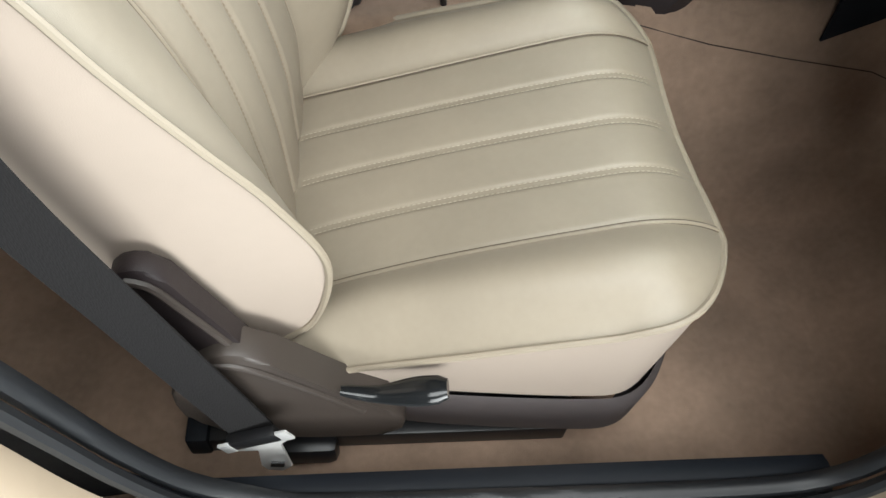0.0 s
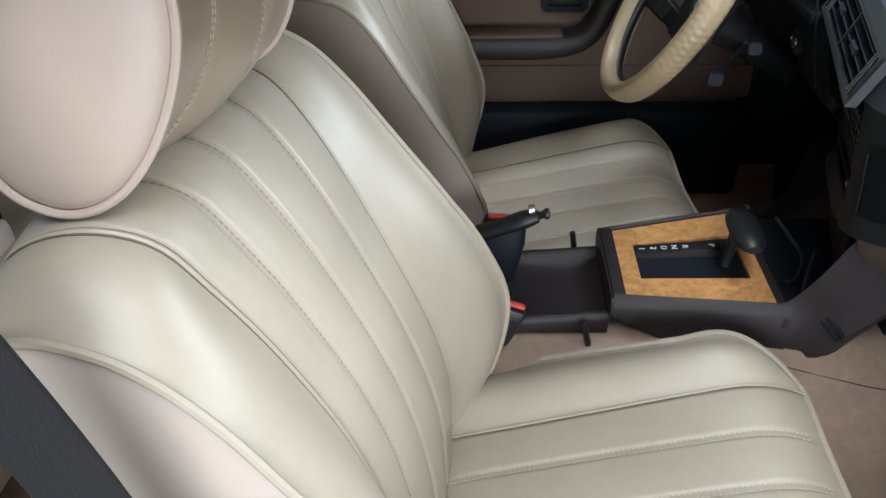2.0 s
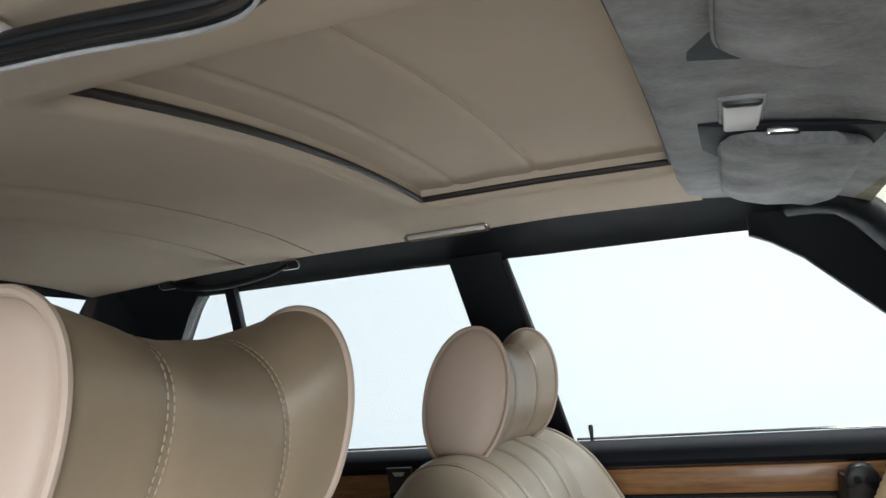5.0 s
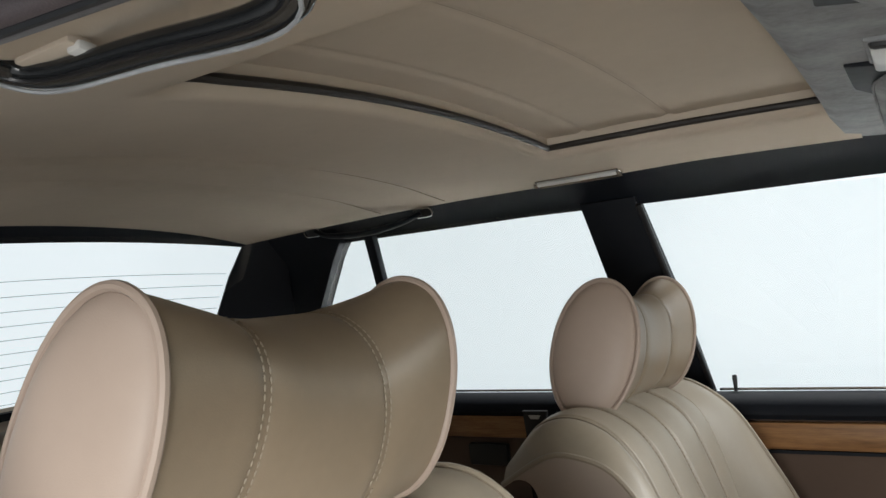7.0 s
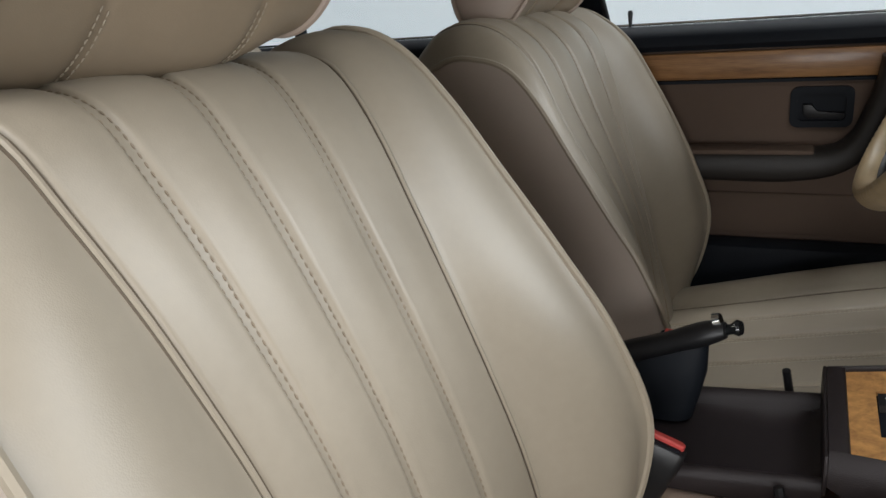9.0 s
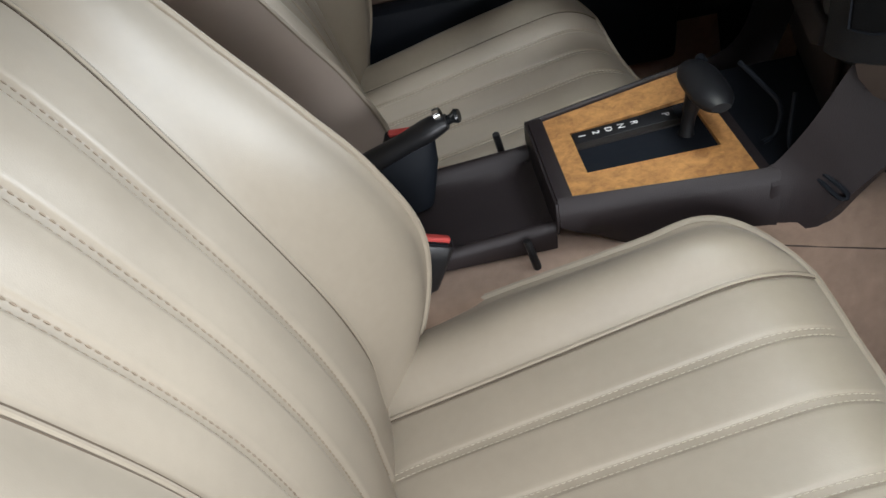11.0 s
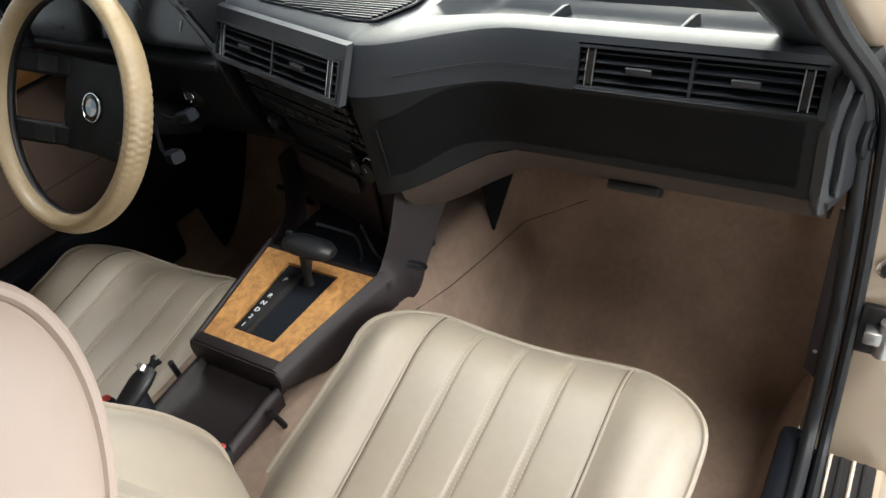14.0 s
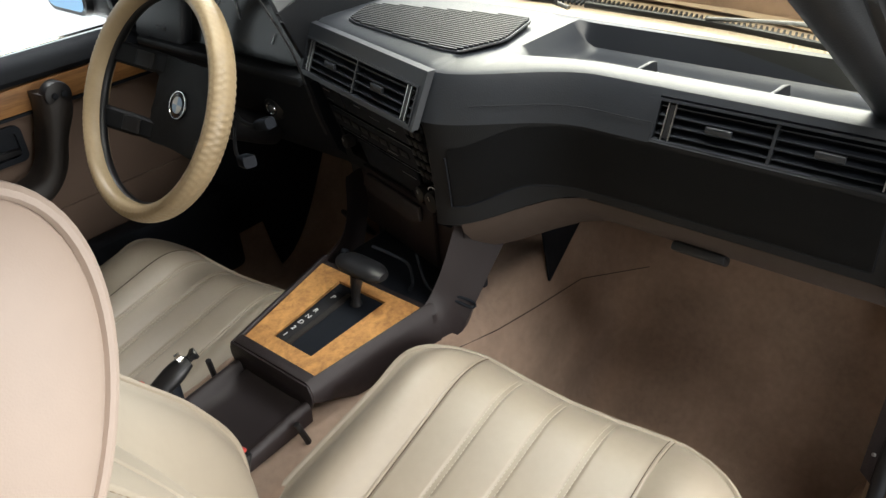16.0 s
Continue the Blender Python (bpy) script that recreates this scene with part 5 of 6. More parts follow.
for s, z, r in ((0.040, 0.545, 0.017), (0.295, 0.565, 0.012), (0.070, 0.548, 0.013)):
    k = part("knob", disc(bmesh.new(), P(s, z, 0.018), r, 0.018, knob_turn, 20, 0.002), BLACK, radio)
    part("knob_mark", tubed([P(s - r * 0.2, z + r * 0.3, 0.0285), P(s - r * 0.2, z + r * 0.8, 0.0285)], 0.0006, 5), WHITE_MARK, k)
bm = bmesh.new()
arc = [P(0.040 + 0.023 * math.cos(a), 0.545 + 0.023 * math.sin(a), 0.0125) for a in np.linspace(0.2, 2.4, 14)]
part("dial_arc", tube(bm, arc, 0.0008, 5), WHITE_MARK, radio)
for s, z, w in ((0.30, 0.666, 0.022), (0.30, 0.648, 0.022), (0.20, 0.665, 0.02), (0.15, 0.658, 0.03), (0.10, 0.655, 0.02), (0.13, 0.602, 0.03), (0.22, 0.60, 0.02), (0.10, 0.57, 0.04)):
    part("marking", slabbed([P(s - w / 2, z, 0.0155), P(s + w / 2, z, 0.0155), P(s + w / 2, z - 0.0012, 0.0155), P(s - w / 2, z - 0.0012, 0.0155)], STACK_N * 0.0006), STEEL, radio)

# drawer below the controls
drawer = thing("console_drawer", "dark brown drawer front below the radio", "drawer", at=stack(0.17, 0, 0.46))
part("drawer_surround", slabbed([stack(-0.012, -0.056, 0.540), stack(0.345, -0.056, 0.540), stack(0.345, -0.066, 0.385), stack(0.0, -0.066, 0.385)], STACK_N * 0.004, 0.001), CONSOLE, drawer)
part("drawer_front", slabbed([stack(0.055, -0.050, 0.522), stack(0.275, -0.050, 0.522), stack(0.268, -0.060, 0.402), stack(0.070, -0.060, 0.402)], STACK_N * 0.008, 0.002), CONSOLE, drawer)
lip = [stack(0.085, -0.042, 0.516), stack(0.250, -0.042, 0.516), stack(0.258, -0.038, 0.494), stack(0.235, -0.036, 0.484), stack(0.100, -0.036, 0.484), stack(0.078, -0.038, 0.494)]
part("drawer_lip", slabbed(lip, STACK_N * 0.009, 0.003), CONSOLE, drawer)

# ---- centre console ----
console = thing("centre_console", "dark brown centre console with a burl wood selector plate", "console", at=(0.42, MID, 0.30))


def rim_y(x, sign, out=0.0):
    """Edge of the wood plate; it widens ahead."""
    return MID + sign * (0.083 + 0.034 * (x - 0.34) / 0.203 + out)


def wood_z(x):
    return 0.369 + 0.075 * (x - 0.34)


xs = np.linspace(0.322, 0.560, 14)
bm = bmesh.new()
rows = []
for x in xs:
    q = max(0, (x - 0.50) / 0.06)
    low = -0.028 - 0.057 * min(1.0, (x - 0.322) / 0.10)
    rows.append([Vector((x, rim_y(x, -1, o), wood_z(x) + max(dz, low))) for o, dz in ((0.010 + 0.01 * q, -0.085), (0.016 + 0.006 * q, -0.045), (0.016, -0.012), (0.010, 0.003), (0.003, 0.006), (0.0, 0.004), (0.0, -0.006))] + [Vector((x, rim_y(x, 1, o), wood_z(x) + max(dz, low))) for o, dz in ((0.0, -0.006), (0.0, 0.004), (0.003, 0.006), (0.010, 0.003), (0.016, -0.012), (0.016, -0.045), (0.010, -0.085))])
vs = sheet(bm, rows)
body = part("console_body", bm, CONSOLE, console, "grained dark brown console moulding", angle=50)
# rear face with a raised edge
bm = bmesh.new()
x = 0.322
face = [Vector((x, rim_y(x, s, o), wood_z(x) + max(dz, -0.045))) for s in (-1, 1) for o, dz in (((0.008, -0.045), (0.016, -0.026), (0.016, -0.012), (0.010, 0.003)) if s < 0 else ((0.010, 0.003), (0.016, -0.012), (0.016, -0.026), (0.008, -0.045)))]
slab(bm, face, (-0.004, 0, 0), 0.0015)
part("rear_face", bm, CONSOLE, body)
part("rear_rim", boxed((0.331, MID, wood_z(0.331) + 0.0005), (0.020, 0.172, 0.012), rot(0, -4), 0.004), CONSOLE, body)
# wood plate with its opening
ox = [(0.341, -1), (0.544, -1), (0.544, 1), (0.341, 1)]
ix = [(0.368, 0.317), (0.524, 0.306), (0.524, 0.414), (0.368, 0.404)]
bm = bmesh.new()
frame_slab(bm, [(x, rim_y(x, s, -0.001), wood_z(x) + 0.001) for x, s in ox], [(x, y, wood_z(x) + 0.001) for x, y in ix], (0, 0, -0.008))
plate = part("wood_plate", bm, BURL, console, "light burl wood plate round the selector", smooth=False)
well = part("selector_well", slabbed([(x, y, wood_z(x) - 0.004) for x, y in ix], (0, 0, -0.003)), BLACK_MATT, plate)
part("indicator_bar", slabbed([(0.370, 0.380, wood_z(0.370) - 0.003), (0.500, 0.380, wood_z(0.5) - 0.003), (0.500, 0.404, wood_z(0.5) - 0.002), (0.370, 0.402, wood_z(0.37) - 0.002)], (0, 0, 0.003), 0.001), BLACK, well)
part("brush_strip", boxed((0.44, 0.374, wood_z(0.44) - 0.002), (0.14, 0.010, 0.003), rot(0, -4)), DOOR_ARM, well)


def lettering(name, text, size, m, mat, parent):
    c = bpy.data.curves.new(name, "FONT")
    c.body, c.size, c.align_x, c.align_y, c.extrude = text, size, "CENTER", "CENTER", 0.0004
    ob = new(name, c)
    me = bpy.data.meshes.new_from_object(ob)
    bpy.data.objects.remove(ob)
    me.materials.append(mat)
    me.transform(m)
    ob = new(name, me)
    off = Vector((0, 0, 0))
    base = parent
    while base:
        off += base.location
        base = base.parent
    ob.parent = parent
    ob.location = -off
    return ob


for ch, x in (("1", 0.380), ("2", 0.398), ("D", 0.414), ("N", 0.430), ("R", 0.447), ("P", 0.487)):
    m = Matrix.Translation((x, 0.391, wood_z(x) + 0.0015)) @ Matrix.Rotation(radians(-90), 4, "Z")
    lettering("letter", ch, 0.013, m, WHITE_MARK, plate)
# selector lever
lever = thing("gear_selector", "black automatic gear selector with a T handle", "gear lever", at=(0.505, 0.345, 0.385))
part("stem", tubed(spline([(0.498, 0.348, 0.378), (0.500, 0.347, 0.405), (0.504, 0.343, 0.435)], 8), [0.010, 0.008, 0.008, 0.008, 0.009, 0.010, 0.011, 0.012], 12), BLACK, lever)
rows = []
for k, y in enumerate(np.linspace(0.290, 0.388, 15)):
    f = 1 - abs((k - 7) / 7) ** 4 * 0.55
    rows.append([Vector((0.508 + math.cos(a) * 0.024 * f + 0.004, y, 0.447 + math.sin(a) * 0.0135 * f - 0.06 * (0.34 - y) * 0.4)) for a in np.linspace(0, math.tau, 16, endpoint=False)])
part("handle", loft(rows), BLACK, lever)
part("release_button", disc(bmesh.new(), (0.528, 0.392, 0.448), 0.006, 0.012, rot(90), 12, 0.001), BLACK_MATT, lever)

# cheeks that sweep up to the dashboard
for sign in (-1, 1):
    top = spline([(0.548, 0.118, 0.388), (0.560, 0.122, 0.400), (0.580, 0.135, 0.450), (0.600, 0.145, 0.510), (0.612, 0.150, 0.545)], 16)
    mid = spline([(0.550, 0.136, 0.375), (0.585, 0.142, 0.385), (0.612, 0.152, 0.430), (0.640, 0.160, 0.490), (0.655, 0.163, 0.520)], 16)
    low = spline([(0.540, 0.132, 0.300), (0.590, 0.150, 0.315), (0.625, 0.165, 0.370), (0.675, 0.176, 0.440), (0.712, 0.182, 0.478)], 16)
    bot = spline([(0.540, 0.122, 0.280), (0.60, 0.142, 0.285), (0.65, 0.150, 0.36), (0.70, 0.155, 0.43), (0.74, 0.155, 0.47)], 16)
    if sign > 0:
        top = spline([(0.548, 0.118, 0.388), (0.585, 0.122, 0.393), (0.615, 0.128, 0.410), (0.632, 0.132, 0.445), (0.640, 0.134, 0.500)], 16)
        mid = spline([(0.550, 0.134, 0.378), (0.590, 0.138, 0.384), (0.625, 0.142, 0.402), (0.645, 0.146, 0.440), (0.655, 0.148, 0.500)], 16)
        low = spline([(0.540, 0.132, 0.300), (0.600, 0.140, 0.310), (0.650, 0.148, 0.350), (0.680, 0.152, 0.430), (0.690, 0.154, 0.500)], 16)
        bot = spline([(0.540, 0.122, 0.280), (0.60, 0.132, 0.285), (0.66, 0.140, 0.33), (0.70, 0.145, 0.43), (0.71, 0.145, 0.50)], 16)
    inn = spline([(0.560, 0.110, 0.375), (0.600, 0.112, 0.390), (0.640, 0.115, 0.440), (0.660, 0.118, 0.500), (0.670, 0.120, 0.545)], 16)
    bm = bmesh.new()
    sheet(bm, [[Vector((x, MID + sign * y, z)) for x, y, z in line] for line in ((inn, top, mid, low, bot) if sign < 0 else (top, mid, low, bot))])
    part("cheek", bm, CONSOLE, console, "sweeping side of the console up to the dashboard" if sign < 0 else "")
part("cavity_back", boxed((0.705, MID, 0.38), (0.01, 0.25, 0.14)), BLACK_MATT, console)
part("cavity_floor", boxed((0.63, MID, 0.372), (0.15, 0.225, 0.006)), BLACK_MATT, console)
# stray cable over the edge
solo("loose_cable", tubed(spline([(0.60, 0.30, 0.44), (0.585, 0.27, 0.402), (0.582, 0.245, 0.396), (0.600, 0.215, 0.388), (0.618, 0.196, 0.372), (0.612, 0.196, 0.366), (0.595, 0.218, 0.382)], 40), 0.0028, 7), BLACK_MATT, "thin black cable hanging over the console edge", "cable")
solo("loose_cable", tubed(spline([(0.560, 0.36, 0.455), (0.575, 0.33, 0.44), (0.59, 0.31, 0.42), (0.585, 0.30, 0.39), (0.565, 0.29, 0.388)], 24), 0.003, 7), BLACK_MATT, "black cable looped beside the gear selector", "cable")

# storage bin behind the selector
binn = thing("storage_bin", "open dark brown storage bin between the seats", "storage bin", at=(0.24, MID, 0.30))
bm = bmesh.new()
prof = [(-0.088, 0.300), (-0.090, 0.322), (-0.088, 0.330), (-0.083, 0.333), (-0.077, 0.332), (-0.073, 0.326), (-0.070, 0.316), (-0.062, 0.3085), (-0.048, 0.306), (0.048, 0.306), (0.062, 0.3085), (0.070, 0.316), (0.073, 0.326), (0.077, 0.332), (0.083, 0.333), (0.088, 0.330), (0.090, 0.322), (0.088, 0.300)]
sheet(bm, [[Vector((x, MID + d, z + 0.09 * (x - 0.26) * (1 if z > 0.312 else 0.2) + 0.020 * smooth01(0.285, 0.318, x) ** 2 * (1 if abs(d) < 0.065 else 0))) for d, z in prof] for x in (0.120, 0.130, 0.16, 0.22, 0.27, 0.295, 0.31, 0.3185)])
part("bin_body", bm, CONSOLE, binn, angle=50)
part("bin_end", boxed((0.122, MID, 0.305), (0.008, 0.176, 0.04), bevel=0.003), CONSOLE, binn)
for sign in (-1, 1):
    y = MID + sign * 0.102
    solo("stop_peg", tubed([(0.284 - 0.004, y, 0.352 if sign > 0 else 0.335), (0.288, y - 0.008 * (1 if sign < 0 else -1), 0.30), (0.292, y, 0.27)], 0.005, 8), BLACK, "short black strap beside the storage bin", "strap", group="straps by the bin")

# handbrake
hb = thing("handbrake", "black handbrake lever with a release button", "handbrake", at=(0.16, 0.395, 0.34))
part("grip", tubed(spline([(0.080, 0.402, 0.376), (0.12, 0.400, 0.392), (0.16, 0.397, 0.410), (0.20, 0.394, 0.428), (0.216, 0.392, 0.433)], 16), [0.015, 0.0165, 0.0175, 0.018, 0.018, 0.0175, 0.017, 0.0165, 0.016, 0.016, 0.0165, 0.017, 0.0175, 0.017, 0.015, 0.011], 14, flat=0.8), BLACK, hb)
part("button", tubed([(0.212, 0.396, 0.430), (0.222, 0.395, 0.434), (0.228, 0.395, 0.436), (0.232, 0.394, 0.437)], [0.006, 0.006, 0.0095, 0.0080], 12), GLOSS_BLACK, hb)
part("ferrule", tubed([(0.203, 0.396, 0.442), (0.210, 0.395, 0.445)], [0.0085, 0.0070], 12), CHROME, hb)
part("boot", loft([[Vector((xc + math.copysign(abs(math.cos(a)) ** 0.6, math.cos(a)) * rx, 0.40 + math.sin(a) * ry, z + 0.35 * math.cos(a) * rx * f)) for a in np.linspace(0, math.tau, 18, endpoint=False)] for z, xc, rx, ry, f in ((0.312, 0.146, 0.036, 0.021, 0.0), (0.335, 0.149, 0.040, 0.020, 0.3), (0.362, 0.152, 0.045, 0.018, 0.8), (0.392, 0.148, 0.050, 0.014, 1.2), (0.404, 0.146, 0.046, 0.008, 1.2))]), BLACK_MATT, hb)


def buckle(base, top, across, label):
    """A belt buckle on its stalk; across is the direction of the slot."""
    b = thing("seat_belt_buckle", label, "belt buckle", group="seat belt buckles", at=base)
    base, top = Vector(base), Vector(top)
    d = (top - base).normalized()
    a = (Vector(across) - d * Vector(across).dot(d)).normalized()
    n = d.cross(a)
    long = (top - base).length
    ring = lambda h, w, k: [base + d * h + a * x + n * z for x, z in round_rect(w, k, k * 0.35)]
    part("stalk", loft([ring(0, 0.030, 0.014), ring(long - 0.055, 0.032, 0.014)]), BLACK, b)
    house = part("housing", loft([ring(long - 0.072, 0.034, 0.014), ring(long - 0.066, 0.044, 0.020), ring(long - 0.020, 0.050, 0.023), ring(long - 0.002, 0.050, 0.022), ring(long, 0.047, 0.019)]), BLACK, b, angle=40)
    lift = n * (0.005 if n.y < 0 else -0.005)
    part("red_button", loft([[p + lift * -0.6 for p in ring(long - 0.002, 0.042, 0.010)], [p + lift * -0.6 for p in ring(long + 0.004, 0.042, 0.010)], [p + lift * -0.6 for p in ring(long + 0.0055, 0.038, 0.007)]]), RED, house, "red press button")
    part("slot", loft([[p + lift for p in ring(long - 0.002, 0.036, 0.004)], [p + lift for p in ring(long + 0.0015, 0.036, 0.004)]]), BLACK_MATT, house)


buckle((0.118, 0.246, 0.235), (0.172, 0.252, 0.370), (1, 0.05, -0.25), "black buckle with a red button beside the passenger seat")
buckle((0.110, 0.500, 0.250), (0.158, 0.464, 0.380), (0.9, 0.3, -0.25), "black buckle with a red button beside the driver's seat")

# ---- steering wheel and column ----
WC = Vector((0.507, 0.762, 0.637))
WU, WN = Vector((0.4844, -0.0251, 0.8745)), Vector((-0.8733, 0.0452, 0.4850))
WY = Vector((0.0517, 0.9987, 0))
W = lambda a, h, d=0.0: WC + WY * a + WU * h + WN * d
wheel = thing("steering_wheel", "four-spoke black steering wheel with a laced tan leather cover", "steering wheel", at=WC)


def dish(a):
    """Depth of the wheel's spokes at a distance from the middle: they rise towards the driver."""
    return -0.004 + 0.046 * smooth01(0.06, 0.190, abs(a))


part("rim", tubed([W(0.187 * math.cos(a), 0.187 * math.sin(a), 0.041) for a in np.linspace(0, math.tau, 72, endpoint=False)], 0.0105, 12, True), BLACK, wheel)
rows = []
for i in range(420):
    th = i * math.tau / 420
    row = []
    for k in range(40):
        ph = k * math.tau / 40
        # pressed scales on the outward half of the cover
        v = (ph if ph < math.pi else ph - math.tau) * 0.018 / 0.0150
        lane = round(v)
        u = th * 104 / math.tau + 0.5 * (lane % 2)
        dome = 1 - min(1, 2 * math.hypot(abs(u - round(u)), abs(v - lane) * 0.9)) ** 9
        r = 0.0158 + 0.0015 * dome * smooth01(-0.25, 0.35, math.cos(ph))
        out = 0.1955 + r * math.cos(ph)
        row.append(W(out * math.cos(th), out * math.sin(th), 0.047 + 1.42 * r * math.sin(ph)))
    rows.append(row)
bm = bmesh.new()
sheet(bm, rows + rows[:1], wrap=True)
bmesh.ops.remove_doubles(bm, verts=bm.verts[:], dist=0.00001)
cover = part("rim_cover", bm, WHEEL_COVER, wheel, "tan leather cover with a pressed scale pattern", angle=60)
bm = bmesh.new()
lace = [W(0.1815 * math.cos(a), 0.1815 * math.sin(a), 0.053) for a in np.linspace(0, math.tau, 96)]
stitches(bm, lace, 0.009, 0.006, 0.0011)
part("lacing", bm, THREAD, cover)
half = [(0.0, 0.076), (0.05, 0.078), (0.088, 0.078), (0.088, 0.038), (0.080, 0.022), (0.077, 0.0), (0.082, -0.026), (0.090, -0.040), (0.090, -0.083), (0.06, -0.082), (0.03, -0.080), (0.0, -0.079)]
outline = half + [(-a, h) for a, h in reversed(half[1:-1])]
hub = part("hub_pad", slabbed([W(a, h, dish(0)) for a, h in outline], WN * -0.024, 0.006), DASH_LOW, wheel, "dark grey padded hub")
for sa in (-1, 1):
    for h0, h1 in ((0.040, 0.080), (-0.083, -0.043)):
        rows = []
        for a in np.linspace(0.070, 0.190, 10):
            lo, hi = (h0 + 0.002, h1 - 0.001) if a < 0.1 else (h0, h1)
            rows.append([W(sa * a, h, dish(a) + d) for h, d in ((lo, -0.004), (lo + 0.005, 0.0), (hi - 0.005, 0.0), (hi, -0.004), (hi, -0.014), (lo, -0.014))])
        sp = part("spoke", loft(rows), DASH_LOW, wheel, angle=30)
        c, m = 0.112, (h0 + h1) / 2
        b = part("horn_button", slabbed([W(sa * (c + da), m + dh, dish(c + da)) for da, dh in ((-0.016, -0.014), (0.016, -0.014), (0.016, 0.014), (-0.016, 0.014))], WN * 0.004, 0.0015), BLACK, sp)
        bm = bmesh.new()
        frame_slab(bm, [W(sa * (c + da), m + dh, dish(c + da) + 0.0042) for da, dh in ((-0.0145, -0.0125), (0.0145, -0.0125), (0.0145, 0.0125), (-0.0145, 0.0125))], [W(sa * (c + da), m + dh, dish(c + da) + 0.0042) for da, dh in ((-0.0134, -0.0114), (0.0134, -0.0114), (0.0134, 0.0114), (-0.0134, 0.0114))], WN * 0.0005)
        part("button_line", bm, DASH, sp)
turn = WN.to_track_quat("Z", "Y").to_matrix()
badge = part("badge", disc(bmesh.new(), W(0, 0, -0.003), 0.026, 0.006, turn, 28, 0.001), GLOSS_BLACK, hub, "round badge with white and blue quarters")
bm = bmesh.new()
tube(bm, [W(0.0245 * math.cos(a), 0.0245 * math.sin(a), 0.0005) for a in np.linspace(0, math.tau, 32, endpoint=False)], 0.0010, 6, True)
part("badge_ring", bm, CHROME, badge)
for k in range(4):
    pts = [W(0, 0, 0.0002)] + [W(0.0150 * math.cos(a), 0.0150 * math.sin(a), 0.0002) for a in np.linspace(k * math.pi / 2, (k + 1) * math.pi / 2, 8)]
    part("badge_quarter", slabbed(pts, WN * 0.001), (WHITE_MARK, BLUE)[k % 2], badge)
column = thing("steering_column", "black steering column shroud with stalks and ignition lock", "steering column", at=(0.62, 0.735, 0.60))
C = lambda a, h, d: WC + WY * a + WU * h + WN * d
part("shroud", loft([[C(math.cos(a) * r, -0.012 + math.sin(a) * r * 0.9, d) for a in np.linspace(0, math.tau, 20, endpoint=False)] for d, r in ((-0.030, 0.040), (-0.045, 0.042), (-0.08, 0.036), (-0.19, 0.034), (-0.22, 0.030))]), BLACK, column)
lock = part("lock_housing", loft([[Vector((x, 0.704 + math.cos(a) * r, 0.589 + math.sin(a) * r)) for a in np.linspace(0, math.tau, 18, endpoint=False)] for x, r in ((0.662, 0.018), (0.670, 0.026), (0.72, 0.029))]), BLACK, column)
part("lock_ring", tubed([Vector((0.662, 0.704 + math.cos(a) * 0.0105, 0.589 + math.sin(a) * 0.0105)) for a in np.linspace(0, math.tau, 24, endpoint=False)], 0.0024, 7, True), CHROME, lock)
part("lock_barrel", disc(bmesh.new(), (0.662, 0.704, 0.589), 0.0070, 0.004, rot(0, 90), 16, 0.001), STEEL, lock)
# two stalks reach out towards the middle of the car, one towards the door
for pts, rx, ry in (([(0.600, 0.735, 0.600), (0.570, 0.670, 0.605), (0.548, 0.610, 0.618), (0.545, 0.567, 0.631)], 0.019, 0.012), ([(0.600, 0.735, 0.590), (0.560, 0.690, 0.566), (0.520, 0.630, 0.566), (0.501, 0.576, 0.578)], 0.020, 0.013)):
    sp = spline(pts, 16)
    st = part("stalk", tubed(sp, 0.0035, 8), BLACK, column)
    e, d = Vector(sp[-1]), (Vector(sp[-1]) - Vector(sp[-3])).normalized()
    up = Vector((0, 0, 1))
    w = d.cross(up).normalized()
    part("stalk_paddle", loft([[e + d * q + w * x * f + w.cross(d) * z * f for x, z in round_rect(2 * ry, 2 * rx * 0.55, ry * 0.5)] for q, f in ((-0.026, 0.5), (-0.018, 0.9), (0.012, 1.0), (0.017, 0.85))]), BLACK_MATT, st)
part("stalk", tubed(spline([(0.60, 0.79, 0.62), (0.585, 0.86, 0.612), (0.575, 0.905, 0.606)], 8), [0.005, 0.006, 0.007, 0.009, 0.011, 0.012, 0.012, 0.009], 10, flat=0.6), DASH_LOW, column)

# ---- instrument cluster and driver's dash ----
cluster = thing("instrument_cluster", "hooded instrument cluster behind a dark glass", "instrument cluster", at=(0.68, 0.79, 0.70))
rows = []
for y in np.linspace(0.556, 1.075, 24):
    e = min(1, (y - 0.556) / 0.05) if y < 0.7 else min(1, (1.075 - y) / 0.09)
    top = 0.800 + 0.058 * max(0, e) ** 0.5
    rows.append([Vector((x, y, z)) for x, z in ((0.960, 0.735), (0.80, top - 0.030), (0.70, top), (0.640, top + 0.004), (0.606, top - 0.004), (0.602, top - 0.014), (0.625, top - 0.018), (0.700, top - 0.030))])
bm = bmesh.new()
vs = sheet(bm, rows)
part("hood", bm, DASH, cluster, "grained hood over the instruments", angle=40)
part("hood_cheek", slabbed([(0.602, 0.556, 0.80), (0.700, 0.556, 0.83), (0.90, 0.556, 0.76), (0.90, 0.556, 0.68), (0.655, 0.556, 0.685)], (0, 0.012, 0), 0.003), DASH_LOW, cluster)
part("cluster_glass", slabbed([(0.652, 0.565, 0.690), (0.652, 0.905, 0.690), (0.690, 0.905, 0.835), (0.690, 0.565, 0.835)], (0.004, 0, 0)), GLOSS_BLACK, cluster, "dark glass over the instruments")
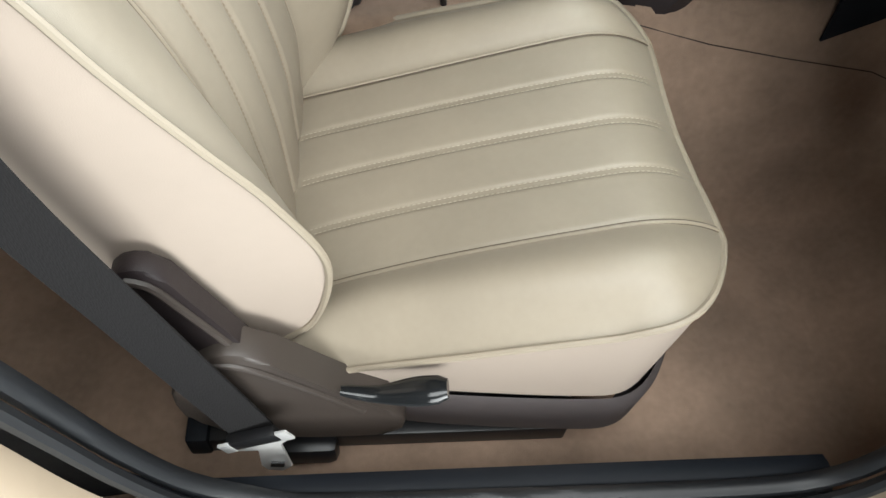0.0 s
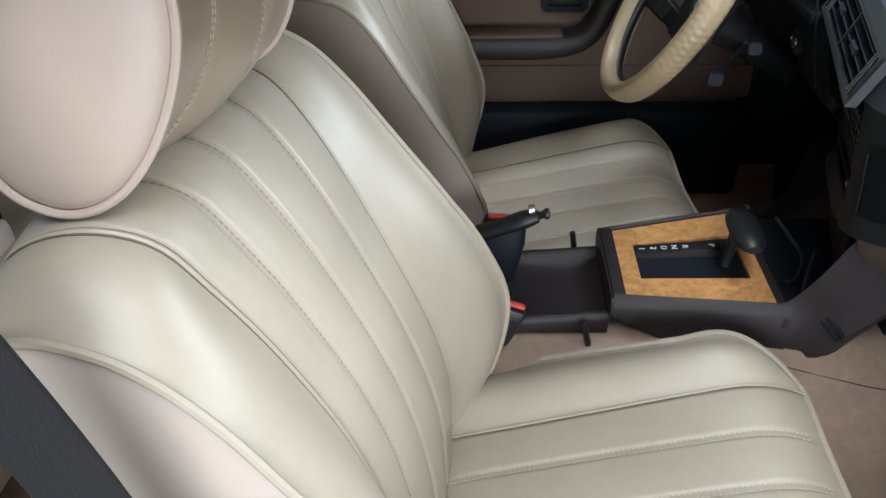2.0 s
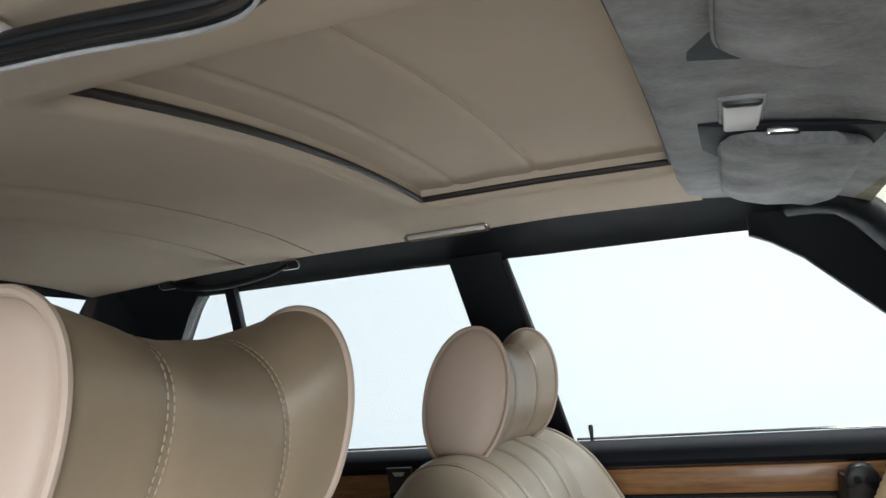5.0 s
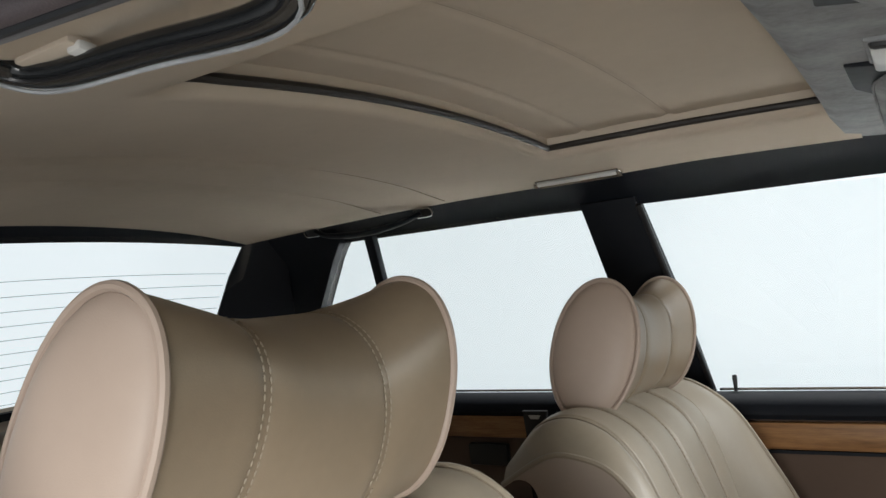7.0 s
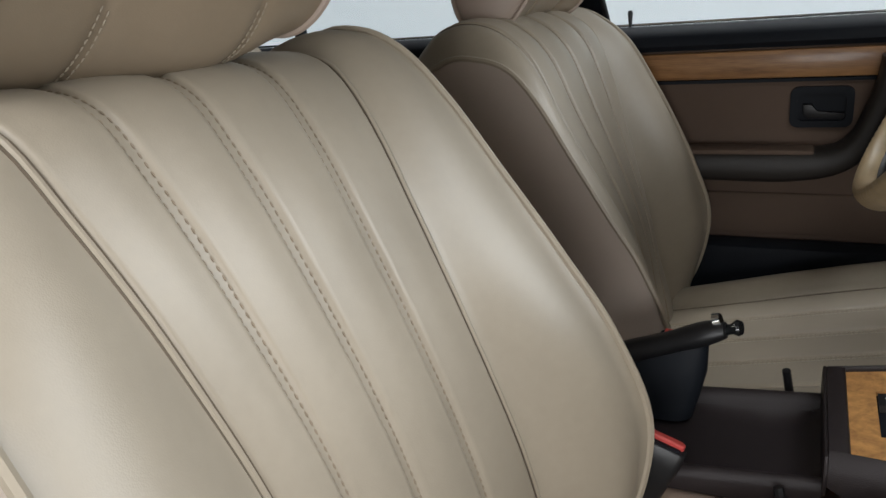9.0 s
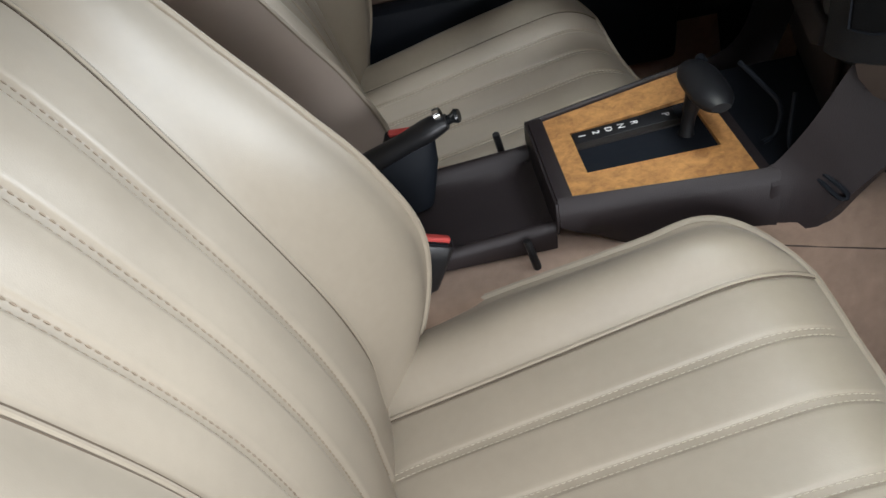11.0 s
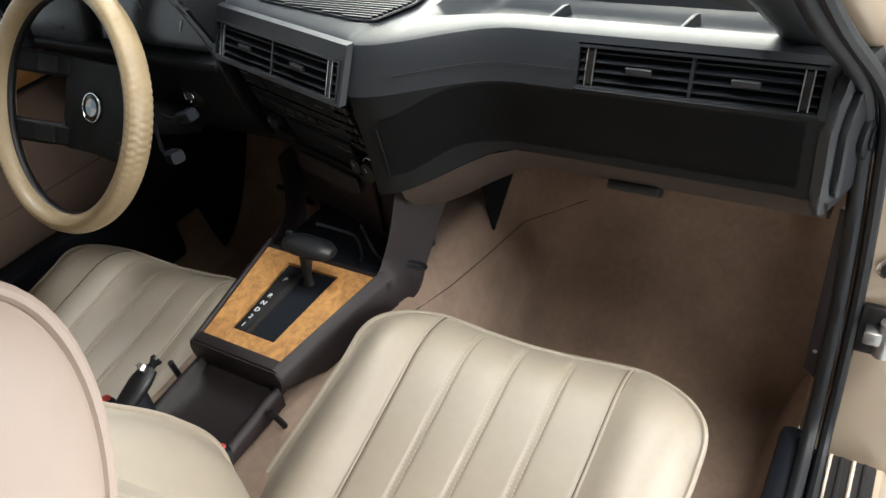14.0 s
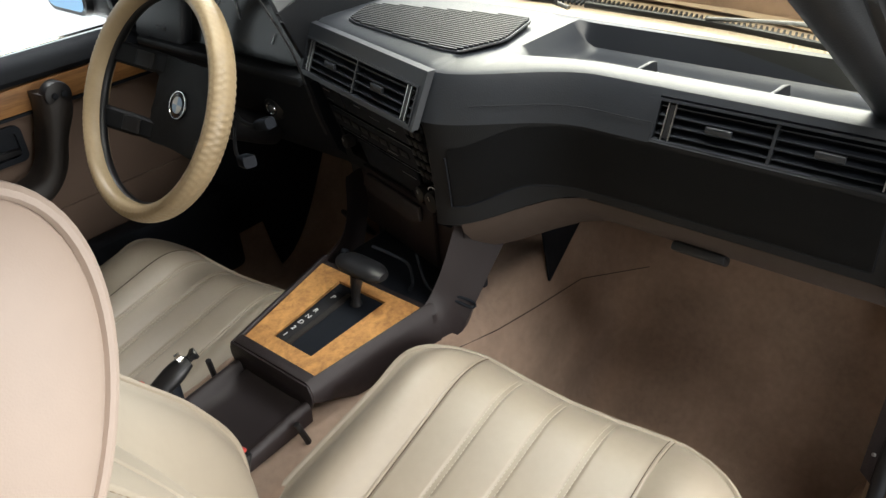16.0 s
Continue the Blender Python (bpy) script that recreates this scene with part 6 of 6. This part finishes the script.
for y, z, a, l in ((0.64, 0.745, 0.6, 0.03), (0.66, 0.72, 2.0, 0.02), (0.75, 0.75, 1.1, 0.045), (0.84, 0.745, 2.3, 0.04)):
    x = 0.650 + (z - 0.690) * 0.262
    part("needle", tubed([(x, y, z), (x + 0.26 * l * math.sin(a), y + l * math.cos(a), z + l * math.sin(a))], 0.0009, 5), STEEL, cluster)
part("lower_edge", boxed((0.640, 0.80, 0.682), (0.05, 0.50, 0.018), bevel=0.006), DASH_LOW, cluster)
side_panel = part("outer_panel", boxed((0.655, 0.985, 0.74), (0.03, 0.165, 0.115), rot(0, 14), 0.006), DASH, cluster)
vent("air_vent", Vector((0.628, 0.915, 0.690)), Vector((0.0, 1, 0)), Vector((-1, 0, 0)), 0.100, 0.042, 0.35, 1, "small black slatted air vent beside the instruments")
solo("cluster_cable", tubed(spline([(0.600, 0.62, 0.845), (0.598, 0.575, 0.80), (0.61, 0.548, 0.74), (0.618, 0.535, 0.68), (0.63, 0.53, 0.62), (0.64, 0.528, 0.585)], 30), 0.002, 6), BLACK, "thin black cable hanging from the cluster hood", "cable")
rows = []
for y in np.linspace(0.560, 1.105, 10):
    rows.append([Vector((x, y, z)) for x, z in ((0.640, 0.690), (0.650, 0.660), (0.665, 0.60), (0.690, 0.53), (0.74, 0.475), (0.86, 0.45), (1.15, 0.44), (1.15, 0.48), (0.86, 0.60), (0.70, 0.69))])
solo("knee_panel", loft(rows), BLACK_MATT, "black knee panel under the driver's dashboard", kind="structure")
solo("stack_side", slabbed([(0.700, 0.560, 0.690), (0.90, 0.560, 0.70), (0.95, 0.540, 0.30), (0.80, 0.530, 0.34), (0.745, 0.545, 0.48)], (0, 0.02, 0), 0.003), BLACK_MATT, "dark driver's side of the centre stack", kind="structure")
for y, z, s in ((0.70, 0.17, 0.09), (0.86, 0.13, 0.06)):
    p = thing("pedal", "black rubber pedal in the driver's footwell", "pedal", group="pedals", at=(1.0, y, z))
    part("pad", boxed((0.98, y, z), (0.012, s, 0.10), rot(0, -35), 0.004), RUBBER, p)
    part("arm", tubed([(0.985, y, z + 0.03), (1.03, y, 0.33), (1.06, y, 0.45)], 0.008, 8), BLACK, p)

# ---- mirrors, visors, lamps and handles ----
mir = thing("rear_view_mirror", "black interior mirror hanging from the header", "mirror", at=(0.48, 0.41, 1.05))
part("housing", boxed((0.502, 0.412, 1.050), (0.030, 0.20, 0.062), rot(0, 8, -14), 0.012, 3), BLACK, mir)
part("mirror_glass", boxed((0.4855, 0.408, 1.048), (0.003, 0.185, 0.050), rot(0, 8, -14), 0.001), MIRROR, mir)
part("stem", tubed(spline([(0.515, 0.405, 1.060), (0.50, 0.39, 1.095), (0.462, 0.38, 1.112)], 10), [0.008, 0.007, 0.007, 0.007, 0.007, 0.008, 0.009, 0.011, 0.014, 0.018], 10), BLACK, mir)
part("toggle", tubed([(0.505, 0.412, 1.022), (0.497, 0.412, 1.004)], 0.006, 8), BLACK, mir)

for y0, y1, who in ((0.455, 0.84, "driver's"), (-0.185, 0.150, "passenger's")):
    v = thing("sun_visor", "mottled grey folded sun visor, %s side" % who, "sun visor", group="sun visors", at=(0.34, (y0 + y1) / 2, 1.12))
    rows = []
    for k, y in enumerate(np.linspace(y0, y1, 22)):
        f = 1 - 0.42 * abs((k - 10.5) / 10.5) ** 12
        d = 0.022 * (abs(y - MID) / 0.5) ** 2
        c = Vector((0.345, y, 1.119 - d))
        rows.append([c + Vector((math.copysign(abs(math.cos(a)) ** 0.5, math.cos(a)) * 0.078 * f, 0, math.copysign(abs(math.sin(a)) ** 0.7, math.sin(a)) * 0.009 - 0.18 * math.cos(a) * 0.075)) for a in np.linspace(0, math.tau, 22, endpoint=False)])
    pad = part("visor_pad", loft(rows), GREY_VISOR, v)
    part("pad_welt", tubed([r[11] + Vector((-0.001, 0, 0)) for r in rows[1:-1]], 0.0016, 6), GREY_VISOR, pad)
    part("hinge_rod", tubed([(0.405, y0 - 0.02, 1.118), (0.405, y1, 1.112)], 0.005, 8), BLACK, v)
    # black plate paints the shadow gap between visor and header
    part("visor_gap_shade", boxed((0.338, (y0 + y1) / 2 + (0.012 if y0 < 0.3 else -0.008), 1.1275), (0.185, y1 - y0 + 0.046, 0.006), rot(0, 10), 0.002), BLACK_MATT, v, "black plate for the shadow gap behind the visor")
ml = thing("map_lamp", "white square map lamp in the grey header", "lamp", at=(0.29, 0.365, 1.135))
part("lens", boxed((0.290, 0.392, 1.1375), (0.036, 0.106, 0.012), rot(0, 6), 0.004), LAMP_LENS, ml, "milky white lens")
part("slot", boxed((0.290, 0.332, 1.1375), (0.037, 0.014, 0.012), rot(0, 6), 0.005), BLACK, ml)
part("bezel", boxed((0.290, 0.386, 1.1405), (0.044, 0.128, 0.008), rot(0, 6), 0.003), GREY_VISOR, ml)
clip = thing("visor_clip", "small black and chrome clip between the visors", "visor clip", at=(0.325, 0.45, 1.128))
part("clip_body", boxed((0.332, 0.447, 1.128), (0.034, 0.016, 0.012), rot(0, 8), 0.003), BLACK, clip)
part("clip_edge", boxed((0.330, 0.437, 1.127), (0.030, 0.004, 0.010), rot(0, 8), 0.001), CHROME, clip)
part("clip_edge", boxed((0.317, 0.447, 1.129), (0.004, 0.014, 0.012), rot(0, 8), 0.001), CHROME, clip)

cl = thing("roof_lamp", "slim milky roof lamp with chrome edges on the driver's roof rail", "lamp", at=(-0.2, 0.862, 1.125))
part("lens", boxed((-0.205, 0.858, 1.128), (0.148, 0.022, 0.008), rot(30), 0.003), LAMP_LENS, cl)
part("edge_strip", boxed((-0.205, 0.8475, 1.1315), (0.156, 0.003, 0.006), rot(30), 0.001), CHROME, cl)
part("edge_strip", boxed((-0.205, 0.868, 1.1215), (0.156, 0.003, 0.006), rot(30), 0.001), CHROME, cl)
for x in (-0.282, -0.127):
    part("end_cap", boxed((x, 0.858, 1.128), (0.008, 0.024, 0.010), rot(30), 0.002), CHROME, cl)


def bracket(m, wide, high):
    """A thin bright outline round the foot of a handle."""
    return tubed([m @ Vector((x, 0, z)) for x, z in round_rect(wide, high, high * 0.4)], 0.0012, 6, True)


def rear_handle():
    g = thing("grab_handle", "slim black folding grab handle over the rear door", "grab handle", group="grab handles", at=(-0.70, 0.89, 1.10))
    sp = spline([(-0.845, 0.888, 1.106), (-0.80, 0.878, 1.092), (-0.70, 0.874, 1.086), (-0.61, 0.880, 1.096), (-0.56, 0.888, 1.112)], 28)
    part("grip", tubed(sp, [0.008 + 0.004 * math.sin(math.pi * i / 27) for i in range(28)], 12, flat=0.6), BLACK_MATT, g)
    for x, z in ((-0.858, 1.108), (-0.556, 1.114)):
        foot = part("foot", boxed((x, 0.893, z), (0.040, 0.012, 0.018), rot(30), 0.005), BLACK, g)
        part("foot_outline", bracket(Matrix.Translation((x, 0.8875, z - 0.003)) @ rot(30).to_4x4(), 0.044, 0.020), CHROME, foot, "thin chrome outline")
    return g


def door_handle_loop():
    """The deep loop over the passenger door: a ribbed flat grip with a pale rim."""
    g = thing("grab_handle", "dark glossy ribbed grab handle over the passenger door", "grab handle", group="grab handles", at=(0.0, -0.18, 1.12))
    sp = spline([(0.100, -0.208, 1.128), (0.100, -0.190, 1.116), (0.088, -0.166, 1.107), (0.060, -0.162, 1.102), (-0.016, -0.162, 1.108), (-0.085, -0.163, 1.112), (-0.112, -0.172, 1.117), (-0.110, -0.198, 1.122), (-0.095, -0.212, 1.128)], 44)
    grip = part("grip", tubed(sp, 0.0092, 14, flat=0.62), GLOSS_BLACK, g)
    part("rim_line", tubed([p + np.array((0, 0.0015, -0.0088)) for p in map(np.array, sp[3:-3])], 0.0012, 6), GREY_VISOR, grip, "pale moulded rim")
    part("rib", tubed([p + np.array((0, -0.0050, -0.0036)) for p in map(np.array, sp[3:-3])], 0.0016, 6), BLACK, grip)
    part("foot", boxed((0.100, -0.207, 1.132), (0.030, 0.022, 0.012), bevel=0.004), DASH_LOW, g)
    part("foot", boxed((-0.093, -0.211, 1.131), (0.030, 0.022, 0.012), bevel=0.004), DASH_LOW, g)
    return g


rear_handle()
door_handle_loop()
hook = thing("coat_hook", "pale plastic coat hook on the headliner beside the handle", "coat hook", at=(-0.078, -0.173, 1.12))
part("hook_base", boxed((-0.078, -0.171, 1.1205), (0.050, 0.014, 0.006), rot(-8), 0.002), HEADLINER, hook)
part("hook_lip", boxed((-0.056, -0.168, 1.1170), (0.012, 0.012, 0.006), rot(-8), 0.002), LAMP_LENS, hook)

# door mirror outside the driver's window
dm = thing("door_mirror", "beige door mirror with blue-tinted glass outside the window", "mirror", at=(0.62, 1.27, 0.77))
part("shell", loft([[Vector((x, 1.275 + yy * s, 0.770 + zz * s2)) for yy, zz in round_rect(0.175, 0.115, 0.03)] for x, s, s2 in ((0.600, 1.0, 1.0), (0.612, 1.04, 1.04), (0.650, 0.95, 0.95), (0.70, 0.6, 0.6), (0.715, 0.3, 0.3))]), BLACK, dm)
part("glass", slabbed([Vector((0.598, 1.275 + yy, 0.770 + zz)) for yy, zz in round_rect(0.158, 0.098, 0.024)], (0.003, 0, 0)), material("blue_tinted_mirror", (0.33, 0.55, 0.80), 0.03, metal=1.0, vary=0.0), dm)
part("foot", boxed((0.645, 1.17, 0.735), (0.06, 0.09, 0.05), bevel=0.01), BLACK, dm)
solo("mirror_sail", slabbed([side(0.60, 0.79, 1, -0.012), side(0.70, 0.672, 1, -0.012), side(0.64, 0.672, 1, -0.012)], (0, 0.02, 0), 0.003), BLACK_MATT, "black triangular panel at the front of the window", kind="structure")

# ---- belts ----


def strap(bm, pts, wide, across, thick=0.0016):
    """A flat belt along pts; across is the direction of its width."""
    sp = [Vector(p) for p in spline(pts, 30)]
    rows = []
    for i, p in enumerate(sp):
        d = (sp[min(29, i + 1)] - sp[max(0, i - 1)]).normalized()
        a = (Vector(across) - d * Vector(across).dot(d)).normalized()
        n = d.cross(a)
        rows.append([p + a * wide / 2 + n * thick, p - a * wide / 2 + n * thick, p - a * wide / 2 - n * thick, p + a * wide / 2 - n * thick])
    vs = sheet(bm, rows, wrap=True)
    bm.faces.new(vs[0])
    bm.faces.new(list(reversed(vs[-1])))
    return bm


belt = thing("seat_belt", "black passenger seat belt with a chrome tongue", "seat belt", at=(0.05, -0.33, 0.1))
part("webbing", strap(bmesh.new(), [(-0.235, -0.300, 1.02), (-0.160, -0.322, 0.92), (-0.105, -0.334, 0.78), (-0.062, -0.336, 0.575), (-0.02, -0.334, 0.41), (0.045, -0.332, 0.165)], 0.050, (1, 0.1, 0.25)), WEBBING, belt)
tong = part("tongue", slabbed([(0.030 + x, -0.346, 0.135 + z) for x, z in ((-0.012, 0.020), (0.052, 0.048), (0.060, 0.035), (0.045, 0.018), (0.052, -0.055), (0.040, -0.070), (0.022, -0.065), (0.016, -0.050), (0.020, 0.002), (-0.008, 0.000))], (0, 0.004, 0), 0.001), TONGUE_SHINE, belt, "bright metal tongue")
part("tongue_slot", boxed((0.066, -0.3475, 0.093), (0.016, 0.003, 0.012), rot(0, 10)), BLACK, tong)
part("tongue_cover", boxed((0.048, -0.343, 0.168), (0.062, 0.014, 0.022), rot(0, -24), 0.004), BLACK, belt)
for dx, dz in ((-0.030, -0.010), (0.036, 0.022)):
    part("tongue_ear", boxed((0.048 + dx, -0.349, 0.165 + dz), (0.014, 0.004, 0.022), rot(0, -24), 0.001), TONGUE_SHINE, tong)
part("floor_anchor", boxed((0.095, -0.292, -0.01), (0.075, 0.03, 0.05), bevel=0.012), BLACK, belt)

guide = thing("belt_guide", "black seat belt guide hanging at the centre pillar", "belt guide", at=(-0.44, 1.06, 0.6))
part("webbing", strap(bmesh.new(), [(-0.442, 1.085, 0.665), (-0.446, 1.07, 0.60), (-0.44, 1.06, 0.50), (-0.42, 1.06, 0.36)], 0.048, (1, 0, 0)), WEBBING, guide)
part("plate", slabbed([(-0.470, 1.062, 0.672), (-0.412, 1.062, 0.672), (-0.418, 1.062, 0.630), (-0.466, 1.062, 0.620)], (0, 0.012, 0), 0.003), BLACK, guide)
part("slot_mark", slabbed([(-0.455, 1.0605, 0.663), (-0.427, 1.0605, 0.663), (-0.432, 1.0605, 0.655), (-0.450, 1.0605, 0.655)], (0, 0.002, 0)), STEEL, guide)

# ---- rear seat ----
rear = thing("rear_bench", "cream leather rear bench with a folded armrest", "car seat", at=(-0.9, MID, -0.05))
prof = [(-0.62, 0.10), (-0.60, 0.22), (-0.600, 0.30), (-0.625, 0.345), (-0.70, 0.352), (-0.85, 0.318), (-0.92, 0.30), (-0.92, 0.10)]
part("bench", loft([[Vector((x, y, z - 0.02 * abs((y - MID) / 0.7) ** 6)) for x, z in spline(prof + prof[:1], 40)[:-1]] for y in np.linspace(-0.36, 1.085, 26)]), LEATHER, rear)
prof = [(-0.84, 0.28), (-0.83, 0.40), (-0.87, 0.56), (-0.925, 0.70), (-0.965, 0.775), (-1.01, 0.795), (-1.06, 0.77), (-1.02, 0.50), (-0.95, 0.28)]
rows = []
for y in np.linspace(-0.36, 1.085, 60):
    f = 0.010 * abs(math.sin((y - MID) / 0.09 * math.pi / 1.0)) if 0.10 < abs(y - MID) < 0.55 else 0.0
    e = 0.05 * max(0, abs(y - MID) - 0.60) / 0.12
    rows.append([Vector((x + f * 0.8 + (e if x > -1.0 else 0), y, z - e * 1.2 * (z > 0.6))) for x, z in spline(prof + prof[:1], 44)[:-1]])
part("rear_backrest", loft(rows), LEATHER, rear)
arm = part("armrest", boxed((-0.80, MID - 0.02, 0.452), (0.26, 0.20, 0.085), rot(0, -6), 0.022, 3), LEATHER, rear, "folded-down padded armrest")
# black filler for the shade between armrest and base
part("armrest_gap_shade", boxed((-0.79, MID - 0.02, 0.402), (0.22, 0.19, 0.012)), BLACK_MATT, arm)
part("armrest_base", boxed((-0.795, MID - 0.02, 0.362), (0.25, 0.205, 0.07), bevel=0.018, seg=3), LEATHER_SIDE, rear)
rb = thing("seat_belt", "black rear seat belt lying over the bench backrest", "seat belt", at=(-0.95, 0.95, 0.6))
part("webbing", strap(bmesh.new(), [(-1.03, 0.93, 0.812), (-0.965, 0.945, 0.806), (-0.905, 0.962, 0.735), (-0.830, 0.99, 0.56), (-0.785, 1.005, 0.42), (-0.76, 1.01, 0.365)], 0.052, (0, 1, 0.15)), WEBBING, rb)
solo("parcel_shelf", boxed((-1.26, MID, 0.775), (0.46, 1.30, 0.02), bevel=0.004), HEADLINER, "beige cloth parcel shelf under the rear window", kind="structure")

# ---- outside the windscreen ----
bm = bmesh.new()
sheet(bm, [[Vector((x - 0.10 * ((y - MID) / 0.7) ** 2, y, 0.728 - 0.05 * max(0, x - 1.1) - 0.06 * ((y - MID) / 0.8) ** 4)) for y in np.linspace(MID - 0.82, MID + 0.82, 14)] for x in np.linspace(1.205, 2.5, 10)])
solo("bonnet", bm, PAINT, "pale beige bonnet ahead of the windscreen", kind="structure")
cowl = thing("cowl_grille", "pale slatted cowl grille at the foot of the windscreen", "grille", at=(1.08, MID, 0.715))
part("tray", slabbed([(0.98, MID - 0.66, 0.700), (0.98, MID + 0.66, 0.700), (1.21, MID + 0.66, 0.715), (1.21, MID - 0.66, 0.715)], (0, 0, -0.01)), PAINT, cowl)
bm = bmesh.new()
for k in range(120):
    y = MID - 0.60 + 0.01 * k
    box(bm, (1.158 - 0.10 * ((y - MID) / 0.7) ** 2, y, 0.7165), (0.042, 0.0035, 0.006), rot(0, 0, 12))
tagged(part("fins", bm, BLACK_MATT, cowl), kind="stuff")
wp = thing("windscreen_wiper", "black parked wiper at the foot of the windscreen", "wiper", at=(1.03, 0.0, 0.735))
part("blade", tubed(spline([(0.965, -0.24, 0.752), (1.005, -0.02, 0.753), (1.02, 0.24, 0.753)], 12), 0.006, 8), BLACK, wp)
part("arm", tubed(spline([(1.03, -0.27, 0.740), (1.025, -0.15, 0.765), (1.01, 0.02, 0.760)], 10), [0.012, 0.011, 0.010, 0.009, 0.008, 0.007, 0.006, 0.006, 0.006, 0.005], 8, flat=0.5), BLACK, wp)
wp = thing("windscreen_wiper", "second black wiper parked ahead of the driver", "wiper", at=(1.03, 0.5, 0.735))
part("blade", tubed(spline([(1.02, 0.30, 0.752), (1.00, 0.55, 0.753), (0.96, 0.82, 0.752)], 12), 0.006, 8), BLACK, wp)
part("arm", tubed(spline([(1.03, 0.28, 0.740), (1.03, 0.42, 0.765), (1.00, 0.56, 0.760)], 10), 0.007, 8, flat=0.5), BLACK, wp)
